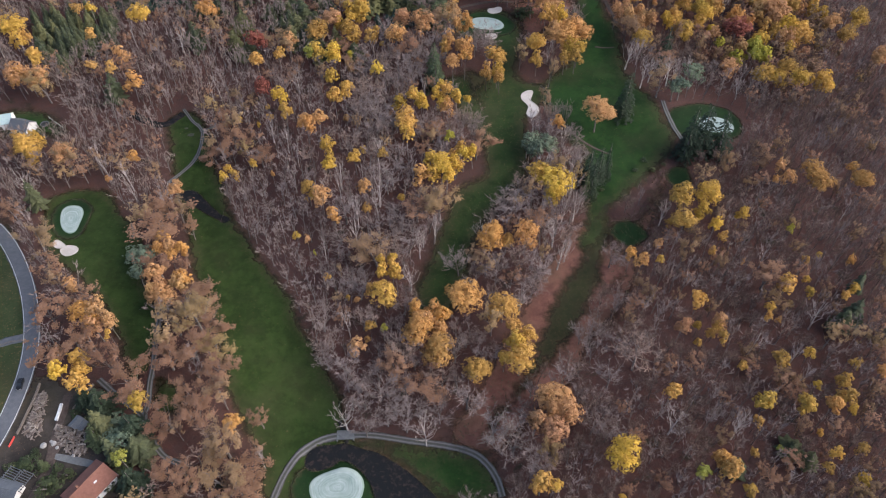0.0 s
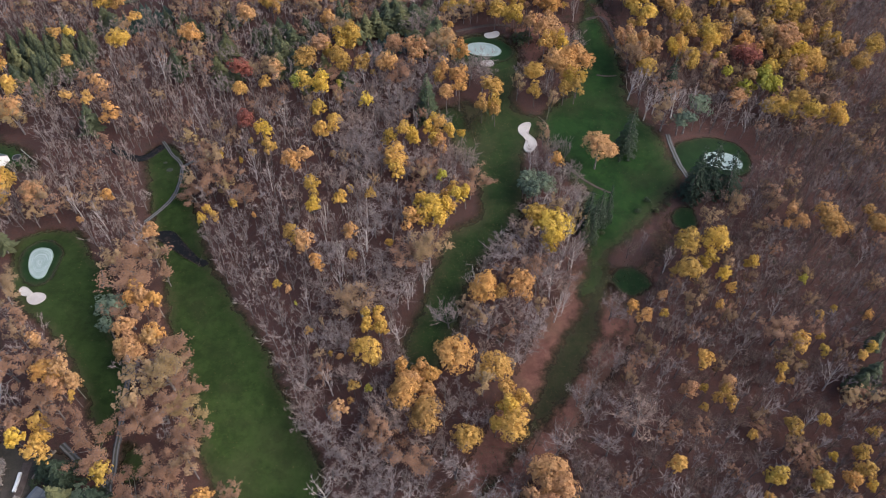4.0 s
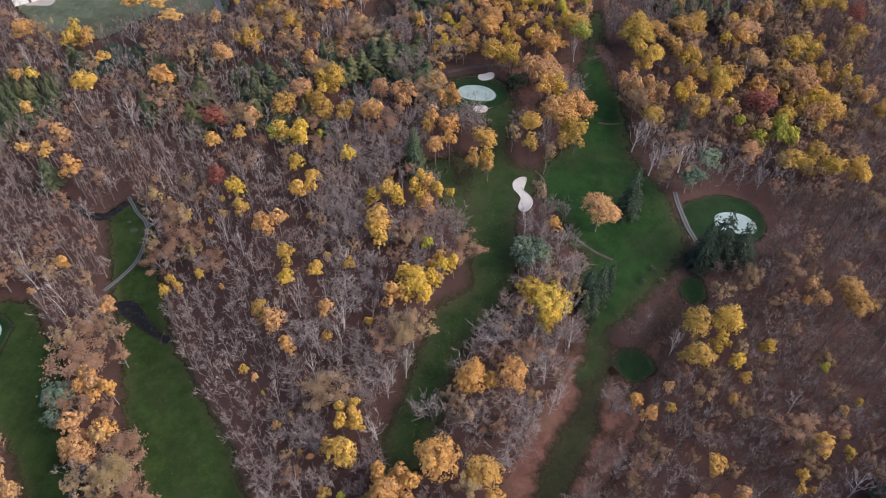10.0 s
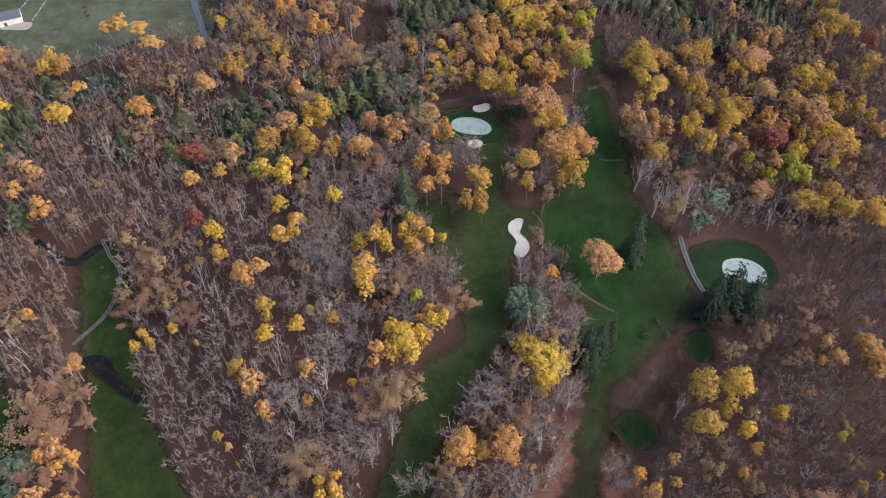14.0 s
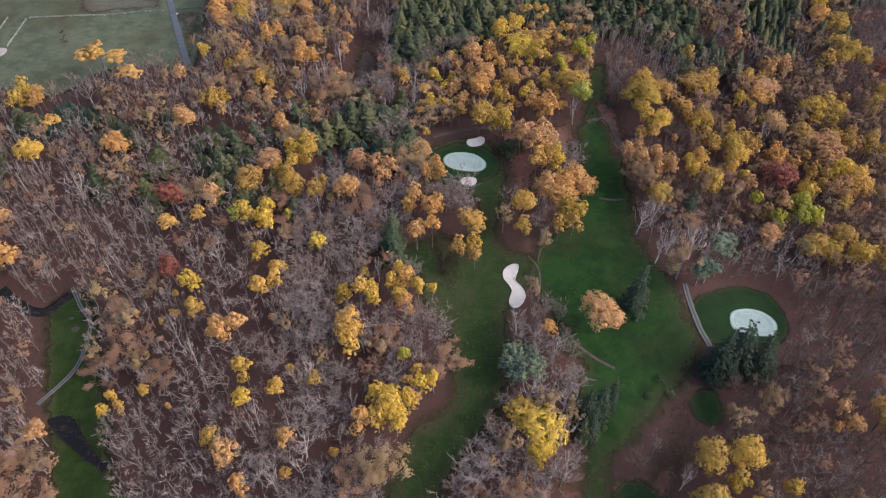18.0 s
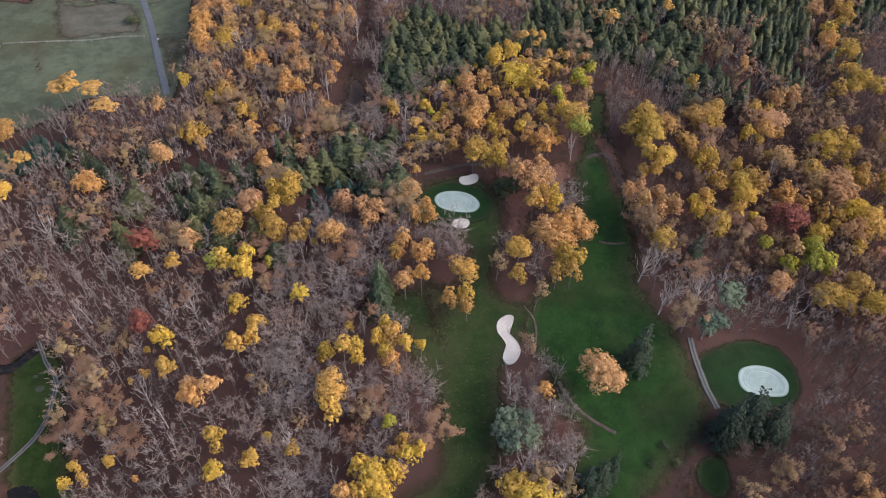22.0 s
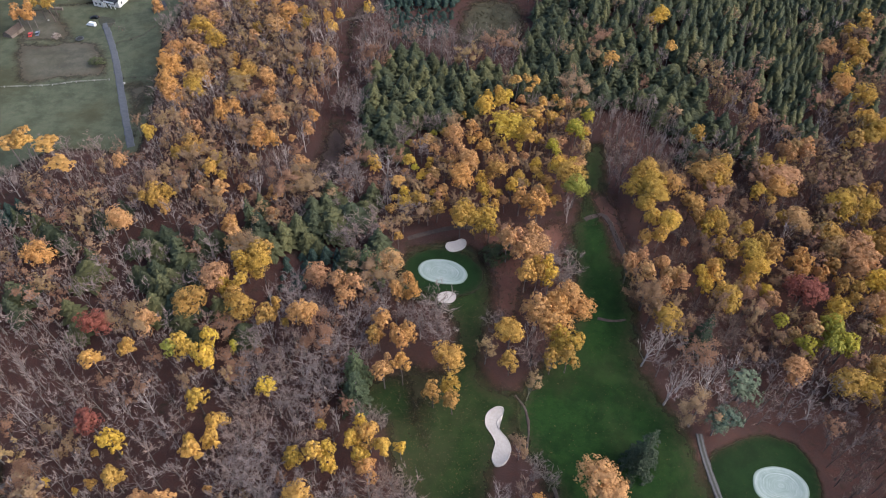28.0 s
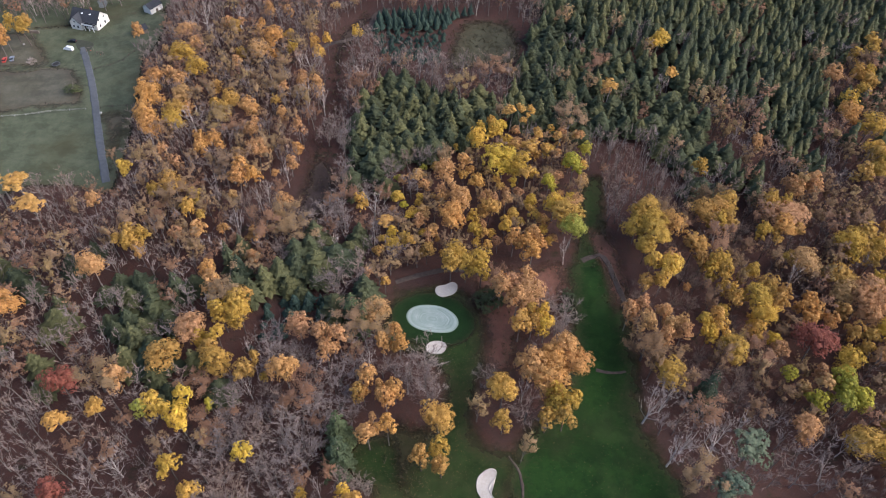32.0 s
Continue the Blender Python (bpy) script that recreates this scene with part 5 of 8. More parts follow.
stand("gold", (-45.3, 481.6, 7.2, 18.9), (-42.9, 476.6, 8.6, 16.4), (-25.5, 493.0, 7.4, 16.2), (33.8, 421.1, 6.7, 17.2), (37.7, 418.0, 6.4, 17.5), (38.5, 423.4, 7.2, 17.1), (32.1, 412.0, 9.3, 17.1), (41.8, 422.1, 8.4, 16.7), (38.5, 418.0, 8.3, 16.7), (119.0, 488.3, 9.2, 17.1), (42.0, 400.1, 10.0, 17.5), (61.0, 377.1, 9.4, 17.2), (201.7, 417.2, 6.7, 17.2), (201.5, 421.7, 6.2, 17.5), (196.6, 419.9, 7.4, 17.0))
stand("lime", (76.3, 90.0, 5.3, 13.0), (-97.3, 90.0, 4.9, 13.3), (-68.9, 287.9, 5.2, 15.5), (-49.4, 292.4, 6.7, 16.3), (147.8, 310.0, 7.3, 18.8), (144.6, 304.2, 5.8, 17.0), (147.1, 301.4, 6.7, 17.5), (152.4, 302.7, 7.6, 17.3), (148.9, 305.6, 7.7, 18.1), (152.2, 302.0, 9.0, 17.7), (139.6, 301.8, 7.2, 16.6), (131.7, 309.8, 5.6, 15.7), (-0.9, 231.1, 5.4, 15.1), (-50.9, 172.6, 2.1, 14.3), (130.7, 187.3, 5.5, 15.2), (-22.8, 141.6, 5.1, 15.0), (103.5, 100.0, 3.4, 14.3), (70.2, 398.3, 8.5, 18.5), (59.8, 389.0, 6.8, 16.4), (66.1, 363.0, 9.5, 18.0))
stand("orange", (143.4, 125.7, 5.5, 14.1), (212.0, 306.2, 9.7, 19.0), (-157.4, 285.5, 7.9, 17.0), (-146.8, 266.0, 8.4, 17.3), (-126.1, 324.8, 10.5, 17.7), (-202.1, 356.3, 10.5, 17.7), (-101.7, 341.0, 10.1, 18.7), (-60.6, 392.3, 6.7, 18.2), (-61.1, 387.1, 7.7, 17.3), (-55.7, 389.2, 7.5, 18.4), (-61.4, 342.4, 7.8, 16.4), (-58.6, 335.6, 7.7, 16.4), (-27.7, 302.4, 10.2, 18.7), (-79.8, 299.1, 8.9, 17.6), (-57.4, 239.9, 7.5, 16.4), (-63.5, 241.1, 7.7, 16.3), (-62.1, 236.0, 7.3, 17.5), (-2.4, 301.9, 7.2, 17.9), (-2.9, 296.9, 6.6, 17.0), (4.0, 294.5, 7.5, 16.4), (6.6, 298.0, 7.7, 17.7), (1.7, 299.0, 6.5, 18.1))
stand("orange", (-0.2, 282.9, 7.0, 17.7), (5.5, 284.4, 6.4, 17.4), (0.9, 288.2, 6.0, 17.3), (-2.1, 252.2, 7.2, 16.6), (51.4, 352.9, 7.8, 17.7), (54.0, 357.7, 7.5, 16.6), (51.4, 361.4, 7.5, 17.0), (45.1, 359.1, 7.5, 17.4), (49.4, 357.2, 8.3, 16.8), (49.3, 307.1, 10.6, 18.7), (54.6, 302.4, 10.6, 18.0), (61.6, 308.4, 9.7, 17.2), (59.2, 313.5, 9.9, 18.1), (55.4, 308.5, 9.7, 17.8), (46.0, 244.3, 7.2, 16.1), (147.3, 371.8, 9.5, 17.2), (148.2, 340.3, 7.1, 17.1), (144.9, 337.3, 7.6, 17.4), (146.4, 332.2, 8.9, 16.7), (152.7, 332.9, 7.2, 17.2), (149.2, 335.8, 6.9, 18.5), (-114.2, 373.5, 7.5, 16.3))
stand("orange", (-108.7, 432.4, 10.9, 17.9), (-107.0, 421.6, 9.4, 17.2), (-102.4, 414.2, 9.3, 17.1), (-75.1, 408.5, 8.6, 16.7), (-81.2, 410.1, 7.8, 16.4), (-78.9, 404.0, 7.4, 17.2), (7.1, 313.5, 7.8, 16.6), (5.0, 318.4, 6.2, 18.7), (1.5, 314.4, 7.7, 16.5), (104.5, 341.4, 6.0, 15.5), (195.3, 440.8, 10.9, 18.0), (148.8, 418.9, 8.2, 16.6), (89.4, 449.9, 7.4, 16.2), (-133.4, 220.9, 6.8, 16.4), (-140.2, 208.6, 5.8, 15.9), (-108.1, 176.4, 8.1, 18.3), (-109.3, 172.1, 6.8, 17.1), (-103.8, 168.1, 6.6, 17.2), (-99.8, 171.3, 7.7, 18.4), (-104.4, 173.0, 7.2, 17.7), (-96.6, 158.6, 8.7, 16.9), (-73.5, 212.6, 3.9, 14.6))
stand("orange", (-50.8, 196.6, 8.4, 17.3), (-44.8, 187.7, 8.3, 18.3), (-34.3, 202.4, 7.7, 16.9), (-12.2, 207.6, 8.5, 17.4), (-53.4, 175.9, 2.8, 14.3), (5.4, 152.6, 13.1, 18.1), (15.2, 178.1, 10.6, 17.8), (28.5, 178.6, 9.9, 18.5), (78.1, 177.7, 5.2, 15.1), (67.4, 172.1, 6.4, 16.5), (69.6, 166.5, 5.5, 18.3), (73.2, 170.4, 5.6, 17.5), (137.4, 214.1, 7.6, 16.7), (134.7, 218.6, 6.1, 18.8), (132.3, 213.1, 6.7, 17.3), (108.1, 170.0, 2.0, 14.3), (-134.6, 151.9, 7.6, 16.3), (-125.4, 139.8, 9.1, 17.0), (-66.9, 103.3, 8.9, 17.0), (-33.0, 152.8, 4.0, 14.6), (-5.8, 147.2, 7.0, 17.7), (-11.7, 147.7, 7.7, 18.9))
stand("orange", (-9.4, 143.1, 9.4, 16.4), (-10.4, 138.6, 11.4, 17.4), (-2.2, 145.2, 8.9, 18.2), (-7.4, 142.7, 8.1, 18.5), (-3.0, 139.8, 7.1, 17.6), (-31.5, 133.4, 7.4, 16.2), (149.0, 172.1, 4.5, 15.6), (123.9, 113.3, 8.3, 18.2), (83.9, 94.3, 8.4, 17.5), (-195.4, 268.5, 7.0, 17.4), (-199.6, 272.0, 7.1, 18.5), (-200.0, 266.2, 6.5, 16.5), (-194.5, 476.3, 7.4, 16.9), (-194.4, 481.6, 7.0, 19.0), (-200.0, 478.3, 7.4, 18.8), (-133.1, 489.7, 7.4, 16.2), (-100.2, 447.3, 8.9, 16.9), (-113.9, 441.1, 7.7, 16.3), (-98.0, 431.8, 6.3, 15.2), (26.1, 376.7, 9.5, 17.2), (22.6, 368.7, 11.2, 18.1), (18.8, 379.8, 5.9, 15.4))
stand("copper", (-160.8, 217.4, 9.6, 18.6), (-200.8, 270.2, 12.3, 18.1), (-188.8, 266.3, 11.1, 18.2), (-61.2, 316.5, 10.6, 17.8), (-26.3, 319.6, 9.7, 17.3), (-12.3, 314.9, 6.7, 16.9), (-17.5, 315.2, 7.6, 19.0), (-16.0, 309.9, 7.2, 16.8), (39.7, 335.3, 8.9, 18.8), (45.2, 331.7, 8.0, 18.6), (50.0, 335.3, 9.4, 16.7), (49.3, 340.1, 8.6, 18.0), (44.8, 337.1, 8.6, 16.8), (63.6, 249.4, 15.8, 19.0), (155.6, 394.9, 8.0, 17.3), (157.3, 391.2, 7.1, 17.0), (163.8, 392.5, 8.4, 18.4), (164.2, 395.7, 7.6, 18.8), (160.0, 394.7, 7.2, 17.7), (82.1, 327.9, 7.0, 17.6), (86.9, 324.2, 8.9, 18.3), (87.4, 330.8, 7.6, 16.9))
stand("copper", (93.5, 320.0, 8.2, 17.0), (98.6, 321.2, 8.4, 18.1), (99.6, 326.0, 7.0, 17.2), (93.9, 328.9, 8.2, 16.4), (95.2, 324.4, 7.0, 16.5), (165.4, 333.8, 9.5, 18.1), (171.7, 338.2, 9.9, 18.1), (169.7, 344.6, 9.1, 18.7), (161.1, 343.8, 9.4, 16.4), (165.8, 339.9, 9.2, 18.7), (165.1, 319.0, 6.9, 18.3), (169.3, 316.0, 7.8, 16.9), (170.1, 321.3, 7.1, 16.6), (147.3, 308.9, 6.2, 17.2), (142.9, 311.8, 7.2, 16.8), (142.2, 306.8, 6.7, 17.1), (132.7, 292.0, 10.1, 17.6), (192.4, 334.8, 7.0, 16.6), (193.4, 329.4, 6.2, 18.9), (197.6, 332.9, 7.2, 18.1), (-2.0, 326.7, 9.7, 17.3), (-111.4, 202.8, 8.3, 18.3))
stand("copper", (-106.6, 158.2, 8.9, 17.6), (-106.2, 151.9, 7.4, 16.6), (-101.9, 150.2, 9.9, 16.7), (-97.3, 155.4, 8.3, 18.5), (-102.4, 155.3, 7.5, 17.2), (-115.2, 136.8, 7.0, 18.1), (-119.5, 140.7, 6.7, 18.8), (-120.0, 135.4, 7.6, 16.9), (28.1, 105.2, 7.8, 18.5), (33.1, 103.0, 9.5, 16.8), (37.7, 108.7, 9.4, 18.1), (34.5, 113.1, 10.1, 16.9), (32.4, 108.3, 8.4, 18.2), (80.4, 141.2, 7.9, 18.2), (94.0, 144.5, 8.3, 17.4), (199.3, 469.9, 9.3, 17.2), (19.9, 392.4, 9.7, 18.4))
stand("umber", (113.1, 85.2, 5.8, 14.2), (198.1, 368.7, 5.5, 18.8), (193.5, 369.3, 6.1, 18.4), (191.0, 363.9, 5.7, 18.0), (193.2, 361.2, 6.8, 17.4), (195.4, 365.2, 7.1, 17.9), (186.9, 313.7, 5.2, 17.2), (192.0, 311.1, 5.9, 17.9), (190.6, 316.4, 5.6, 17.6), (93.5, 181.3, 7.6, 17.1), (87.9, 174.6, 8.7, 17.7), (113.1, 220.9, 9.8, 18.4), (129.4, 223.4, 8.5, 17.6))
stand("ochre", (201.5, 324.9, 9.7, 16.7), (210.6, 337.0, 10.2, 19.1), (167.9, 224.1, 5.9, 12.4), (169.9, 215.5, 9.5, 15.7), (84.8, 90.5, 8.6, 16.7), (89.6, 85.2, 5.0, 11.3), (115.9, 93.2, 6.5, 17.0), (124.0, 89.2, 4.4, 12.8), (-169.6, 351.0, 8.0, 16.6), (-170.5, 355.7, 8.2, 18.1), (-176.2, 356.3, 7.6, 18.2), (-177.3, 350.1, 8.2, 17.0), (-173.7, 352.7, 6.4, 16.6), (-191.3, 323.3, 6.3, 15.2), (-92.0, 380.5, 7.2, 16.1), (-47.8, 328.3, 8.0, 18.9), (-52.3, 323.0, 8.7, 18.5), (-46.3, 322.7, 9.2, 18.0), (-46.9, 331.2, 7.7, 16.3), (-56.7, 313.7, 7.2, 16.4), (-53.7, 309.3, 7.4, 17.3), (-51.4, 314.0, 6.4, 17.9))
stand("ochre", (-49.8, 305.9, 10.3, 17.7), (-35.2, 302.5, 6.7, 16.4), (-38.2, 307.3, 6.0, 17.8), (-40.1, 302.9, 7.1, 17.2), (-55.7, 271.6, 8.4, 17.3), (-73.3, 246.4, 8.0, 17.1), (-46.2, 245.0, 6.3, 16.1), (-17.5, 266.5, 5.8, 15.8), (-22.9, 255.4, 8.1, 17.1), (-4.5, 296.3, 7.1, 16.6), (52.9, 290.2, 7.6, 16.9), (58.1, 290.8, 8.4, 17.1), (59.4, 295.0, 7.7, 17.3), (55.6, 298.4, 8.2, 16.7), (55.1, 294.0, 8.2, 17.1), (20.6, 279.7, 8.2, 16.4), (15.6, 276.9, 7.5, 18.2), (21.6, 275.0, 7.1, 17.2), (39.8, 289.6, 8.2, 16.5), (93.7, 373.3, 10.8, 18.4), (90.1, 365.9, 10.1, 16.8), (95.4, 361.2, 10.9, 18.9))
stand("ochre", (102.5, 366.4, 10.9, 17.7), (96.3, 367.5, 10.9, 18.5), (92.2, 356.5, 9.2, 17.1), (117.5, 375.4, 9.8, 17.7), (121.5, 372.6, 8.9, 18.9), (126.4, 374.8, 8.7, 17.1), (126.3, 381.0, 9.4, 17.6), (122.1, 377.8, 9.2, 17.1), (112.1, 353.0, 7.6, 16.8), (113.7, 347.8, 8.0, 18.0), (118.4, 347.7, 7.4, 18.2), (119.3, 354.3, 7.2, 16.9), (116.1, 351.4, 7.5, 18.9), (123.2, 340.0, 6.2, 16.5), (118.7, 342.2, 8.0, 16.9), (119.7, 336.2, 6.1, 16.8), (114.5, 317.8, 10.6, 17.8), (128.6, 338.2, 9.4, 17.9), (135.1, 336.4, 8.2, 18.5), (137.6, 340.0, 7.5, 19.0), (134.4, 345.4, 8.9, 17.6), (132.8, 340.8, 7.5, 18.3))
stand("ochre", (150.6, 384.3, 7.2, 17.0), (146.5, 388.6, 7.4, 16.8), (144.3, 383.2, 8.4, 19.0), (152.3, 372.4, 8.3, 16.7), (205.7, 406.8, 9.8, 18.2), (204.2, 412.7, 8.6, 16.7), (198.3, 413.7, 9.8, 17.2), (195.6, 406.0, 9.5, 18.3), (200.5, 408.6, 9.8, 18.8), (207.7, 382.1, 9.7, 17.3), (187.6, 375.8, 7.2, 16.1), (170.6, 366.7, 9.9, 18.3), (170.9, 362.3, 8.9, 17.5), (177.1, 360.0, 7.5, 16.4), (180.5, 364.9, 9.1, 18.8), (175.4, 364.9, 8.7, 17.2), (181.9, 351.9, 7.4, 18.7), (175.6, 351.8, 7.6, 16.6), (174.6, 347.6, 6.9, 17.6), (179.4, 344.5, 7.2, 18.3), (178.8, 348.8, 7.1, 16.7), (190.5, 347.8, 7.7, 18.7))
stand("ochre", (188.4, 343.7, 7.6, 16.7), (194.2, 342.8, 7.1, 18.5), (163.6, 284.7, 9.8, 18.5), (160.3, 293.4, 10.0, 18.6), (-94.7, 419.6, 9.4, 17.2), (-74.7, 427.7, 8.0, 17.4), (-73.6, 433.9, 9.2, 17.6), (-79.8, 430.5, 8.4, 16.5), (-88.2, 349.8, 7.2, 17.2), (-89.0, 356.0, 7.1, 16.8), (-92.7, 356.8, 8.2, 18.7), (-96.2, 352.5, 6.6, 18.2), (-91.7, 352.5, 8.3, 18.4), (-65.8, 306.6, 11.0, 18.0), (33.3, 344.3, 8.2, 16.9), (32.4, 349.3, 9.1, 16.8), (25.1, 350.5, 9.4, 17.8), (22.7, 345.9, 8.9, 18.5), (28.1, 345.9, 8.6, 17.1), (110.3, 359.3, 10.2, 17.6), (141.9, 365.7, 6.0, 18.5), (144.2, 370.4, 6.0, 17.0))
stand("ochre", (138.7, 368.7, 7.5, 18.8), (201.1, 433.1, 10.9, 17.9), (122.5, 403.5, 8.0, 16.5), (159.4, 328.3, 7.6, 17.1), (162.2, 323.0, 7.0, 16.6), (165.0, 327.3, 7.2, 16.9), (154.6, 317.1, 9.5, 17.2), (-81.8, 216.5, 6.0, 15.9), (-51.1, 223.3, 8.2, 17.2), (-28.6, 221.7, 6.7, 16.3), (-56.8, 201.4, 8.5, 17.4), (-32.9, 192.1, 5.6, 15.7), (-59.1, 181.1, 5.5, 15.2), (-44.8, 162.4, 5.2, 15.1), (-28.5, 155.1, 6.6, 15.7), (36.4, 213.9, 10.0, 17.5), (91.8, 202.2, 9.7, 17.3), (98.9, 195.0, 7.0, 16.5), (85.2, 191.0, 6.2, 15.6), (90.4, 189.1, 9.4, 17.2), (149.0, 217.7, 10.1, 17.5), (139.6, 176.1, 5.5, 16.2))
stand("ochre", (131.2, 165.0, 6.4, 16.8), (150.7, 211.6, 9.5, 18.3), (-97.9, 109.2, 8.3, 16.6), (-36.5, 154.8, 4.0, 14.7), (-2.6, 131.8, 11.1, 17.3), (-27.4, 142.0, 5.9, 15.4), (-28.3, 138.0, 5.0, 15.0), (9.7, 125.0, 9.5, 17.2), (93.5, 137.6, 5.9, 18.7), (92.8, 142.5, 5.6, 18.2), (87.2, 143.3, 6.0, 17.3), (85.6, 137.2, 5.6, 18.5), (89.4, 139.5, 5.5, 17.6), (98.0, 127.6, 5.2, 16.1), (137.1, 129.5, 5.9, 16.5), (130.7, 122.0, 6.8, 17.2), (114.1, 113.0, 8.3, 18.2), (101.8, 112.7, 8.3, 18.2), (95.7, 98.4, 6.4, 16.8), (127.5, 99.3, 6.4, 16.8), (-176.4, 219.4, 8.0, 17.2), (-173.5, 222.6, 6.3, 18.9))
stand("ochre", (-176.6, 228.6, 7.9, 18.7), (-182.7, 226.2, 8.0, 17.6), (-178.3, 223.9, 6.4, 16.6), (-188.0, 488.2, 8.3, 18.1), (-188.9, 493.5, 8.3, 18.4), (-194.1, 490.7, 8.9, 18.9), (-103.4, 465.4, 10.3, 17.7), (-93.8, 455.5, 9.1, 17.0), (-55.6, 436.3, 6.6, 15.8), (216.6, 473.7, 8.0, 19.0), (211.2, 474.7, 7.6, 17.8), (208.5, 471.2, 7.4, 18.9), (212.7, 465.5, 8.9, 17.7), (213.2, 470.3, 7.5, 16.9), (48.9, 398.3, 10.0, 17.5), (36.3, 374.0, 9.4, 17.2), (64.6, 370.1, 11.0, 18.1))
stand("rosy", (-169.6, 187.4, 9.6, 17.3), (-116.2, 196.4, 10.1, 15.7), (-83.3, 86.2, 10.0, 15.7), (-76.4, 84.2, 10.3, 15.2), (-59.6, 82.3, 10.3, 15.1), (-84.0, 113.9, 10.0, 13.4), (-63.4, 347.7, 6.1, 13.5), (-3.9, 382.7, 8.1, 14.3), (-11.6, 274.3, 7.8, 15.8), (-118.5, 205.3, 5.6, 12.4), (-101.0, 184.9, 7.7, 14.9), (38.9, 344.5, 7.8, 14.4), (-90.7, 306.4, 6.8, 14.1), (126.8, 308.2, 5.4, 11.7), (105.2, 441.3, 4.9, 11.9), (134.0, 423.3, 3.8, 10.1), (-16.0, 288.0, 6.7, 14.3), (-75.6, 345.0, 8.4, 17.6), (-74.3, 287.5, 5.8, 16.0), (-27.3, 250.0, 6.1, 16.2), (104.4, 436.7, 7.0, 16.7), (-111.9, 182.2, 18.1, 19.0))
stand("rosy", (-99.1, 165.2, 7.4, 17.0), (116.5, 165.2, 9.6, 18.3), (125.9, 166.0, 7.2, 16.9), (-126.4, 130.4, 10.0, 18.0), (-111.8, 123.1, 10.0, 19.0), (-93.7, 126.0, 10.0, 19.0), (-86.2, 129.7, 10.0, 18.8), (-76.1, 120.8, 10.0, 19.0), (-79.6, 106.9, 10.0, 18.4), (-59.6, 97.5, 7.3, 16.9), (-7.0, 119.6, 10.4, 18.7), (-17.0, 124.9, 9.2, 18.1), (-59.8, 107.0, 7.5, 17.0))
stand("birch", (-32.4, 107.5, 8.1, 17.2), (-7.2, 106.6, 5.4, 16.6), (-150.8, 223.5, 7.6, 16.4), (-28.6, 200.3, 6.7, 16.5), (37.5, 202.4, 4.0, 16.4), (93.5, 285.0, 7.4, 16.7), (143.8, 287.9, 5.9, 16.1), (94.1, 108.7, 5.3, 18.1), (130.0, 148.6, 6.7, 16.3), (159.8, 202.7, 5.6, 16.0), (-5.8, 185.0, 3.2, 16.4), (105.8, 138.1, 4.8, 16.9), (43.9, 175.6, 5.5, 18.3), (-15.8, 214.3, 4.6, 16.5), (-36.1, 210.4, 4.6, 17.4), (-45.2, 209.8, 4.5, 18.1), (88.9, 280.4, 6.5, 18.1), (63.6, 354.9, 4.1, 17.0), (145.6, 351.0, 6.1, 17.2), (-36.9, 194.2, 5.3, 17.7), (-11.3, 175.4, 5.0, 18.0), (-52.5, 200.2, 3.9, 16.5))
stand("birch", (44.7, 196.3, 4.2, 18.0), (-130.2, 205.1, 6.3, 16.4), (-70.5, 231.3, 5.1, 17.9), (-78.6, 239.1, 5.2, 18.2), (-64.8, 222.8, 4.9, 16.0), (-104.2, 505.7, 8.5, 16.7), (-97.6, 490.5, 8.2, 16.0), (-108.5, 495.1, 8.3, 16.2), (-87.7, 507.4, 9.6, 15.9), (-34.8, 436.8, 4.9, 17.3), (-50.1, 376.5, 6.4, 17.4), (-44.1, 463.9, 7.8, 16.2), (-49.6, 466.9, 6.8, 17.9), (102.0, 283.7, 7.3, 17.1), (83.5, 293.8, 7.4, 17.3), (89.2, 297.8, 6.8, 17.5), (113.8, 293.8, 7.6, 16.4), (-28.7, 194.0, 7.9, 17.5), (-36.1, 190.0, 6.5, 17.5), (-5.9, 182.3, 4.4, 17.5), (-50.8, 203.4, 5.4, 17.5), (-44.7, 204.8, 5.4, 17.5))
stand("birch", (-36.0, 181.2, 5.1, 17.5), (-114.6, 196.1, 9.4, 17.5), (-115.1, 203.8, 8.3, 17.5), (-133.0, 210.8, 7.0, 17.5), (-144.0, 215.5, 7.1, 17.5), (36.9, 194.7, 4.6, 17.5), (49.3, 197.1, 9.9, 17.5), (39.9, 182.8, 7.6, 17.5), (40.9, 171.6, 6.1, 17.5), (83.9, 195.7, 5.3, 17.5), (-56.9, 93.4, 5.4, 17.5), (-6.3, 102.9, 5.6, 17.5), (71.6, 106.6, 6.1, 17.5), (91.9, 105.7, 5.5, 17.5))
stand("bare", (47.9, 195.4, 9.7, 17.9), (45.5, 205.0, 7.7, 16.9), (51.9, 201.9, 6.7, 17.8), (42.8, 247.1, 5.5, 17.4), (50.6, 251.6, 6.0, 17.1), (35.0, 183.8, 7.3, 16.2), (25.7, 169.0, 10.3, 17.7), (17.3, 163.8, 8.2, 17.9), (-25.9, 105.2, 12.4, 19.0), (-12.9, 107.4, 8.8, 17.8), (-19.1, 135.9, 8.1, 17.4), (3.5, 168.1, 10.2, 18.6), (25.7, 153.2, 14.0, 19.0), (2.8, 132.8, 9.4, 18.1), (6.7, 115.6, 12.8, 19.0), (21.3, 99.5, 13.3, 19.0), (37.5, 121.7, 11.6, 19.0), (49.4, 132.7, 10.6, 18.9), (54.3, 123.4, 11.6, 19.0), (63.7, 130.1, 10.5, 18.8), (14.7, 103.2, 11.0, 19.0))
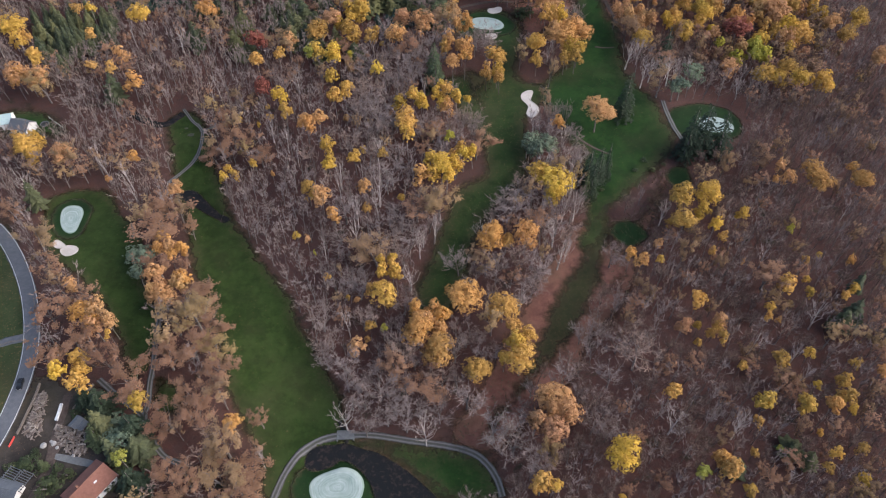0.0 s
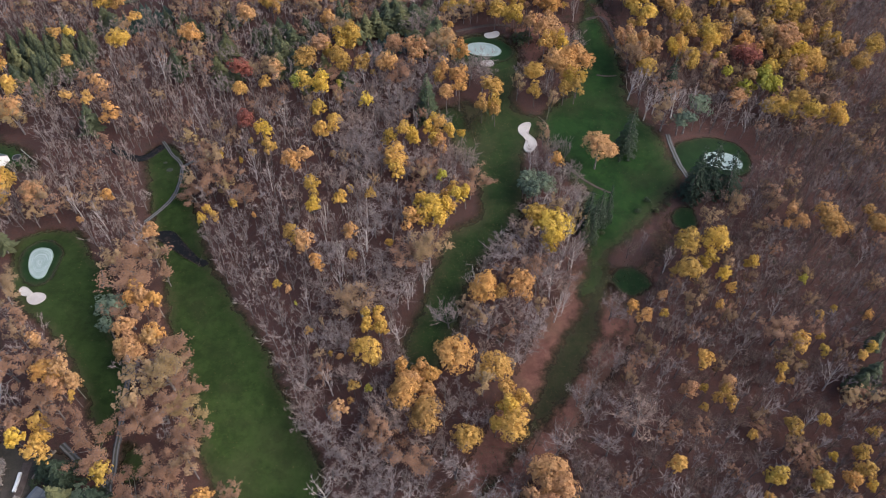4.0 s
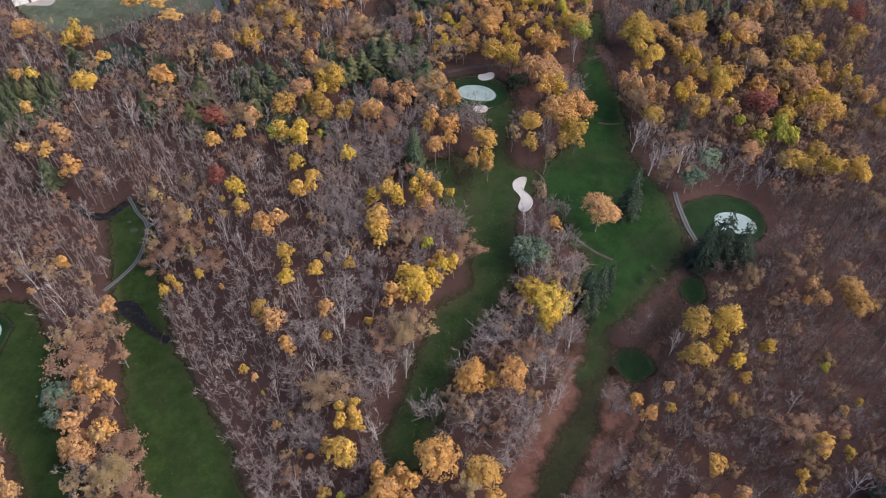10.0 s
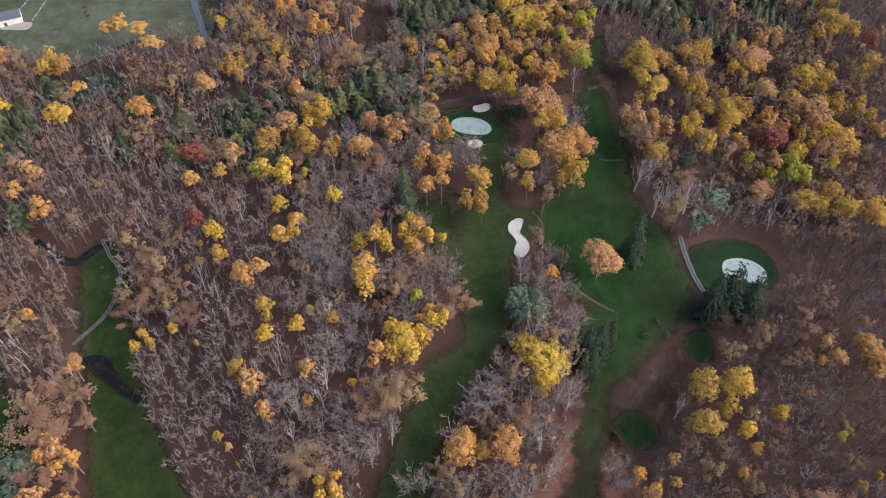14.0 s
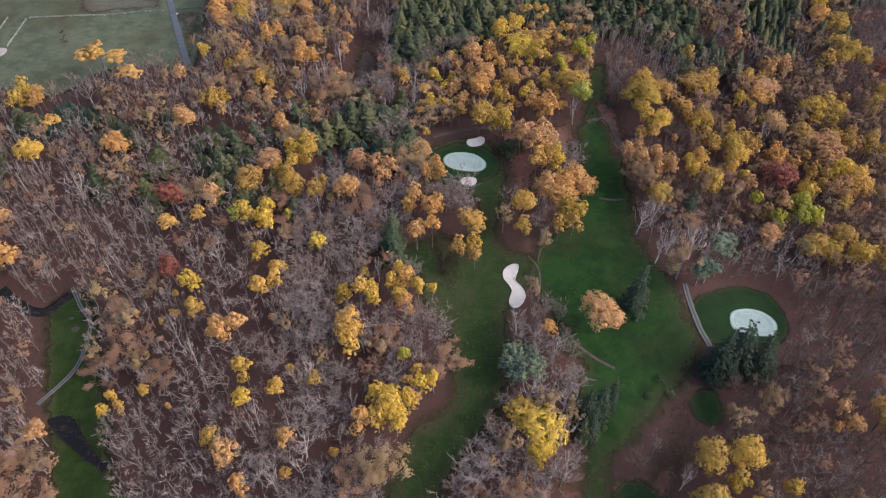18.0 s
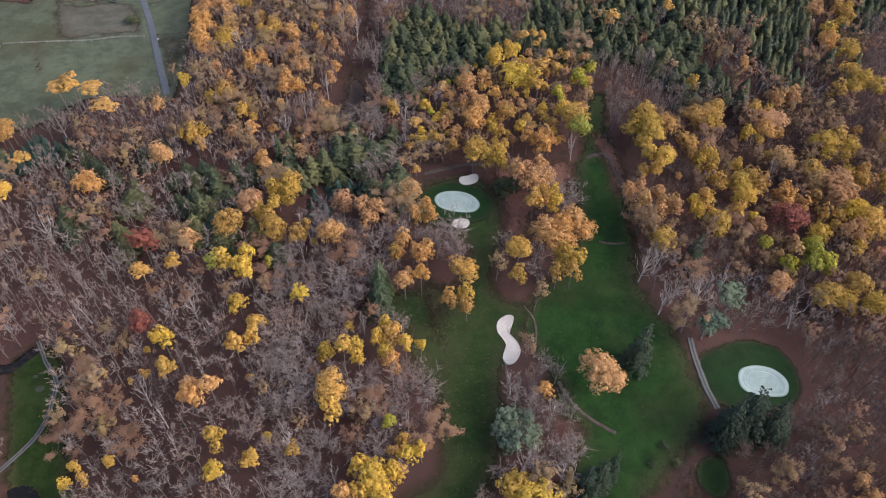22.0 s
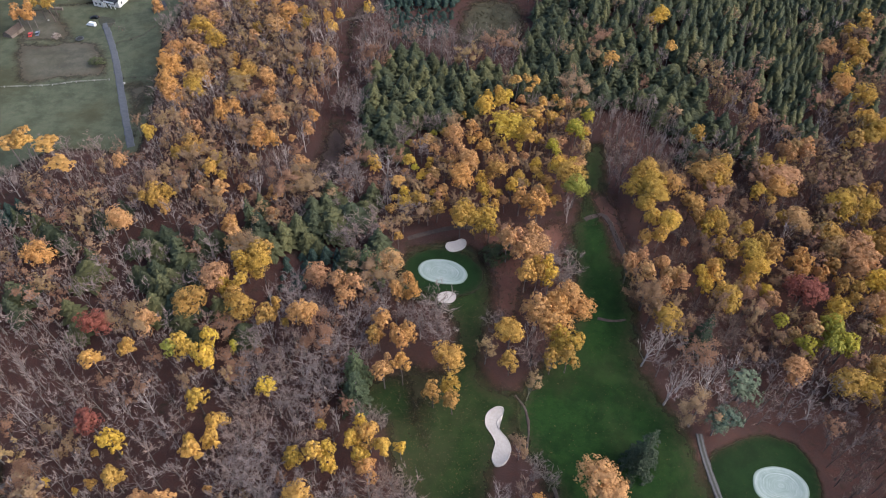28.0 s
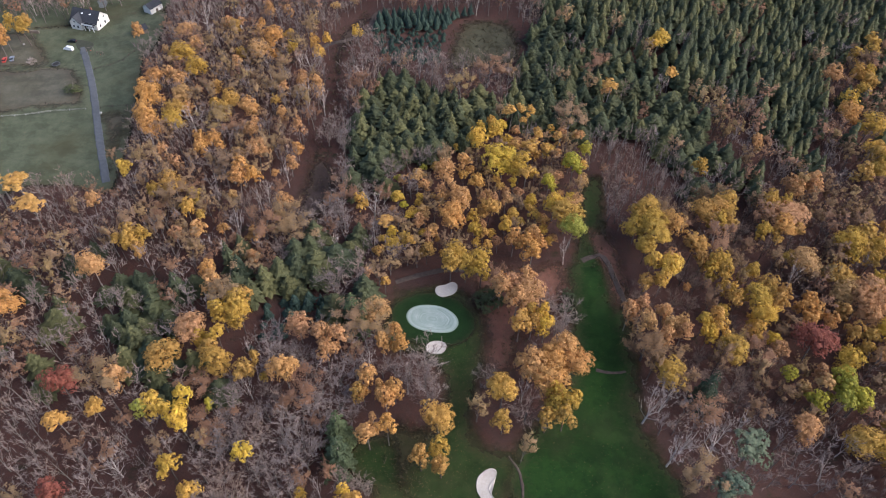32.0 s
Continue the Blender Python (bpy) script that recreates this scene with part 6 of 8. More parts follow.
stand("shrub", (-118.6, 89.0, 4.2, 3.4), (-114.8, 87.5, 3.7, 3.0), (-119.4, 86.1, 3.4, 2.8), (-129.1, 89.9, 4.2, 3.4), (-127.5, 93.9, 3.3, 2.6), (-123.6, 88.5, 3.7, 3.0), (-101.8, 84.2, 3.7, 3.0), (-99.5, 87.8, 3.7, 3.0), (-98.0, 90.7, 3.3, 2.6), (-98.1, 102.8, 3.9, 3.1), (-101.2, 106.7, 3.4, 2.7), (-95.5, 97.1, 3.8, 3.1), (-116.4, 106.1, 2.9, 2.3), (-109.2, 114.6, 3.2, 2.6), (-133.2, 84.7, 2.9, 2.4), (78.9, 226.0, 2.9, 2.3), (83.5, 232.3, 2.9, 2.4), (86.5, 227.1, 2.7, 2.1), (92.1, 231.0, 2.2, 1.8), (63.0, 214.2, 2.4, 1.9), (37.1, 336.5, 8.9, 7.2), (-133.1, 89.0, 3.7, 3.0))
stand("shrub", (-127.5, 90.7, 5.0, 4.0), (-120.0, 83.4, 3.7, 2.9), (-110.5, 105.2, 3.9, 3.1), (-104.3, 119.3, 2.5, 2.0), (-107.1, 117.2, 1.9, 1.5), (-95.8, 112.4, 2.1, 1.7), (-120.5, 107.8, 2.9, 2.3), (34.3, 338.2, 5.9, 4.8), (37.3, 337.8, 3.9, 3.2), (64.2, 341.2, 4.0, 3.2), (-151.0, 447.8, 7.7, 6.2), (62.8, 335.5, 3.9, 3.1))
stand("spruce", (-186.5, 297.6, 7.5, 18.7), (-166.8, 197.2, 7.5, 17.6), (139.7, 147.9, 4.7, 18.0), (144.0, 150.6, 5.2, 20.0), (-94.6, 95.7, 5.9, 17.9), (-107.6, 101.6, 6.7, 18.6), (-101.9, 93.1, 5.1, 20.1), (-55.7, 348.6, 6.4, 19.2), (-53.1, 356.2, 5.2, 17.8), (-33.4, 354.0, 6.4, 19.7), (-79.0, 314.0, 7.5, 18.9), (-6.7, 337.7, 7.5, 20.0), (-10.3, 399.5, 6.7, 18.2), (-70.9, 335.3, 5.9, 19.4), (-37.5, 345.4, 6.1, 19.7), (-80.0, 307.4, 7.0, 18.5), (-129.9, 339.4, 6.0, 16.1), (-123.7, 336.0, 5.2, 15.6), (-134.6, 343.4, 5.7, 15.9), (-130.4, 311.8, 7.9, 17.3), (-127.0, 303.4, 6.9, 16.7), (-85.8, 330.6, 6.4, 16.3))
stand("spruce", (-76.6, 327.7, 7.2, 16.9), (-84.9, 338.7, 6.5, 16.4), (-86.7, 318.7, 5.4, 15.7), (-70.8, 322.6, 5.4, 15.7), (-73.9, 313.2, 7.0, 16.7), (-70.4, 303.6, 6.9, 16.7), (-52.1, 344.8, 8.4, 17.6), (-42.2, 341.4, 8.4, 17.5), (-32.5, 347.7, 8.5, 17.6), (-24.7, 348.9, 9.4, 18.2), (-18.8, 351.9, 9.5, 18.2), (-27.9, 363.4, 7.8, 17.2), (-174.6, 343.7, 7.5, 17.0), (-171.0, 340.6, 6.6, 16.4), (-156.3, 265.0, 9.6, 18.3), (-51.6, 338.7, 6.6, 16.5), (-28.6, 356.4, 6.8, 16.6), (-24.7, 343.3, 5.0, 15.5), (-79.4, 332.9, 6.5, 16.4), (-78.7, 320.8, 6.3, 16.3), (-84.6, 322.9, 5.6, 15.9), (-72.2, 308.8, 7.7, 17.1))
stand("spruce", (-17.5, 403.2, 5.6, 15.9), (-11.7, 407.0, 6.1, 16.1), (-17.5, 392.8, 5.5, 15.8))
stand("darkfir", (77.5, 259.6, 10.0, 24.9), (56.4, 216.4, 7.9, 18.8), (61.5, 218.5, 7.0, 16.8), (65.2, 221.0, 4.7, 16.9), (57.7, 211.1, 6.0, 19.1), (107.8, 237.9, 13.4, 25.8), (115.9, 235.7, 10.5, 24.4), (100.8, 234.5, 9.1, 25.1), (103.0, 302.0, 8.1, 17.7))
stand("pine", (41.5, 228.5, 8.1, 13.5), (36.0, 227.0, 8.6, 14.5), (32.0, 230.5, 7.0, 13.0), (34.5, 235.0, 8.4, 15.0), (39.5, 235.5, 6.8, 13.0), (113.6, 284.8, 13.0, 18.2), (-100.3, 96.5, 8.4, 16.1), (104.9, 271.8, 9.3, 17.8), (101.6, 270.3, 7.2, 16.5), (-115.2, 169.0, 11.7, 17.7), (-114.2, 161.1, 7.4, 15.8))
stand("fir", (-9.1, 284.6, 9.7, 20.0), (-8.7, 277.3, 9.8, 19.5), (-9.2, 326.8, 9.7, 19.8), (-6.0, 323.4, 5.6, 20.1), (55.7, 210.6, 4.4, 15.2))
stand("larch", (-174.8, 297.2, 5.2, 18.5), (-164.5, 271.0, 5.2, 18.5), (-157.7, 271.2, 5.2, 18.5), (-149.0, 374.6, 8.0, 19.5), (-150.4, 380.0, 8.0, 19.5), (-154.8, 375.2, 8.0, 19.5), (-140.4, 376.1, 8.0, 19.5), (-131.9, 365.1, 8.0, 19.5), (-158.7, 276.2, 5.2, 18.5), (50.9, 428.6, 5.2, 18.5), (45.9, 426.7, 5.2, 18.5), (54.1, 428.9, 5.2, 18.5), (56.6, 414.0, 5.2, 18.5), (64.4, 413.3, 5.2, 18.5), (53.0, 406.4, 5.2, 18.5), (89.5, 446.1, 5.2, 18.5))
stand("tan", (-117.6, 340.1, 7.5, 17.0), (-188.0, 353.1, 9.2, 19.0), (-95.8, 361.4, 10.8, 19.0), (-99.7, 354.4, 7.7, 18.2), (-69.1, 372.9, 7.9, 18.4), (-48.8, 280.5, 4.9, 15.5), (-41.2, 239.3, 4.4, 15.2), (32.1, 293.3, 6.7, 16.5), (45.3, 280.8, 5.5, 18.4), (178.4, 391.3, 7.4, 18.0), (123.9, 312.3, 7.0, 16.7), (42.0, 260.7, 5.5, 17.2), (-118.9, 370.6, 7.0, 17.8), (-64.9, 408.4, 6.7, 16.5), (-51.0, 416.4, 6.8, 16.6), (-44.7, 423.4, 7.8, 17.2), (-88.9, 387.4, 8.8, 19.0), (-70.2, 350.4, 6.8, 16.6), (-96.1, 385.0, 7.3, 18.0), (-113.9, 397.4, 7.5, 17.0), (-52.1, 399.9, 7.5, 17.0), (-123.6, 213.8, 7.1, 16.8))
stand("tan", (-4.3, 193.1, 10.4, 19.0), (-40.1, 163.9, 3.1, 14.3), (-40.3, 152.3, 3.6, 14.6), (44.1, 216.0, 8.9, 19.0), (32.8, 203.1, 7.5, 18.2), (90.2, 197.6, 4.0, 14.9), (104.6, 193.2, 5.9, 16.0), (35.3, 171.9, 5.6, 15.8), (101.9, 215.1, 6.6, 17.5), (-152.6, 170.5, 10.6, 19.0), (-141.2, 154.9, 6.8, 17.6), (-87.3, 141.4, 10.3, 19.0), (-72.4, 112.2, 9.0, 19.0), (-68.2, 96.1, 12.5, 19.0), (-83.8, 100.6, 7.3, 16.9), (15.3, 143.2, 8.7, 19.0), (132.8, 141.0, 7.5, 17.0), (140.8, 140.5, 6.1, 16.2), (-187.2, 264.2, 13.1, 19.0), (-160.6, 218.1, 10.6, 19.0), (-65.0, 441.7, 7.3, 16.9), (-71.7, 450.2, 7.4, 18.1))
stand("tan", (-83.0, 440.4, 7.3, 18.0), (-56.8, 463.6, 7.6, 18.2), (-80.4, 458.6, 7.5, 18.2))
stand("red", (-95.6, 296.0, 10.2, 18.6), (-86.3, 263.9, 8.7, 17.7), (211.5, 397.1, 9.3, 18.1), (144.0, 322.7, 14.3, 19.0))

stand("darkfir", (-110.8, 109.8, 9.4, 13.0), (-97.5, 101.0, 8.1, 14.0), (-93.8, 84.5, 8.8, 12.0), (-117.5, 111.8, 5.5, 9.0))
stand("fir", (-109.9, 99.1, 7.4, 12.0), (-123.3, 89.8, 6.9, 9.0))
stand("pine", (-103.9, 102.6, 11.1, 11.0))
stand("shrub", (-100.2, 92.3, 7.0, 4.5), (-119.1, 83.1, 6.8, 4.5), (-91.9, 91.5, 4.5, 4.0))

# ---------------------------------------------------------------- the woods between
OPEN = [POND, POOL, [(29.0, 280.0), (41.0, 282.0), (44.0, 270.0), (45.0, 258.0), (40.0, 251.0), (32.0, 254.0)]]
OPEN.append([(-113.2, 210.3), (-108.2, 201.3), (-104.2, 192.3), (-100.9, 183.5), (-96.0, 169.6), (-90.2, 158.6), (-83.8, 148.1), (-78.9, 138.7), (-75.7, 129.9), (-71.7, 119.5), (-67.5, 111.8), (-62.5, 104.5), (-58.6, 99.0), (-56.1, 93.4), (-54.3, 84.0), (-39.5, 84.5), (-25.7, 85.0), (-27.1, 100.1), (-33.0, 103.4), (-35.4, 106.8), (-36.7, 116.0), (-39.4, 122.3), (-45.9, 130.6), (-49.9, 139.0), (-57.1, 147.5), (-60.6, 156.9), (-68.7, 167.0), (-78.0, 178.0), (-83.5, 186.6), (-89.9, 194.9), (-94.2, 203.7), (-99.4, 215.7), (-105.8, 228.4), (-110.8, 243.8), (-119.4, 257.5), (-125.5, 256.9), (-128.3, 252.8), (-122.6, 236.4), (-118.9, 224.5)])
OPEN.append([(-165.3, 203.0), (-155.4, 209.0), (-143.3, 208.0), (-134.4, 196.3), (-127.3, 190.5), (-122.1, 181.9), (-120.3, 170.7), (-111.8, 157.7), (-103.9, 147.1), (-101.9, 137.4), (-102.6, 126.6), (-101.6, 118.1), (-105.3, 120.1), (-114.8, 137.1), (-124.1, 150.2), (-132.8, 158.0), (-142.0, 166.4), (-148.9, 170.6), (-156.3, 176.7), (-162.8, 191.8)])
OPEN.append([(-10.6, 165.3), (-6.5, 175.1), (-3.8, 185.6), (0.2, 198.0), (3.9, 210.5), (14.0, 217.8), (15.3, 226.7), (14.4, 238.1), (11.4, 247.9), (4.2, 258.1), (2.6, 270.3), (-4.2, 274.6), (-7.7, 281.5), (-0.1, 286.7), (16.2, 287.7), (22.5, 296.5), (21.5, 308.9), (13.1, 316.4), (2.5, 319.1), (0.6, 328.7), (4.4, 338.8), (14.5, 342.8), (26.1, 341.3), (33.9, 326.9), (33.0, 312.4), (30.0, 297.1), (30.8, 287.5), (36.5, 284.1), (43.4, 281.9), (47.1, 276.0), (41.9, 268.8), (34.4, 261.7), (32.3, 250.9), (33.6, 238.9), (31.7, 227.7), (29.6, 217.2), (24.7, 210.9), (16.4, 197.8), (10.5, 188.4), (7.8, 177.6), (5.3, 165.5), (1.1, 154.2), (-11.1, 146.9)])
OPEN.append([(49.2, 289.3), (54.7, 293.4), (63.0, 305.7), (66.1, 326.1), (67.5, 349.8), (71.5, 363.4), (75.8, 392.1), (81.2, 401.3), (78.2, 367.4), (80.7, 350.0), (82.7, 335.7), (82.6, 314.8), (81.9, 293.4), (86.2, 282.9), (92.1, 271.2), (94.1, 259.0), (97.2, 247.2), (99.6, 238.1), (97.4, 231.4), (92.3, 222.4), (92.6, 227.7), (84.5, 218.9), (76.8, 209.6), (67.1, 202.4), (62.4, 187.3), (54.9, 169.1), (48.5, 155.1), (43.7, 142.5), (39.6, 132.2), (28.6, 131.8), (29.0, 147.4), (31.0, 154.7), (37.9, 166.5), (46.4, 179.6), (53.5, 192.8), (57.9, 206.4), (56.1, 223.4), (60.0, 237.5), (55.4, 241.3), (51.4, 247.1), (54.0, 249.7), (47.3, 262.3), (43.0, 272.3), (45.4, 282.0)])
OPEN.append([(-97.7, 124.7), (-89.1, 121.1), (-84.7, 111.4), (-90.2, 107.7), (-95.8, 106.9), (-99.7, 116.1), (-100.3, 123.5)])
OPEN.append([(-27.4, 103.2), (-12.7, 102.6), (0.2, 101.5), (9.3, 99.2), (14.2, 94.9), (16.1, 85.5), (0.5, 85.7), (-5.8, 91.5), (-14.2, 97.8), (-22.7, 101.8)])
OPEN.append([(96.9, 261.2), (103.7, 267.1), (118.6, 273.5), (130.7, 270.2), (133.8, 256.0), (126.9, 246.0), (114.5, 244.1), (103.0, 245.0), (97.5, 251.1)])
OPEN.append([(64.0, 192.1), (66.4, 196.5), (72.6, 198.0), (77.6, 193.7), (78.9, 189.5), (76.0, 186.6), (70.2, 184.3), (65.8, 187.9)])
OPEN.append([(90.6, 223.5), (92.4, 228.7), (96.3, 231.4), (101.1, 230.9), (103.7, 226.4), (103.1, 219.6), (100.3, 215.6), (96.2, 215.5), (92.5, 218.0)])
OPEN.append([(-224.6, 496.7), (-199.2, 503.9), (-169.9, 510.9), (-150.1, 522.5), (-133.2, 511.6), (-128.6, 484.7), (-124.0, 464.7), (-116.8, 434.3), (-112.5, 405.2), (-113.0, 384.7), (-130.4, 386.6), (-145.8, 385.8), (-170.4, 385.9)])
OPEN.append([(-155.7, 539.8), (-133.0, 525.7), (-125.9, 511.7), (-124.9, 484.7), (-128.8, 479.5), (-141.5, 500.8)])
OPEN.append([(-236.2, 405.8), (-186.5, 406.0), (-160.2, 399.9), (-157.0, 379.2), (-169.6, 363.5), (-189.7, 364.0), (-211.7, 376.3)])
OPEN.append([(-256.9, 461.1), (-202.5, 463.2), (-186.8, 422.5), (-174.5, 389.1), (-185.4, 382.3), (-218.5, 385.3)])
OPEN.append([(90.3, 228.6), (84.6, 215.3), (77.3, 202.4), (64.6, 196.7), (62.0, 188.0), (64.8, 181.4), (65.2, 173.4), (57.9, 165.6), (53.9, 159.7), (64.1, 160.1), (69.4, 169.0), (71.1, 180.0), (78.0, 186.9), (85.8, 199.1), (91.5, 213.9), (93.0, 225.9)])
OPEN.append([(-141.2, 95.9), (-139.3, 113.4), (-137.0, 121.9), (-124.9, 118.6), (-119.0, 120.2), (-111.0, 115.5), (-106.7, 99.6), (-101.9, 90.4), (-97.8, 80.0), (-135.5, 78.5)])
OPEN.append([(-172.3, 144.2), (-182.2, 194.4), (-172.7, 188.4), (-160.9, 170.9), (-149.2, 155.0), (-140.3, 135.2), (-137.0, 121.9), (-136.3, 105.6), (-138.7, 94.2), (-142.7, 79.9)])
OPEN.append([(-36.1, 419.5), (-28.7, 438.3), (-31.3, 479.3), (-25.9, 505.6), (-21.3, 517.0), (-25.4, 528.4), (-37.4, 505.1), (-38.1, 479.1), (-33.7, 446.8), (-38.4, 402.7), (-39.1, 378.1), (-29.4, 372.4), (-24.3, 384.3), (-24.3, 402.4)])
OPEN.append([(20.0, 507.9), (28.6, 522.5), (49.3, 520.4), (55.8, 503.9), (53.4, 481.1), (36.9, 477.8), (18.0, 473.8)])
OPEN.append([(77.9, 374.5), (84.7, 368.8), (87.0, 355.0), (87.0, 338.5), (78.5, 333.7), (76.3, 351.9), (73.1, 359.8), (72.5, 374.3)])
OPEN.append([(29.4, 348.7), (37.7, 354.5), (50.1, 354.8), (64.6, 357.1), (62.8, 333.1), (55.2, 336.3), (48.7, 323.4), (42.4, 306.3), (33.3, 313.8), (33.4, 327.0)])
OPEN.append([(33.4, 137.6), (24.6, 120.0), (16.6, 106.0), (11.1, 100.6), (2.0, 102.8), (7.5, 112.4), (15.2, 122.3), (19.3, 130.9), (27.4, 137.5)])
OPEN.append([(80.4, 206.0), (90.1, 223.9), (91.7, 217.1), (86.0, 206.1), (79.8, 196.0), (77.4, 192.0), (74.6, 197.8)])
OPEN.append([(2.6, 293.4), (21.2, 288.7), (15.6, 276.4), (14.3, 261.8), (8.0, 270.0)])
OPEN.append([(-49.2, 85.5), (-48.6, 91.5), (-43.1, 98.0), (-32.1, 101.7), (-24.1, 99.6), (-19.4, 94.2), (-18.3, 86.5), (-21.4, 79.2), (-34.5, 75.2), (-45.3, 78.5)])
OPEN.append([(-142.7, 79.9), (-129.3, 96.5), (-98.3, 81.7), (-95.7, 73.5), (-139.0, 71.7)])
OPEN.append([(-219.4, 404.0), (-221.1, 425.0), (-206.6, 425.0), (-205.4, 398.9), (-214.6, 399.8)])
OPEN.append([(-211.8, 258.4), (-186.1, 260.0), (-169.6, 244.1), (-171.6, 239.6), (-190.7, 238.2), (-203.8, 239.6)])
LEAFY_GROUND = []
LEAFY_GROUND.append([(-36.1, 419.5), (-28.7, 438.3), (-31.3, 479.3), (-25.9, 505.6), (-21.3, 517.0), (-25.4, 528.4), (-37.4, 505.1), (-38.1, 479.1), (-33.7, 446.8), (-38.4, 402.7), (-39.1, 378.1), (-29.4, 372.4), (-24.3, 384.3), (-24.3, 402.4)])
LEAFY_GROUND.append([(20.0, 507.9), (28.6, 522.5), (49.3, 520.4), (55.8, 503.9), (53.4, 481.1), (36.9, 477.8), (18.0, 473.8)])
LEAFY_GROUND.append([(77.9, 374.5), (84.7, 368.8), (87.0, 355.0), (87.0, 338.5), (78.5, 333.7), (76.3, 351.9), (73.1, 359.8), (72.5, 374.3)])
LEAFY_GROUND.append([(29.4, 348.7), (37.7, 354.5), (50.1, 354.8), (64.6, 357.1), (62.8, 333.1), (55.2, 336.3), (48.7, 323.4), (42.4, 306.3), (33.3, 313.8), (33.4, 327.0)])
LEAFY_GROUND.append([(33.4, 137.6), (24.6, 120.0), (16.6, 106.0), (11.1, 100.6), (2.0, 102.8), (7.5, 112.4), (15.2, 122.3), (19.3, 130.9), (27.4, 137.5)])
LEAFY_GROUND.append([(80.4, 206.0), (90.1, 223.9), (91.7, 217.1), (86.0, 206.1), (79.8, 196.0), (77.4, 192.0), (74.6, 197.8)])
LEAFY_GROUND.append([(2.6, 293.4), (21.2, 288.7), (15.6, 276.4), (14.3, 261.8), (8.0, 270.0)])
LEAFY_GROUND.append([(90.3, 228.6), (84.6, 215.3), (77.3, 202.4), (64.6, 196.7), (62.0, 188.0), (64.8, 181.4), (65.2, 173.4), (57.9, 165.6), (53.9, 159.7), (64.1, 160.1), (69.4, 169.0), (71.1, 180.0), (78.0, 186.9), (85.8, 199.1), (91.5, 213.9), (93.0, 225.9)])
WAYS = []
WAYS.append(([(-53.1, 80.8), (-52.0, 86.6), (-50.4, 92.2), (-47.3, 98.4), (-42.2, 103.2), (-36.9, 105.1), (-32.5, 105.6), (-24.0, 105.8), (-12.8, 104.6), (0.2, 102.9), (8.4, 100.4), (13.2, 96.4), (16.3, 91.2), (17.8, 85.8)], 2.4))
WAYS.append(([(-105.1, 151.1), (-103.6, 143.3), (-101.2, 128.7), (-100.3, 120.3), (-98.7, 113.0), (-98.6, 108.3), (-95.9, 103.5), (-92.0, 98.3), (-87.4, 94.4), (-80.9, 92.4)], 2.0))
WAYS.append(([(-117.4, 121.0), (-112.6, 117.5), (-107.1, 113.7), (-102.1, 110.8), (-98.2, 107.5)], 2.2))
WAYS.append(([(-120.6, 216.8), (-117.8, 221.1), (-115.1, 225.0), (-112.3, 229.8), (-111.2, 234.8), (-111.3, 240.7), (-112.1, 245.8), (-110.4, 247.8), (-108.4, 250.0)], 1.6))
WAYS.append(([(-112.1, 245.8), (-114.7, 249.7), (-118.9, 253.7), (-121.8, 257.8), (-125.0, 261.9)], 1.6))
WAYS.append(([(98.0, 270.6), (98.0, 265.1), (98.7, 258.9), (99.8, 252.7), (101.1, 247.8), (102.1, 244.6)], 2.2))
WAYS.append(([(-187.5, 191.1), (-180.6, 186.7), (-173.1, 179.9), (-165.3, 170.8), (-157.5, 160.0), (-150.9, 148.4), (-145.9, 137.4), (-142.9, 128.2), (-141.5, 120.0), (-141.1, 112.3), (-141.2, 104.4), (-141.9, 96.8), (-143.2, 88.5)], 5.6))
WAYS.append(([(-186.2, 193.1), (-179.1, 188.6), (-171.4, 181.6), (-163.3, 172.3), (-155.5, 161.3), (-148.7, 149.6), (-143.6, 138.3), (-140.5, 128.8), (-139.1, 120.3), (-138.6, 112.4), (-138.7, 104.3), (-139.5, 96.5), (-140.8, 88.2)], 0.22))
WAYS.append(([(-188.9, 189.0), (-182.1, 184.7), (-174.9, 178.2), (-167.2, 169.3), (-159.6, 158.7), (-153.1, 147.3), (-148.2, 136.5), (-145.3, 127.6), (-143.9, 119.7), (-143.5, 112.3), (-143.6, 104.6), (-144.3, 97.1), (-145.6, 88.9)], 0.22))
WAYS.append(([(-161.9, 130.5), (-155.0, 132.7), (-151.7, 134.2), (-147.5, 135.5)], 3.6))
WAYS.append(([(-162.8, 488.3), (-157.0, 477.7), (-148.5, 461.9), (-141.1, 446.3), (-135.8, 434.2), (-127.4, 415.1), (-119.8, 398.2), (-118.0, 394.0)], 3.2))
WAYS.append(([(-115.9, 103.0), (-122.5, 96.9), (-122.4, 87.7), (-123.4, 77.3)], 3.4))
WAYS.append(([(-125.2, 114.4), (-124.5, 106.4), (-124.0, 98.7), (-123.5, 95.0)], 2.6))
WAYS.append(([(-13.7, 532.0), (-20.6, 525.7), (-23.3, 508.5), (-31.0, 500.0), (-41.6, 494.3), (-45.7, 483.9)], 2.5))
WAYS.append(([(70.7, 356.5), (77.2, 359.3), (79.9, 355.9), (81.9, 347.3), (84.1, 339.5), (84.4, 333.9)], 2.0))
WAYS.append(([(3.1, 345.4), (11.1, 348.6), (21.2, 351.5), (31.4, 351.4)], 2.0))
WAYS.append(([(52.0, 252.6), (53.9, 248.1), (57.1, 243.5), (62.2, 239.5), (68.9, 235.6)], 1.1))
WAYS.append(([(41.8, 282.6), (45.1, 277.1), (45.6, 270.0), (44.4, 261.0)], 0.7))
WAYS.append(([(80.8, 311.8), (76.4, 311.1), (71.2, 312.1)], 1.0))
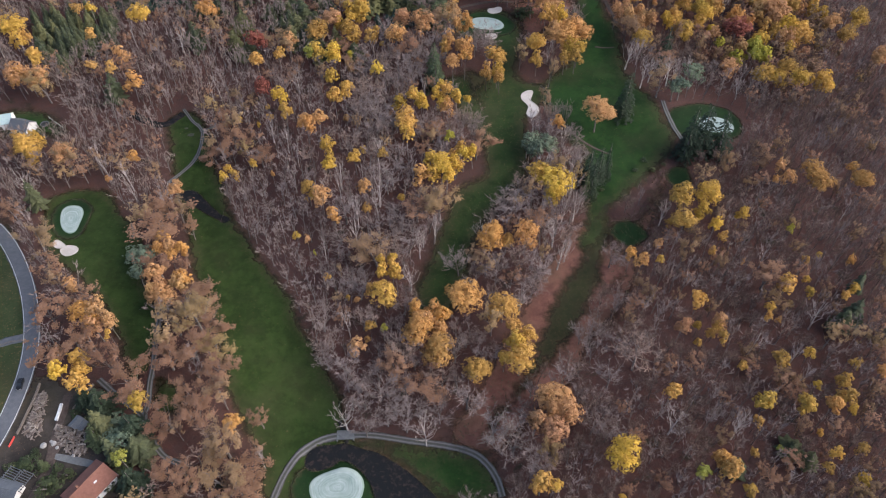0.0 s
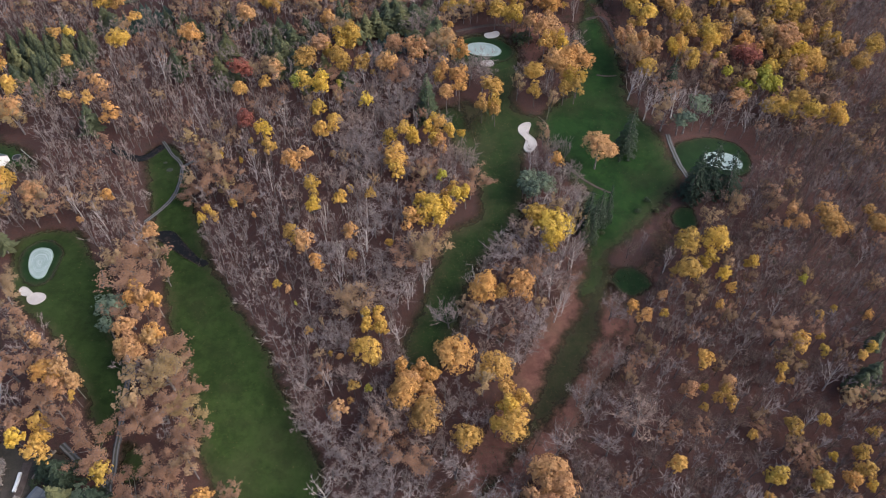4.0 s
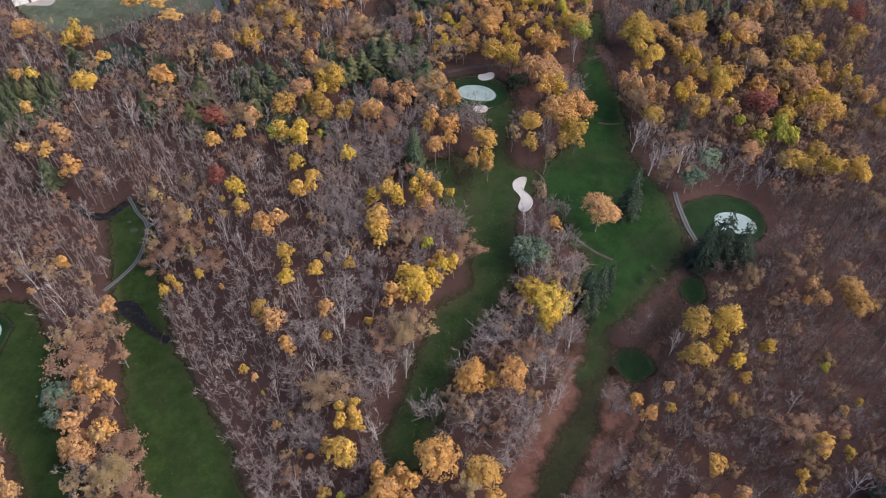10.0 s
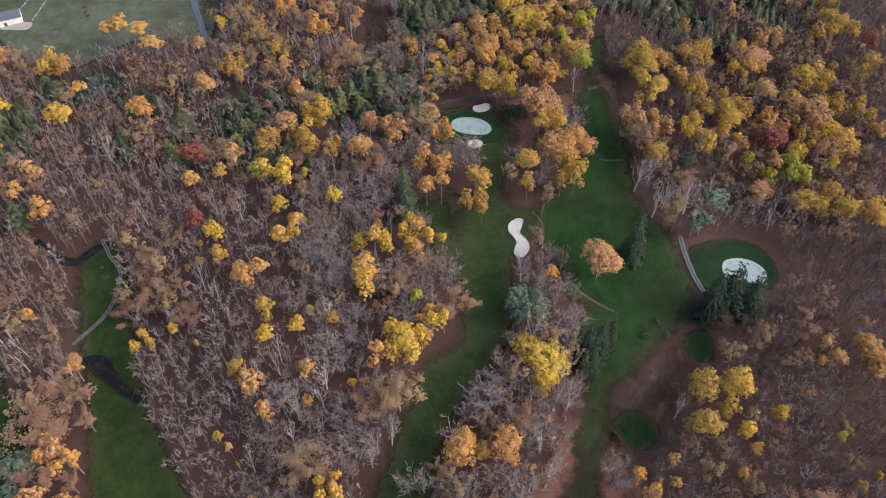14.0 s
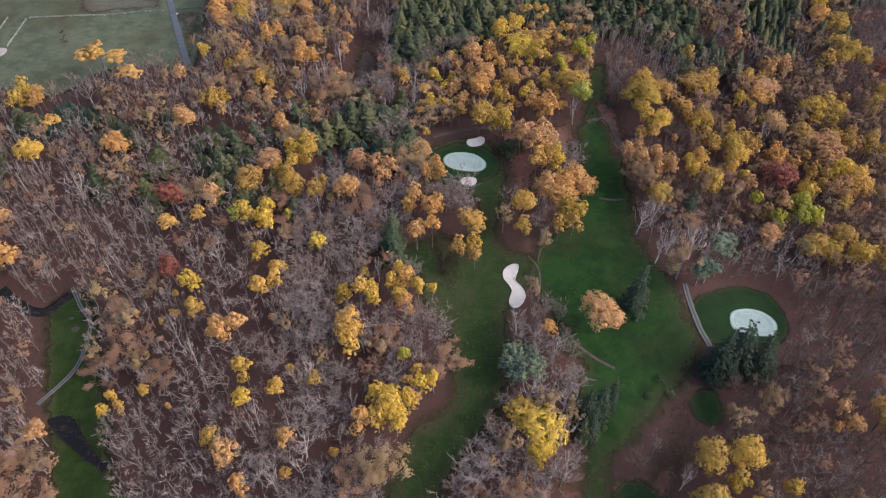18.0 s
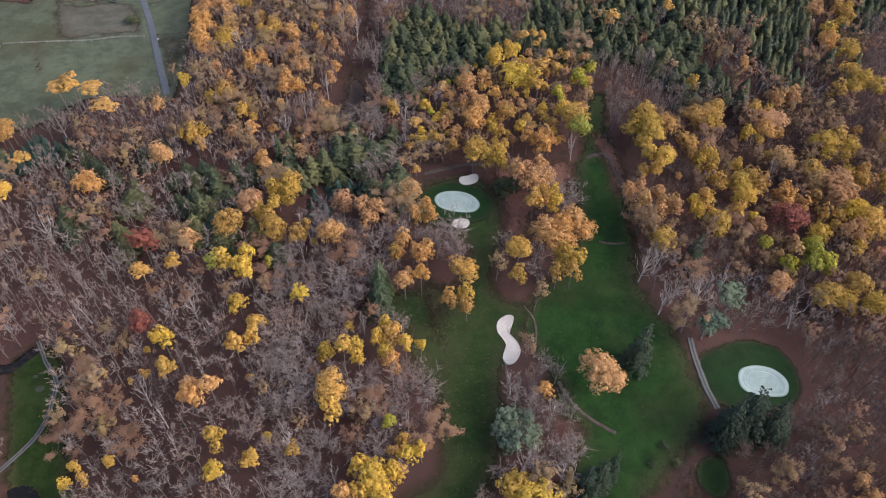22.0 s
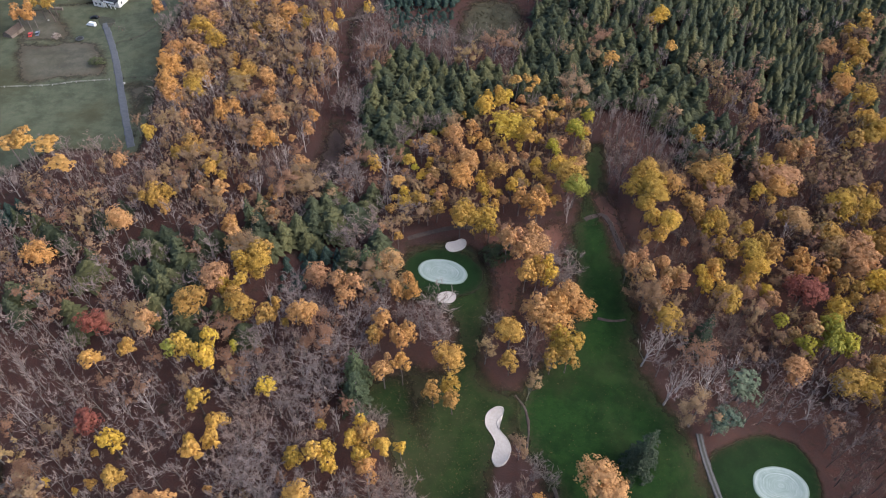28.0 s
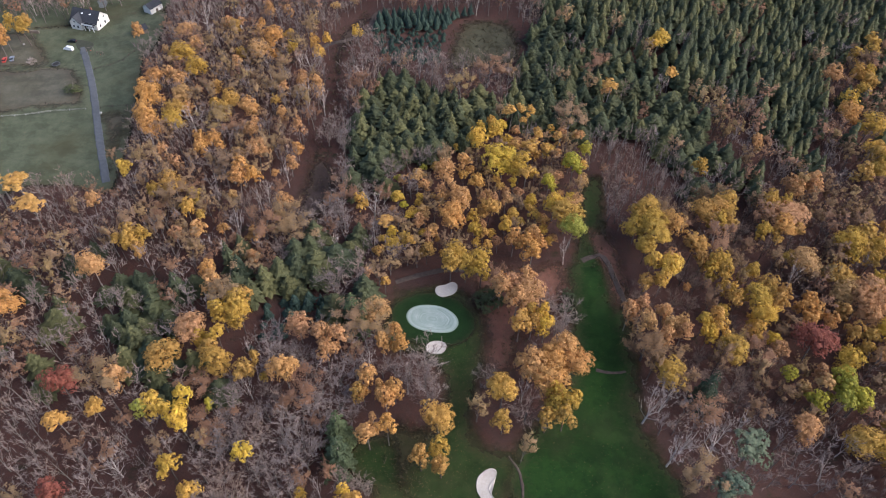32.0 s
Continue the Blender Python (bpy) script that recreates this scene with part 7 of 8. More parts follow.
WAYS.append(([(-150.0, 259.7), (-141.8, 254.2), (-134.4, 250.7), (-129.5, 251.4), (-126.8, 254.8), (-124.3, 258.8)], 3.4))
COMMON = dict(bare=10, tan=0.5, birch=0.5, rosy=1.2, slim=2.0)
ZONES = []
ZONES.append(([(30.0, 284.0), (48.0, 284.0), (54.0, 256.0), (52.0, 243.0), (56.0, 222.0), (54.0, 200.0), (40.0, 186.0), (30.0, 178.0), (22.0, 182.0), (26.0, 205.0), (34.0, 225.0)], {'tan': 1, 'bare': 3, 'rosy': 0.6, 'birch': 1.2}, 6.0))  # open strip of trees between the fairways
ZONES.append(([(-49.1, 331.4), (-36.8, 336.6), (-20.7, 338.2), (-19.6, 327.3), (-30.0, 320.0), (-44.2, 315.5), (-51.3, 322.1)], {'young': 1}, 3.7))  # young plantation
ZONES.append(([(-21.5, 523.6), (31.3, 526.3), (25.8, 482.4), (-6.2, 476.2), (-18.8, 495.6)], {'young': 1}, 3.6))  # young plantation
ZONES.append(([(-181.4, 344.9), (-166.4, 353.6), (-149.2, 356.8), (-139.3, 349.7), (-163.2, 336.9), (-178.6, 337.6)], {'young': 1}, 3.8))  # young spruces
ZONES.append(([(-218.4, 326.7), (-173.4, 329.1), (-165.6, 304.4), (-186.9, 294.6), (-188.1, 283.4), (-203.0, 294.1)], {'spruce': 1}, 5.0))  # spruces by the pasture
ZONES.append(([(-1.7, 391.0), (13.0, 402.2), (35.4, 422.9), (52.0, 426.8), (77.4, 422.9), (75.5, 389.5), (71.4, 359.0), (61.7, 349.0), (42.5, 351.4), (32.7, 340.7), (15.7, 337.6), (-11.1, 339.8), (-6.6, 352.6), (-0.5, 375.1)], {'gold': 2.6, 'copper': 1.8, 'tan': 2.6, 'ochre': 3.0, 'orange': 1.0, 'lime': 0.3, 'larch': 0.8, 'bare': 0.5}, 4.3))  # golden hilltop
ZONES.append(([(78.9, 426.7), (94.5, 427.1), (111.8, 413.6), (118.9, 396.9), (113.7, 382.9), (93.0, 375.9), (85.3, 362.8), (77.1, 353.0), (74.0, 374.7)], {'slim': 7, 'rosy': 1.0, 'bare': 1.5}, 4.4))  # bare thicket
ZONES.append(([(126.5, 459.1), (136.1, 463.0), (149.0, 442.5), (158.9, 421.4), (172.7, 402.0), (171.8, 389.1), (151.8, 383.3), (139.3, 394.6), (136.5, 416.7)], {'bare': 3, 'rosy': 2, 'tan': 1.5, 'spruce': 1.5, 'umber': 1}, 5.2))  # leafless band through the spruces
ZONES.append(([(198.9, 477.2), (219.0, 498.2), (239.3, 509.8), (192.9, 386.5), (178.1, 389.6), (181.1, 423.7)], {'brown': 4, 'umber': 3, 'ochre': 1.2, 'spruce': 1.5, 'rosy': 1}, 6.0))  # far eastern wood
ZONES.append(([(-14.9, 339.8), (-16.4, 386.3), (-20.7, 424.9), (-16.6, 453.9), (-7.2, 461.1), (20.9, 449.1), (53.4, 457.1), (52.0, 482.5), (64.7, 514.5), (68.1, 565.1), (305.3, 583.4), (236.3, 465.5), (190.1, 450.0), (167.6, 389.0), (154.4, 396.9), (139.2, 398.6), (121.0, 387.3), (109.6, 395.6), (90.0, 412.9), (77.6, 424.7), (52.0, 426.8), (35.4, 422.9), (15.0, 407.0), (-2.2, 398.3), (-3.5, 386.6), (-9.1, 377.8)], {'spruce': 24, 'tan': 0.6, 'rosy': 0.4, 'bare': 0.9}, 6.0))  # spruce forest
ZONES.append(([(-103.4, 368.6), (-103.0, 394.9), (-111.3, 432.9), (-114.8, 463.5), (-113.5, 494.4), (-80.4, 518.7), (-37.9, 521.4), (-31.6, 454.1), (-31.5, 401.4), (-33.2, 357.5), (-34.1, 339.5), (-91.6, 339.6)], {'tan': 3.4, 'bare': 5, 'copper': 1.6, 'orange': 0.8, 'ochre': 0.4, 'rosy': 2.0, 'birch': 0.5}, 5.4))  # russet wood by the pasture
ZONES.append(([(-152.3, 353.1), (-96.8, 355.0), (-34.5, 341.9), (-11.1, 339.8), (4.5, 335.1), (5.7, 319.3), (-43.1, 318.6), (-41.3, 302.1), (-59.0, 291.7), (-127.2, 299.7)], {'spruce': 3, 'tan': 1, 'bare': 6, 'rosy': 1.2}, 5.8))  # mixed wood
ZONES.append(([(83.5, 367.8), (119.5, 390.2), (154.4, 396.9), (219.2, 392.2), (167.7, 273.2), (126.2, 295.5), (77.1, 305.4), (79.5, 335.7)], {'umber': 4, 'ochre': 1.0, 'copper': 0.7, 'brown': 5, 'rosy': 1.2}, 6.0))  # coloured eastern wood
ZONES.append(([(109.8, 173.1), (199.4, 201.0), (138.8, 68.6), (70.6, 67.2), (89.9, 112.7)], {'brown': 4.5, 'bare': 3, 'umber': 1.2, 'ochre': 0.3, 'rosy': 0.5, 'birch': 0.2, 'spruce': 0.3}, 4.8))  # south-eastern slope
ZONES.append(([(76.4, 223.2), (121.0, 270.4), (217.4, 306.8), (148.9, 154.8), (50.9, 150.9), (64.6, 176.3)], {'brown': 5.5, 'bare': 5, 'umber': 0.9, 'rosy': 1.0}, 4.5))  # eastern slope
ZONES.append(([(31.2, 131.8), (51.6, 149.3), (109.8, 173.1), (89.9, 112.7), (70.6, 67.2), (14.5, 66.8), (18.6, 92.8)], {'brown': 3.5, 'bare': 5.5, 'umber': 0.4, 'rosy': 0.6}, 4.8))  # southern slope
ZONES.append(([(-166.2, 132.7), (-155.3, 179.5), (-106.6, 208.7), (-93.0, 172.6), (-72.8, 137.5), (-50.3, 91.8), (-45.5, 65.5), (-132.5, 61.8)], {'rosy': 4, 'tan': 2, 'bare': 3}, 7.6))  # beeches by the road


def grow_woods():
    """Fills the woods with trees at natural distances, by the make-up of each part."""
    rng = np.random.default_rng(2024)
    open_lines = [rounded(o, 4) for o in OPEN]
    zone_lines = [np.array(z[0], float) for z in ZONES]
    cell, grid = 6.0, {}

    def note(x, y, w):
        grid.setdefault((int(x // cell), int(y // cell)), []).append((x, y, w))

    single = {(x, y) for x, y, _ in PLANTED}
    for x, y, w in PLANTED:
        note(x, y, w)
    n = 80000
    y = rng.uniform(66, 572, n)
    x = rng.uniform(-1, 1, n) * np.minimum(112 + 0.42 * y, 272) - 3
    free = np.ones(n, bool)
    for line in open_lines:
        free &= signed(line, x, y) < -2.6
    for line, width in WAYS:
        free &= np.min([np.hypot(x - px, y - py) for px, py in rounded(line, 3, False)], axis=0) > width / 2 + 2.6
    where = np.full(n, -1)
    for k in reversed(range(len(zone_lines))):
        where[signed(zone_lines[k], x, y) > 0] = k
    grown = {}
    for px, py, ok, k in zip(x, y, free, where):
        if not ok:
            continue
        mix, gap = (ZONES[k][1], ZONES[k][2]) if k >= 0 else (COMMON, 5.7)
        pick, kinds = rng.uniform(0, sum(mix.values())), list(mix)
        i = 0
        while pick > mix[kinds[i]] and i < len(kinds) - 1:
            pick -= mix[kinds[i]]
            i += 1
        kind = kinds[i]
        wide = gap * rng.uniform(0.95, 1.45)
        if kind in ("spruce", "young", "slim", "larch"):
            wide = gap * rng.uniform(0.8, 1.2)
        gx, gy = int(px // cell), int(py // cell)
        near = [c for ix in range(gx - 2, gx + 3) for iy in range(gy - 2, gy + 3) for c in grid.get((ix, iy), ())]
        if any((px - cx) ** 2 + (py - cy) ** 2 < ((0.34 if kind != "spruce" else 0.37) * (wide + cw)) ** 2 for cx, cy, cw in near) or any((px - cx) ** 2 + (py - cy) ** 2 < (0.62 * cw) ** 2 for cx, cy, cw in near if (cx, cy) in single):
            continue
        note(px, py, wide)
        tall = 18.0 * {"spruce": 0.84, "young": 0.48, "birch": 0.9, "bare": 0.84, "brown": 0.82, "slim": 0.88, "rosy": 0.9, "tan": 0.92}.get(kind, 0.95) * (rng.uniform(0.8, 1.08) if kind != "spruce" else rng.uniform(0.62, 1.15))
        if KINDS[kind][0] in ("broad", "thin", "fine"):
            wide *= 1.25
            tall *= min(1.0, (7.0 + 1.15 * wide) / 18.0)
        elif KINDS[kind][0] == "bare":
            wide *= 1.2
        grown.setdefault(kind, []).append((float(px), float(py), float(wide), tall))
    for kind, trees in grown.items():
        trees.sort(key=lambda t: math.hypot(t[0] - 10, t[1] - min(max(t[1], 140), 390)))
        limit = {"bare": 235, "brown": 200, "slim": 120, "spruce": 240, "young": 100, "ochre": 50, "umber": 60}.get(kind, 110)
        for tree in trees[:limit]:
            plant(kind, *tree)
        if len(trees) > limit:
            mass(kind, trees[limit:], KINDS[kind][3] + "_woods", "outer wood of " + KINDS[kind][4].replace("tree ", "trees ", 1))


grow_woods()


def undergrowth():
    """Dead bracken, seedlings and fallen twigs on the open leafy ground."""
    rng = np.random.default_rng(61)
    s = Shape()
    lines = [np.array(o, float) for o in LEAFY_GROUND]
    for line in lines:
        (x0, y0), (x1, y1) = line.min(0), line.max(0)
        n = int((x1 - x0) * (y1 - y0) * 0.35)
        x, y = rng.uniform(x0, x1, n), rng.uniform(y0, y1, n)
        keep = signed(line, x, y) > -1.5
        x, y = x[keep], y[keep]
        for k in range(4):
            base = np.column_stack((x + rng.normal(0, 0.35, len(x)), y + rng.normal(0, 0.35, len(x)), height(x, y) + 0.05))
            tip = base + np.column_stack((rng.normal(0, 0.45, len(x)), rng.normal(0, 0.45, len(x)), rng.uniform(0.1, 1.0, len(x))))
            s.slivers(base, tip, rng.uniform(0.12, 0.4, (len(x), 1)), rng, (0, 0, -500))
    for pond in (POND, POOL):
        bank = np.repeat(rounded(pond, 0.8), 7, axis=0)
        bank = bank + rng.normal(0, 0.28, bank.shape)
        base = np.column_stack((bank, np.maximum(height(bank[:, 0], bank[:, 1]), -10.4 if pond is POND else -4.8)))
        tip = base + np.column_stack((rng.normal(0, 0.3, bank.shape), rng.uniform(0.3, 0.9, len(bank))))
        s.slivers(base, tip, rng.uniform(0.08, 0.22, (len(bank), 1)), rng, (0, 0, -500))
    me = mesh_of("undergrowth", *s.arrays())
    me.materials.append(BRACKEN)
    tagged(new("undergrowth", me), "low dead bracken, seedlings and reeds on fallen leaves", "undergrowth", kind="stuff")


undergrowth()


# ---------------------------------------------------------------- houses, yard and small things
WHITE_WALL = plain_material("white_wall_plaster", (0.496, 0.488, 0.464), (0.592, 0.584, 0.560), 0.8, 0.9, 0.2, 0.15)
SLATE = plain_material("dark_slate", (0.030, 0.032, 0.038), (0.050, 0.053, 0.062), 1.6, 0.85, 0.12)
RED_TILE = plain_material("red_brown_tiles", (0.132, 0.057, 0.039), (0.198, 0.090, 0.063), 1.2, 0.8, 0.3)
GREY_SHEET = plain_material("grey_roof_sheet", (0.066, 0.072, 0.078), (0.096, 0.102, 0.108), 0.7, 0.55, 0.4)
TEAL_SHEET = plain_material("pale_green_roof_sheet", (0.264, 0.352, 0.336), (0.336, 0.416, 0.400), 0.7, 0.55, 0.4)
CONCRETE = plain_material("old_concrete", (0.100, 0.105, 0.105), (0.155, 0.160, 0.160), 0.9, 0.9, 0.2)
PALE_SAND = plain_material("pale_gravel", (0.240, 0.216, 0.186), (0.312, 0.282, 0.246), 1.0, 0.95, 0.1)
WOOD = plain_material("weathered_wood", (0.102, 0.084, 0.069), (0.180, 0.150, 0.126), 2.5, 0.85, 0.2)
DARK_WOOD = plain_material("dark_wood", (0.055, 0.042, 0.034), (0.10, 0.078, 0.062), 2.5, 0.85, 0.2)
GLASS = plain_material("window_glass", (0.02, 0.024, 0.028), (0.03, 0.034, 0.04), 0.5, 0.1, 0.25, 0.0)
RUBBER = plain_material("black_rubber", (0.014, 0.014, 0.015), (0.024, 0.024, 0.025), 3.0, 0.8, 0.3, 0.0)
TARP = plain_material("white_tarpaulin", (0.480, 0.480, 0.464), (0.592, 0.592, 0.576), 1.2, 0.6, 0.3)
STONE = plain_material("pale_stone", (0.238, 0.231, 0.217), (0.350, 0.343, 0.322), 1.5, 0.9, 0.2)
RED_PAINT = plain_material("red_paint", (0.42, 0.045, 0.035), (0.50, 0.07, 0.05), 1.0, 0.5, 0.4, 0.1)
SAWN = bark_material("split_log_wood", (0.11, 0.085, 0.07), (0.22, 0.185, 0.155), (0.15, 0.12, 0.10), (0.30, 0.265, 0.23))
BLACK_PAINT = plain_material("black_car_paint", (0.012, 0.013, 0.015), (0.016, 0.017, 0.02), 0.5, 0.35, 0.15, 0.0)
WHITE_PAINT = plain_material("white_car_paint", (0.74, 0.74, 0.74), (0.80, 0.80, 0.80), 0.5, 0.3, 0.5, 0.0)
GREY_PAINT = plain_material("blue_grey_car_paint", (0.14, 0.17, 0.21), (0.17, 0.20, 0.25), 0.5, 0.3, 0.5, 0.0)
LAMP_GLASS = plain_material("lamp_glass", (0.7, 0.7, 0.68), (0.8, 0.8, 0.78), 0.5, 0.1, 0.6, 0.0)


def part(name, bm, material, parent, label=""):
    """Links a bmesh as one mesh object under a thing or a part."""
    me = bpy.data.meshes.new(name)
    bm.to_mesh(me)
    bm.free()
    me.materials.append(material)
    ob = new(name, me)
    ob.parent = parent
    return tagged(ob, label)


def block(size, at=(0, 0, 0), turn=0.0, bevel=0.03):
    """A bevelled box resting on the height at[2]."""
    bm = bmesh.new()
    bmesh.ops.create_cube(bm, size=1.0)
    bmesh.ops.scale(bm, vec=size, verts=bm.verts)
    if bevel:
        bmesh.ops.bevel(bm, geom=bm.edges, offset=min(bevel, min(size) * 0.3), segments=1, affect="EDGES")
    bmesh.ops.transform(bm, matrix=pose(at[0], at[1], at[2] + size[2] / 2, 0, 0, turn), verts=bm.verts)
    return bm


def rod(a, b, r, sides=8, r2=None):
    """A round bar from a to b."""
    bm = bmesh.new()
    a, b = Vector(a), Vector(b)
    bmesh.ops.create_cone(bm, cap_ends=True, segments=sides, radius1=r, radius2=r if r2 is None else r2, depth=(b - a).length)
    m = Matrix.Translation((a + b) / 2) @ (b - a).to_track_quat("Z", "Y").to_matrix().to_4x4()
    bmesh.ops.transform(bm, matrix=m, verts=bm.verts)
    return bm


def prism(profile, length, axis="x"):
    """A closed profile of (across, up) points drawn out along x or y."""
    bm = bmesh.new()
    ends = []
    for s in (-0.5, 0.5):
        ends.append([bm.verts.new((s * length, u, v) if axis == "x" else (u, s * length, v)) for u, v in profile])
    n = len(profile)
    for i in range(n):
        bm.faces.new((ends[0][i], ends[0][(i + 1) % n], ends[1][(i + 1) % n], ends[1][i]))
    bm.faces.new(ends[0][::-1])
    bm.faces.new(ends[1])
    bmesh.ops.recalc_face_normals(bm, faces=bm.faces)
    return bm


def based(name, x, y, turn, label, category, group="", lift=0.0):
    root = tagged(new(name), label, category, group)
    root.matrix_basis = pose(x, y, float(height(x, y)) + lift, 0, 0, turn)
    return root


def roofed(root, length, width, eave, ridge, wall, roof, over=0.5, x=0.0, y=0.0, axis="x"):
    """Walls with gables and two roof slopes made of overlapping courses."""
    w = width / 2
    shell = prism([(-w, -1.0), (w, -1.0), (w, eave), (0, ridge - 0.12), (-w, eave)], length, axis)
    bmesh.ops.translate(shell, vec=(x, y, 0), verts=shell.verts)
    part("wall", shell, wall, root)
    slope = (ridge - eave) / w
    run, courses = w + over, 7
    for side in (-1, 1):
        for k in range(courses):
            u0, u1 = run * k / courses, run * (k + 1) / courses + 0.06
            z0, z1 = ridge - slope * u0, ridge - slope * u1
            piece = prism([(side * u0, z0 - 0.10), (side * u0, z0), (side * u1, z1 + 0.05), (side * u1, z1 - 0.06)], length + 2 * over, axis)
            bmesh.ops.translate(piece, vec=(x, y, 0), verts=piece.verts)
            part("roof_course", piece, roof, root)
    cap = prism([(-0.16, ridge - 0.1), (0, ridge + 0.06), (0.16, ridge - 0.1)], length + 2 * over, axis)
    bmesh.ops.translate(cap, vec=(x, y, 0), verts=cap.verts)
    part("ridge_cap", cap, roof, root)


def window(root, x, y, z, wide, tall, face):
    """A framed pane on a wall; face: 'x' or 'y', the way it looks along, with sign by the place."""
    sx = (0.10, wide, tall) if face == "x" else (wide, 0.10, tall)
    frame_part = part("window", block(sx, (x, y, z), 0, 0.02), WHITE_PAINT, root, "white window frame")
    out = 0.03
    gx = (0.10, wide - 0.18, tall - 0.18) if face == "x" else (wide - 0.18, 0.10, tall - 0.18)
    off = (math.copysign(out, x), 0) if face == "x" else (0, math.copysign(out, y))
    part("pane", block(gx, (x + off[0], y + off[1], z + 0.09), 0, 0.0), GLASS, frame_part, "dark window pane")


def chimney(root, x, y, top, low):
    bm = block((0.7, 0.7, top - low), (x, y, low), 0, 0.03)
    stack = part("chimney", bm, RED_TILE, root, "brick chimney")
    part("chimney_pot", rod((x, y, top), (x, y, top + 0.4), 0.14, 10), DARK_WOOD, stack)


def red_house():
    h = based("house", -106.6, 83.6, 60, "white house with a red brown tiled roof", "house")
    roofed(h, 12.5, 8.6, 3.6, 6.4, WHITE_WALL, RED_TILE)
    for x in (-4, -1.2, 1.6, 4.4):
        window(h, x, -4.33, 1.0, 1.2, 1.3, "y")
        window(h, x, 4.33, 1.0, 1.2, 1.3, "y")
    for y in (-2, 2):
        window(h, 6.28, y, 1.0, 1.2, 1.3, "x")
    window(h, 6.28, 0, 3.9, 1.0, 1.0, "x")
    part("skylight", block((1.0, 0.7, 0.12), (1.5, -1.9, 5.2), 0, 0.02), WHITE_PAINT, h, "pale roof window")
    part("door", block((0.12, 1.0, 2.1), (6.27, -3.4, 0), 0, 0.02), DARK_WOOD, h, "dark front door")
    part("verge_board", block((0.25, 9.6, 0.3), (6.75, 0, 3.1), 0, 0.02), GREY_SHEET, h, "grey sheet along the gable")
    chimney(h, -2.5, 0.6, 7.4, 5.2)


def villa():
    h = based("house", -166.0, 510.0, -15, "white villa with dark slate roofs beside the drive", "house")
    roofed(h, 15.0, 9.5, 4.2, 8.2, WHITE_WALL, SLATE)
    roofed(h, 7.0, 6.0, 4.0, 7.0, WHITE_WALL, SLATE, 0.5, -3.6, -3.4, "y")
    for x in (-6.2, -1.0, 1.8, 4.6):
        window(h, x, -4.78 if x > -2 else 4.78, 1.0, 1.3, 1.5, "y")
    for x in (-4.8, -2.4):
        window(h, x, -6.93, 1.0, 1.3, 1.5, "y")
    window(h, -3.6, -6.93, 3.9, 1.1, 1.2, "y")
    for y in (-2.5, 1.5):
        window(h, 7.53, y, 1.0, 1.3, 1.5, "x")
        window(h, 7.53, y, 4.2, 1.1, 1.2, "x")
    for x in (1.0, 3.5, 6.0):
        part("porch_post", block((0.25, 0.25, 3.0), (x, -6.6, 0), 0, 0.02), WHITE_PAINT, h)
    part("porch_roof", block((6.4, 2.4, 0.22), (3.5, -5.9, 3.0), 0, 0.04), SLATE, h, "dark porch roof")
    part("balcony_rail", block((6.2, 0.12, 0.9), (3.5, -6.9, 3.2), 0, 0.02), WHITE_PAINT, h, "white balcony rail")
    for x in (-1.5, 3.0):
        part("skylight", block((0.9, 1.3, 0.15), (x, -1.8, 6.75), 0, 0.02), WHITE_PAINT, h, "pale roof window")
    part("door", block((1.1, 0.12, 2.1), (-0.2, -4.78, 0), 0, 0.02), DARK_WOOD, h, "dark front door")
    chimney(h, 2.4, 0.8, 9.2, 6.6)


def shed(x, y, turn, length, width, eave, ridge, roof, label, wall=None):
    h = based("shed", x, y, turn, label, "shed")
    roofed(h, length, width, eave, ridge, wall or WOOD, roof, 0.3)
    part("door", block((1.4, 0.1, 1.9), (0, -width / 2 - 0.02, 0), 0, 0.02), DARK_WOOD, h, "dark plank door")
    return h


def carport(x, y, turn):
    h = based("carport", x, y, turn, "open carport with pale slatted roof beams", "carport")
    for px in (-2.8, 2.8):
        for py in (-1.8, 1.8):
            part("post", block((0.15, 0.15, 2.4), (px, py, -0.2), 0, 0.02), WOOD, h)
    for py in (-1.8, 1.8):
        part("beam", block((6.2, 0.14, 0.2), (0, py, 2.2), 0, 0.02), GREY_SHEET, h)
    for k in range(9):
        part("slat", block((0.22, 4.4, 0.1), (-2.9 + k * 0.72, 0, 2.4), 0, 0.02), GREY_SHEET, h)


def wheel(car, x, y, r=0.32):
    tyre = part("wheel", rod((x, y - 0.1, r), (x, y + 0.1, r), r, 14), RUBBER, car, "black tyre")
    part("rim", rod((x, y - 0.11, r), (x, y + 0.11, r), r * 0.6, 10), GREY_SHEET, tyre, "grey wheel rim")


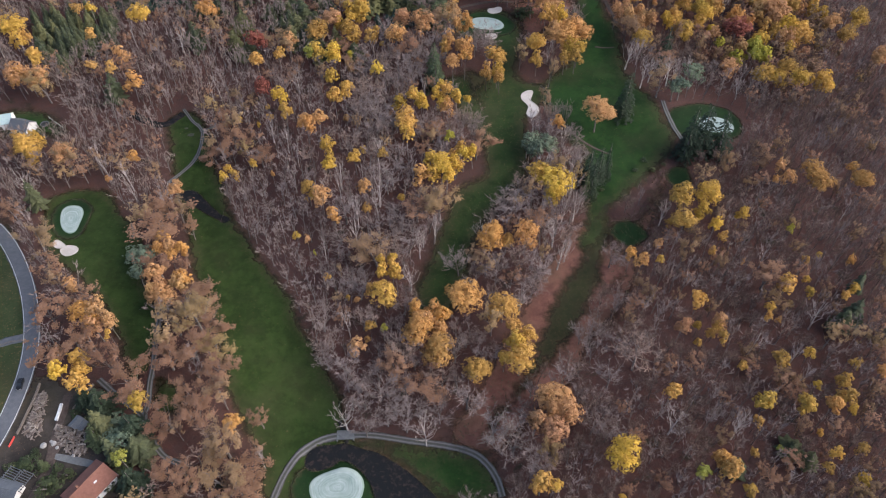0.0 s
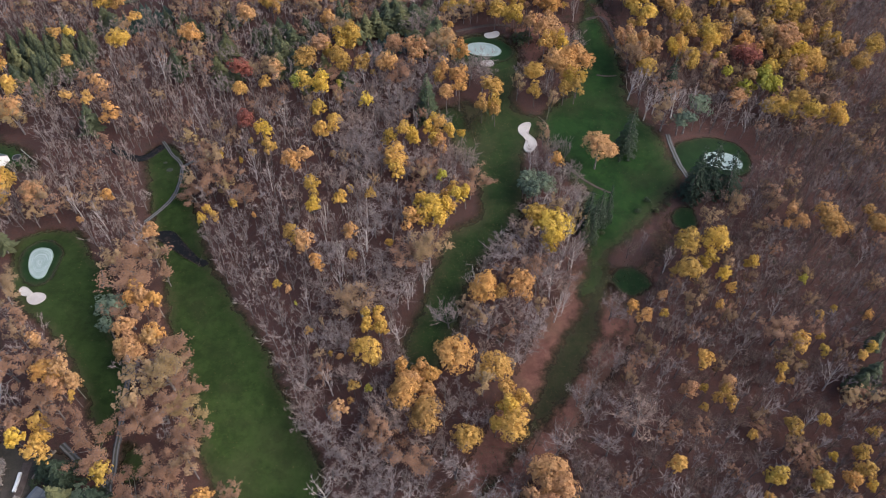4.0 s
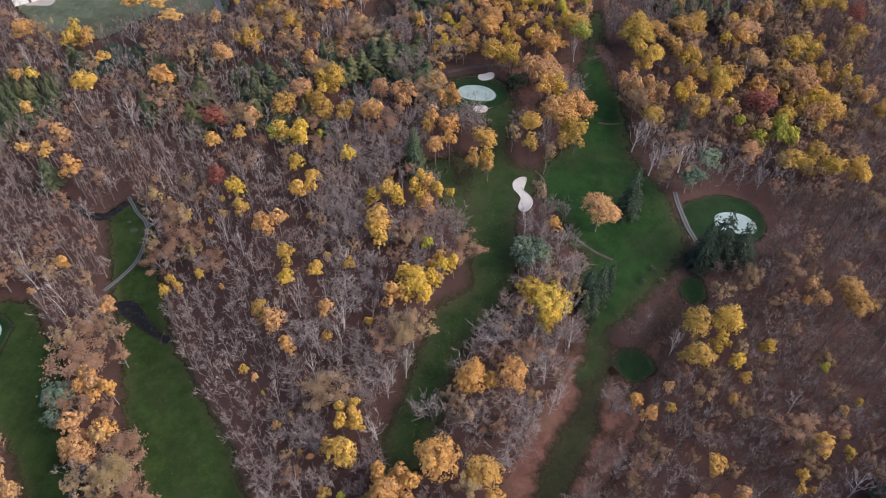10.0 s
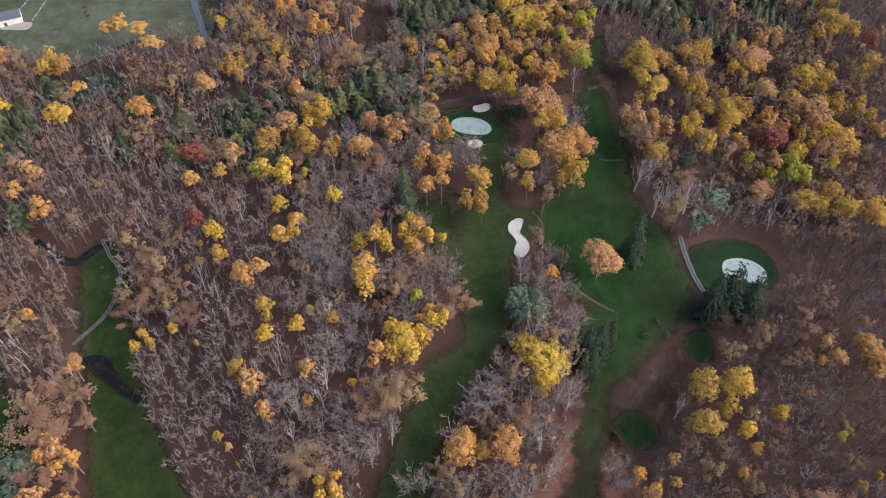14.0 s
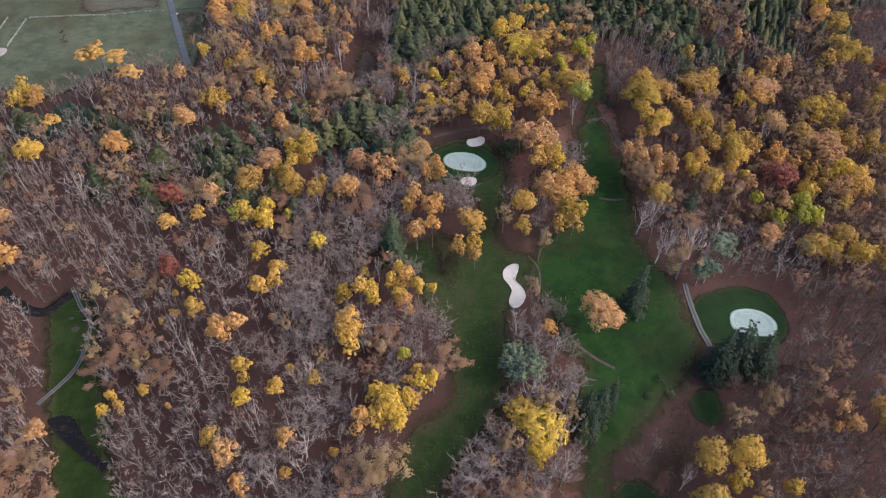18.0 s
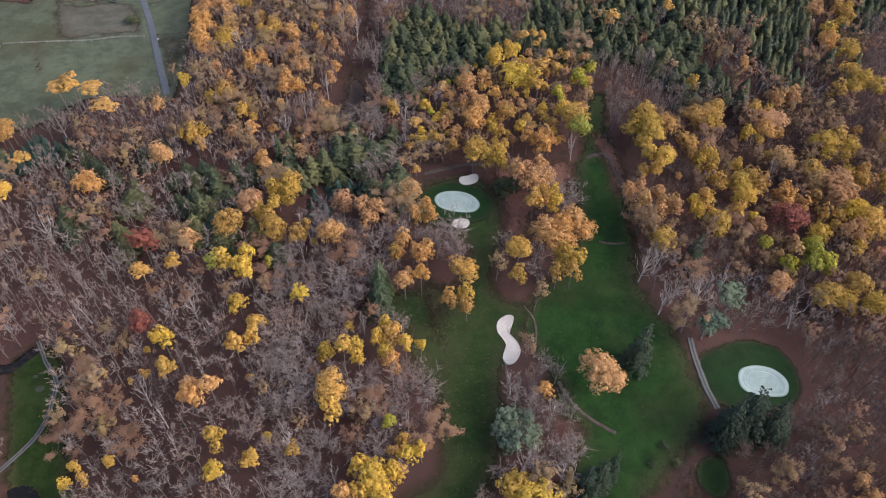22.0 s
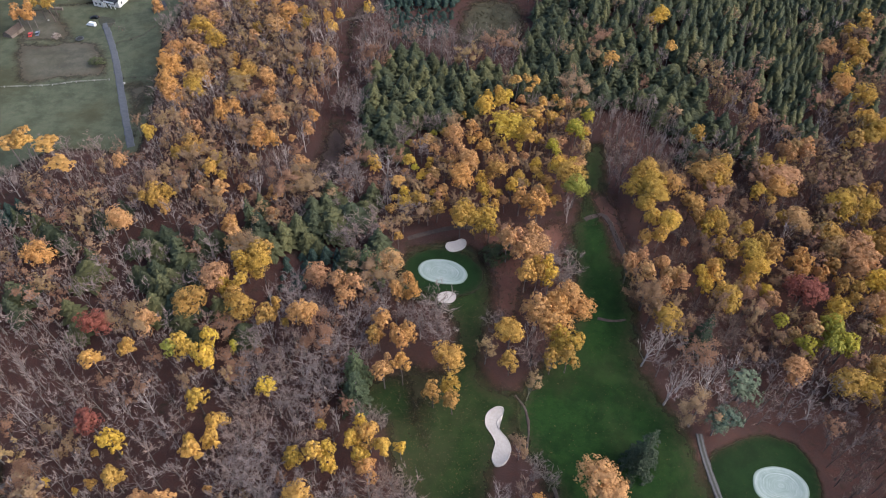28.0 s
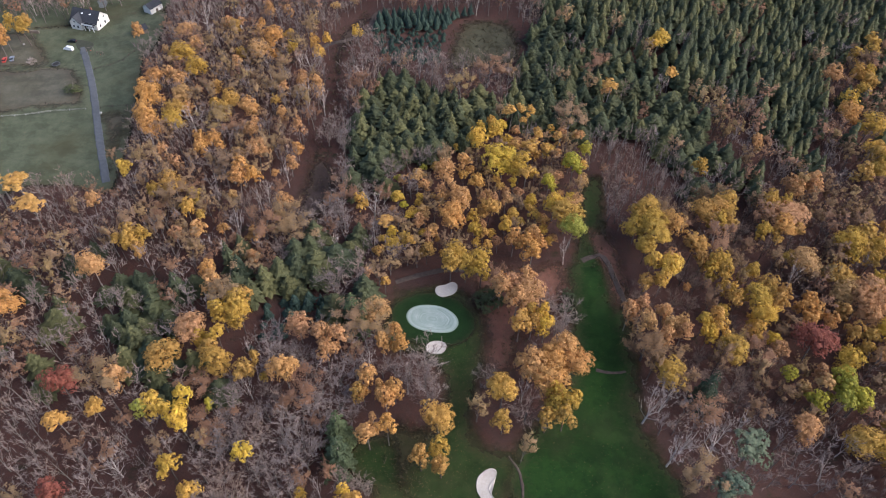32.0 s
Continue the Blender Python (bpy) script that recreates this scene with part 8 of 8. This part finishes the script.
def motor_car(x, y, turn, paint, label, long=4.3, tall=1.45, van=False):
    c = based("car", x, y, turn, label, "car", "", 0.16)
    a, w = long / 2, 0.86
    hull = prism([(-a, 0.3), (a - 0.1, 0.28), (a, 0.55), (a - 0.1, 0.75), (a * 0.45, 0.88), (-a * 0.75, 0.95), (-a, 0.9)], 2 * w, "y")
    bmesh.ops.bevel(hull, geom=hull.edges, offset=0.07, segments=2, affect="EDGES")
    part("body", hull, paint, c)
    if van:
        roofline = [(-a + 0.05, 0.85), (a * 0.55, 0.85), (a * 0.3, tall), (-a + 0.12, tall)]
    else:
        roofline = [(-a * 0.85, 0.85), (a * 0.42, 0.85), (a * 0.08, tall), (-a * 0.6, tall)]
    cabin = prism(roofline, 2 * w - 0.16, "y")
    bmesh.ops.bevel(cabin, geom=cabin.edges, offset=0.08, segments=2, affect="EDGES")
    part("cabin", cabin, paint if van else GLASS, c, "white load space" if van else "dark window band")
    top = block((roofline[2][0] - roofline[3][0] - 0.05, 2 * w - 0.22, 0.07), ((roofline[2][0] + roofline[3][0]) / 2, 0, tall - 0.04), 0, 0.03)
    part("roof", top, paint, c)
    if van:
        screen = prism([(a * 0.56, 0.95), (a * 0.6, 0.95), (a * 0.36, tall - 0.2), (a * 0.32, tall - 0.2)], 2 * w - 0.3, "y")
        part("windscreen", screen, GLASS, c, "dark windscreen")
    for px in (-a * 0.62, a * 0.62):
        for py in (-w, w):
            wheel(c, px, py * 0.93)
    for py in (-0.6, 0.6):
        part("headlight", block((0.08, 0.3, 0.14), (a - 0.06, py, 0.58), 0, 0.02), LAMP_GLASS, c, "clear headlight")
        part("tail_light", block((0.06, 0.26, 0.14), (-a, py, 0.68), 0, 0.02), RED_PAINT, c, "red tail light")


def log_pile(name, outline, count, seed, label):
    """A heap of split and round logs thrown across one another."""
    rng = random.Random(seed)
    line = rounded(outline, 2.0)
    mid = line.mean(0)
    root = tagged(new(name), label, "log pile")
    root.location = (*mid, float(height(*mid)))
    shapes = []
    for k in range(5):
        me = bpy.data.meshes.new("log")
        bm = rod((-0.9, 0, 0), (0.9, 0, 0), 0.17 + 0.04 * k, 6, 0.14 + 0.045 * k)
        for v in bm.verts:
            v.co += Vector((rng.uniform(-0.06, 0.06), rng.uniform(-0.05, 0.05), rng.uniform(-0.04, 0.04)))
        bm.to_mesh(me)
        bm.free()
        me.materials.append(SAWN)
        shapes.append(me)
    lo, hi = line.min(0), line.max(0)
    base = float(height(*mid))
    made = 0
    while made < count:
        x, y = rng.uniform(lo[0], hi[0]), rng.uniform(lo[1], hi[1])
        d = float(signed(line, np.array([x]), np.array([y]))[0])
        if d < 0.3:
            continue
        pile = min(1.7, 0.25 + d * 0.45)
        ob = new("log", shapes[made % 5])
        ob.parent = root
        z = float(height(x, y)) - base + rng.uniform(0.12, pile)
        s = rng.uniform(0.6, 1.35)
        ob.matrix_basis = Matrix.LocRotScale((x - mid[0], y - mid[1], z), Euler((rng.uniform(0, 6), rng.uniform(-0.25, 0.25), rng.uniform(0, 6.28))), (s, 1.0, 1.0))
        made += 1


def fence(points, label, gap=4.0, tall=1.2, posts=DARK_WOOD, rails=2):
    """Posts and rails over the land."""
    line = rounded(points, gap, False)
    x0, y0 = line[0]
    root = tagged(new("fence"), label, "fence")
    root.location = (x0, y0, float(height(x0, y0)))
    tops = []
    for x, y in line:
        p = Vector((x - x0, y - y0, float(height(x, y)) - root.location.z))
        part("post", block((0.22, 0.22, tall + 0.3), (p.x, p.y, p.z - 0.3), 0, 0.02), posts, root)
        tops.append(p)
    for a, b in zip(tops, tops[1:]):
        for k in range(rails):
            up = Vector((0, 0, tall * (0.92 - 0.42 * k)))
            part("rail", rod(a + up, b + up, 0.055, 5), posts, root)


def low_wall(points, label, material, wide=0.5, tall=0.9):
    line = rounded(points, 2.2, False)
    x0, y0 = line[0]
    root = tagged(new("low_wall"), label, "wall")
    root.location = (x0, y0, float(height(x0, y0)))
    for a, b in zip(line, line[1:]):
        m = (a + b) / 2
        d = b - a
        z = float(height(*m)) - root.location.z
        part("wall_block", block((float(np.hypot(*d)) + 0.02, wide, tall + 0.3), (m[0] - x0, m[1] - y0, z - 0.3), math.degrees(math.atan2(d[1], d[0])), 0.04), material, root)


def boulder(x, y, size, seed, label="pale boulder at the edge of the yard"):
    bm = bmesh.new()
    bmesh.ops.create_icosphere(bm, subdivisions=2, radius=size)
    for v in bm.verts:
        v.co *= 1 + 0.22 * noise.noise(v.co * (1.3 / size) + Vector((seed, 0, 0)))
        v.co.z *= 0.6
    me = bpy.data.meshes.new("boulder")
    bm.to_mesh(me)
    bm.free()
    me.materials.append(STONE)
    ob = tagged(new("boulder", me), label, "boulder")
    ob.location = (x, y, float(height(x, y)) + size * 0.25)


def slab(name, outline, material, label, category, lift=0.14):
    return patch(name, outline, material, label, category, lift)


def trampoline(x, y):
    r = based("trampoline", x, y, 0, "round black trampoline on the lawn", "trampoline")
    bm = bmesh.new()
    bmesh.ops.create_cone(bm, cap_ends=True, segments=24, radius1=1.55, radius2=1.55, depth=0.04)
    bmesh.ops.translate(bm, vec=(0, 0, 0.85), verts=bm.verts)
    part("mat", bm, RUBBER, r, "black jumping mat")
    ring = Shape()
    a = np.linspace(0, 2 * math.pi, 25)
    ring.tube(np.column_stack((np.cos(a) * 1.8, np.sin(a) * 1.8, np.full(25, 0.9))), np.full(25, 0.16), 6)
    thing("rim", mesh_of("rim", *ring.arrays(), smooth=True), GREY_SHEET, r, "grey padded rim")
    for k in range(6):
        t = k * math.pi / 3
        part("leg", rod((math.cos(t) * 1.75, math.sin(t) * 1.75, -0.1), (math.cos(t) * 1.75, math.sin(t) * 1.75, 0.88), 0.04, 6), GREY_SHEET, r)


def swing(x, y, turn):
    r = based("swing_frame", x, y, turn, "wooden swing frame on the lawn", "swing")
    for s in (-1.6, 1.6):
        for d in (-0.9, 0.9):
            part("leg", rod((s, d, -0.1), (s, 0, 2.2), 0.07, 6), WOOD, r)
    part("beam", rod((-1.9, 0, 2.2), (1.9, 0, 2.2), 0.08, 8), WOOD, r)
    part("seat", block((0.5, 0.22, 0.05), (0.2, 0, 0.5), 0, 0.01), RED_PAINT, r, "red swing seat")
    for d in (0.0, 0.4):
        part("rope", rod((d, 0, 0.5), (d, 0, 2.2), 0.02, 4), DARK_WOOD, r)


def bridge():
    b = based("bridge", -32.9, 105.6, 3, "low plank bridge with kerb beams over the stream", "bridge", "", 0.1)
    for k in range(14):
        part("plank", block((0.36, 3.0, 0.12), (-2.6 + k * 0.4, 0, 0.12), 0, 0.015), CONCRETE, b)
    for y in (-1.45, 1.45):
        part("kerb_beam", block((5.8, 0.25, 0.3), (0, y, 0.2), 0, 0.03), CONCRETE, b)
    for x in (-2.7, 2.7):
        part("abutment", block((0.5, 3.4, 1.2), (x, 0, -1.1), 0, 0.04), CONCRETE, b)


def weir():
    w = based("weir", -93.1, 198.2, 89, "concrete weir with a walkway below the pool", "weir")
    part("walkway", block((6.5, 1.3, 0.25), (0, 0, 0.7), 0, 0.04), CONCRETE, w)
    for x in (-3.0, 0, 3.0):
        part("pier", block((0.5, 1.1, 2.0), (x, 0, -1.2), 0, 0.04), CONCRETE, w)
    for x in (-3.1, -1.0, 1.0, 3.1):
        part("rail_post", block((0.08, 0.08, 1.0), (x, 0.6, 0.9), 0, 0.01), DARK_WOOD, w)
    part("handrail", rod((-3.2, 0.6, 1.85), (3.2, 0.6, 1.85), 0.05, 6), DARK_WOOD, w)


red_house()
villa()
carport(-127.3, 84.5, 70)
carport(-131.4, 85.5, 71)
shed(-131.2, 81.7, -11, 8.5, 5.0, 2.4, 3.3, GREY_SHEET, "shed with a blue grey sheet roof", WHITE_WALL)
shed(-118.5, 104.4, 67, 3.6, 2.4, 1.9, 2.4, GREY_SHEET, "small grey tool shed by the logs")
shed(-116.4, 103.6, 67, 3.0, 2.2, 1.8, 2.2, GREY_SHEET, "small grey tool shed by the logs")
shed(-203.9, 248.2, 20, 11, 7.5, 3.2, 5.6, TEAL_SHEET, "white bungalow with a pale green sheet roof", WHITE_WALL)
shed(-192.6, 245.6, -15, 9, 7.0, 3.0, 5.4, GREY_SHEET, "white bungalow with a grey roof among trees", WHITE_WALL)
shed(-219.6, 397.8, 29, 16, 8.0, 3.6, 5.8, GREY_SHEET, "white barn with a blue grey roof at the pasture", WHITE_WALL)
shed(-137.9, 523.9, 60, 8, 5.5, 3.2, 5.0, SLATE, "grey outbuilding among garden trees", WHITE_WALL)
shed(-137.5, 501.8, 40, 6, 4.5, 2.6, 4.2, SLATE, "slate-roofed garden shed under trees")
shed(-203.4, 475.1, 75, 9, 5, 2.2, 3.6, DARK_WOOD, "dark field shelter with a white edge board")
motor_car(-141.3, 117.0, -81, BLACK_PAINT, "black car standing on the grey road")
motor_car(-168.5, 485.7, 165, WHITE_PAINT, "white van parked at the end of the drive", 5.2, 2.0, True)
motor_car(-169.5, 492.7, 176, BLACK_PAINT, "black car parked before the villa")
motor_car(-194.8, 474.1, 106, RED_PAINT, "red car parked on the grass")
motor_car(-191.9, 475.5, 107, GREY_PAINT, "blue grey car parked on the grass")
log_pile("log_pile", [(-134.8, 114.9), (-132.0, 115.1), (-130.4, 110.0), (-129.7, 105.1), (-128.6, 99.4), (-130.3, 98.3), (-133.9, 100.4), (-134.6, 105.7), (-134.6, 110.7)], 190, 3, "long heap of split firewood logs by the road")
log_pile("log_pile", [(-125.6, 104.0), (-121.4, 103.7), (-116.1, 103.6), (-113.2, 98.3), (-112.7, 94.0), (-116.3, 94.2), (-120.8, 96.0), (-123.8, 99.7)], 190, 4, "broad heap of split firewood logs in the yard")
low_wall([(-135.3, 117.8), (-135.0, 112.7), (-135.3, 107.7), (-135.5, 102.8), (-135.8, 99.9)], "long low barrier of pale beams by the road", WOOD)
low_wall([(-118.3, 118.8), (-119.5, 116.2), (-120.7, 112.8), (-121.7, 109.4)], "low barrier of grey beams in the yard", WOOD)
low_wall([(-125.9, 111.1), (-125.7, 108.7), (-125.5, 105.2)], "stack under a white tarpaulin", TARP, 0.9, 0.8)
slab("slab", [(-122.4, 94.4), (-118.0, 94.1), (-112.5, 93.3), (-106.4, 91.7), (-106.6, 90.2), (-111.6, 90.7), (-117.0, 91.6), (-122.0, 92.8)], CONCRETE, "grey concrete slab road in the yard", "slab")
low_wall([(-136.6, 95.7), (-136.3, 97.6), (-136.2, 99.1)], "red and white road barrier", RED_PAINT, 0.3, 0.8)
for i, (bx, by, bs) in enumerate([(-126.4, 96.7, 1.0), (-123.6, 97.6, 0.9), (-122.1, 96.3, 0.6), (-116.2, 94.0, 0.6), (-124.7, 98.3, 0.5)]):
    boulder(bx, by, bs, i)
fence([(-151.2, 152.3), (-146.9, 144.8), (-141.6, 137.6), (-136.0, 134.3), (-131.0, 130.1)], "pale wooden rail fence beside the road", 3.0, 1.1, WOOD)
fence([(-154.3, 132.0), (-151.3, 133.3), (-147.6, 134.1)], "wooden rail fence along the side road", 3.0, 1.0, WOOD)
fence([(-184.3, 253.4), (-179.8, 249.8), (-175.7, 246.9)], "pale garden fence among trees", 2.5, 1.4, STONE)
fence([(-134.9, 437.5), (-129.6, 438.3), (-123.3, 438.6), (-118.2, 438.7)], "dark post and rail fence across the pasture")
fence([(-148.5, 467.4), (-142.4, 471.0), (-137.7, 475.5), (-135.0, 483.8), (-128.9, 485.8), (-123.8, 485.8)], "dark post and rail fence behind the villa lawn")
fence([(-206.0, 424.2), (-185.5, 426.9), (-165.4, 430.6), (-155.6, 433.6), (-141.2, 436.3)], "pale wire fence on thin posts across the pasture", 5.0, 1.0, STONE)
fence([(-217.0, 403.9), (-216.5, 414.7), (-217.1, 423.8)], "pale paddock fence beside the barn", 4.0, 1.2, STONE)
fence([(-206.2, 399.4), (-206.2, 409.3), (-206.9, 422.6)], "pale paddock fence along the pasture", 4.0, 1.2, STONE)
slab("forecourt", [(-221.5, 396.9), (-217.9, 397.8), (-206.2, 397.9), (-206.2, 391.6), (-213.9, 391.5), (-219.9, 391.9)], PALE_SAND, "pale sandy forecourt beside the barn", "forecourt")
slab("terrace", [(-170.9, 532.1), (-168.7, 534.5), (-165.1, 531.1), (-164.5, 526.0), (-167.3, 525.3), (-169.1, 528.7)], CONCRETE, "pale paved garden terrace", "terrace")
slab("turning_place", [(-168.1, 494.3), (-163.9, 494.4), (-158.2, 491.5), (-158.3, 485.4), (-161.3, 484.4), (-165.6, 488.3)], GRAVEL, "grey gravel turning place before the villa", "drive")
trampoline(-169.1, 471.9)
trampoline(-184.6, 248.9)
swing(-157.5, 484.9, 20)
swing(-151.0, 481.2, -10)
low_wall([(-195.2, 499.9), (-188.9, 499.9)], "grey stacked firewood at the pasture edge", WOOD, 1.0, 1.4)
boulder(-192.4, 489.3, 0.6, 9, "pale feed bag sized boulder on the grass")
boulder(-133.8, 434.3, 0.6, 12, "white stone beside the drive")
log_pile("rubbish_heap", [(-185.5, 477.1), (-182.6, 477.9), (-179.5, 474.5), (-179.7, 471.4), (-182.6, 471.7)], 26, 8, "small heap of reddish timber on the grass")
bridge()
weir()
for sx, sy, ss in ((-120.2, 248.4, 0.9), (-117.0, 244.0, 1.5)):
    ring = [(sx + math.cos(k * 0.9) * ss * (1 + 0.2 * math.sin(k * 2.1)), sy + math.sin(k * 0.9) * ss * 0.8) for k in range(7)]
    patch("divot_sand", ring, GRAVEL, "patch of pale sand on the tee", "sand", 0.14)
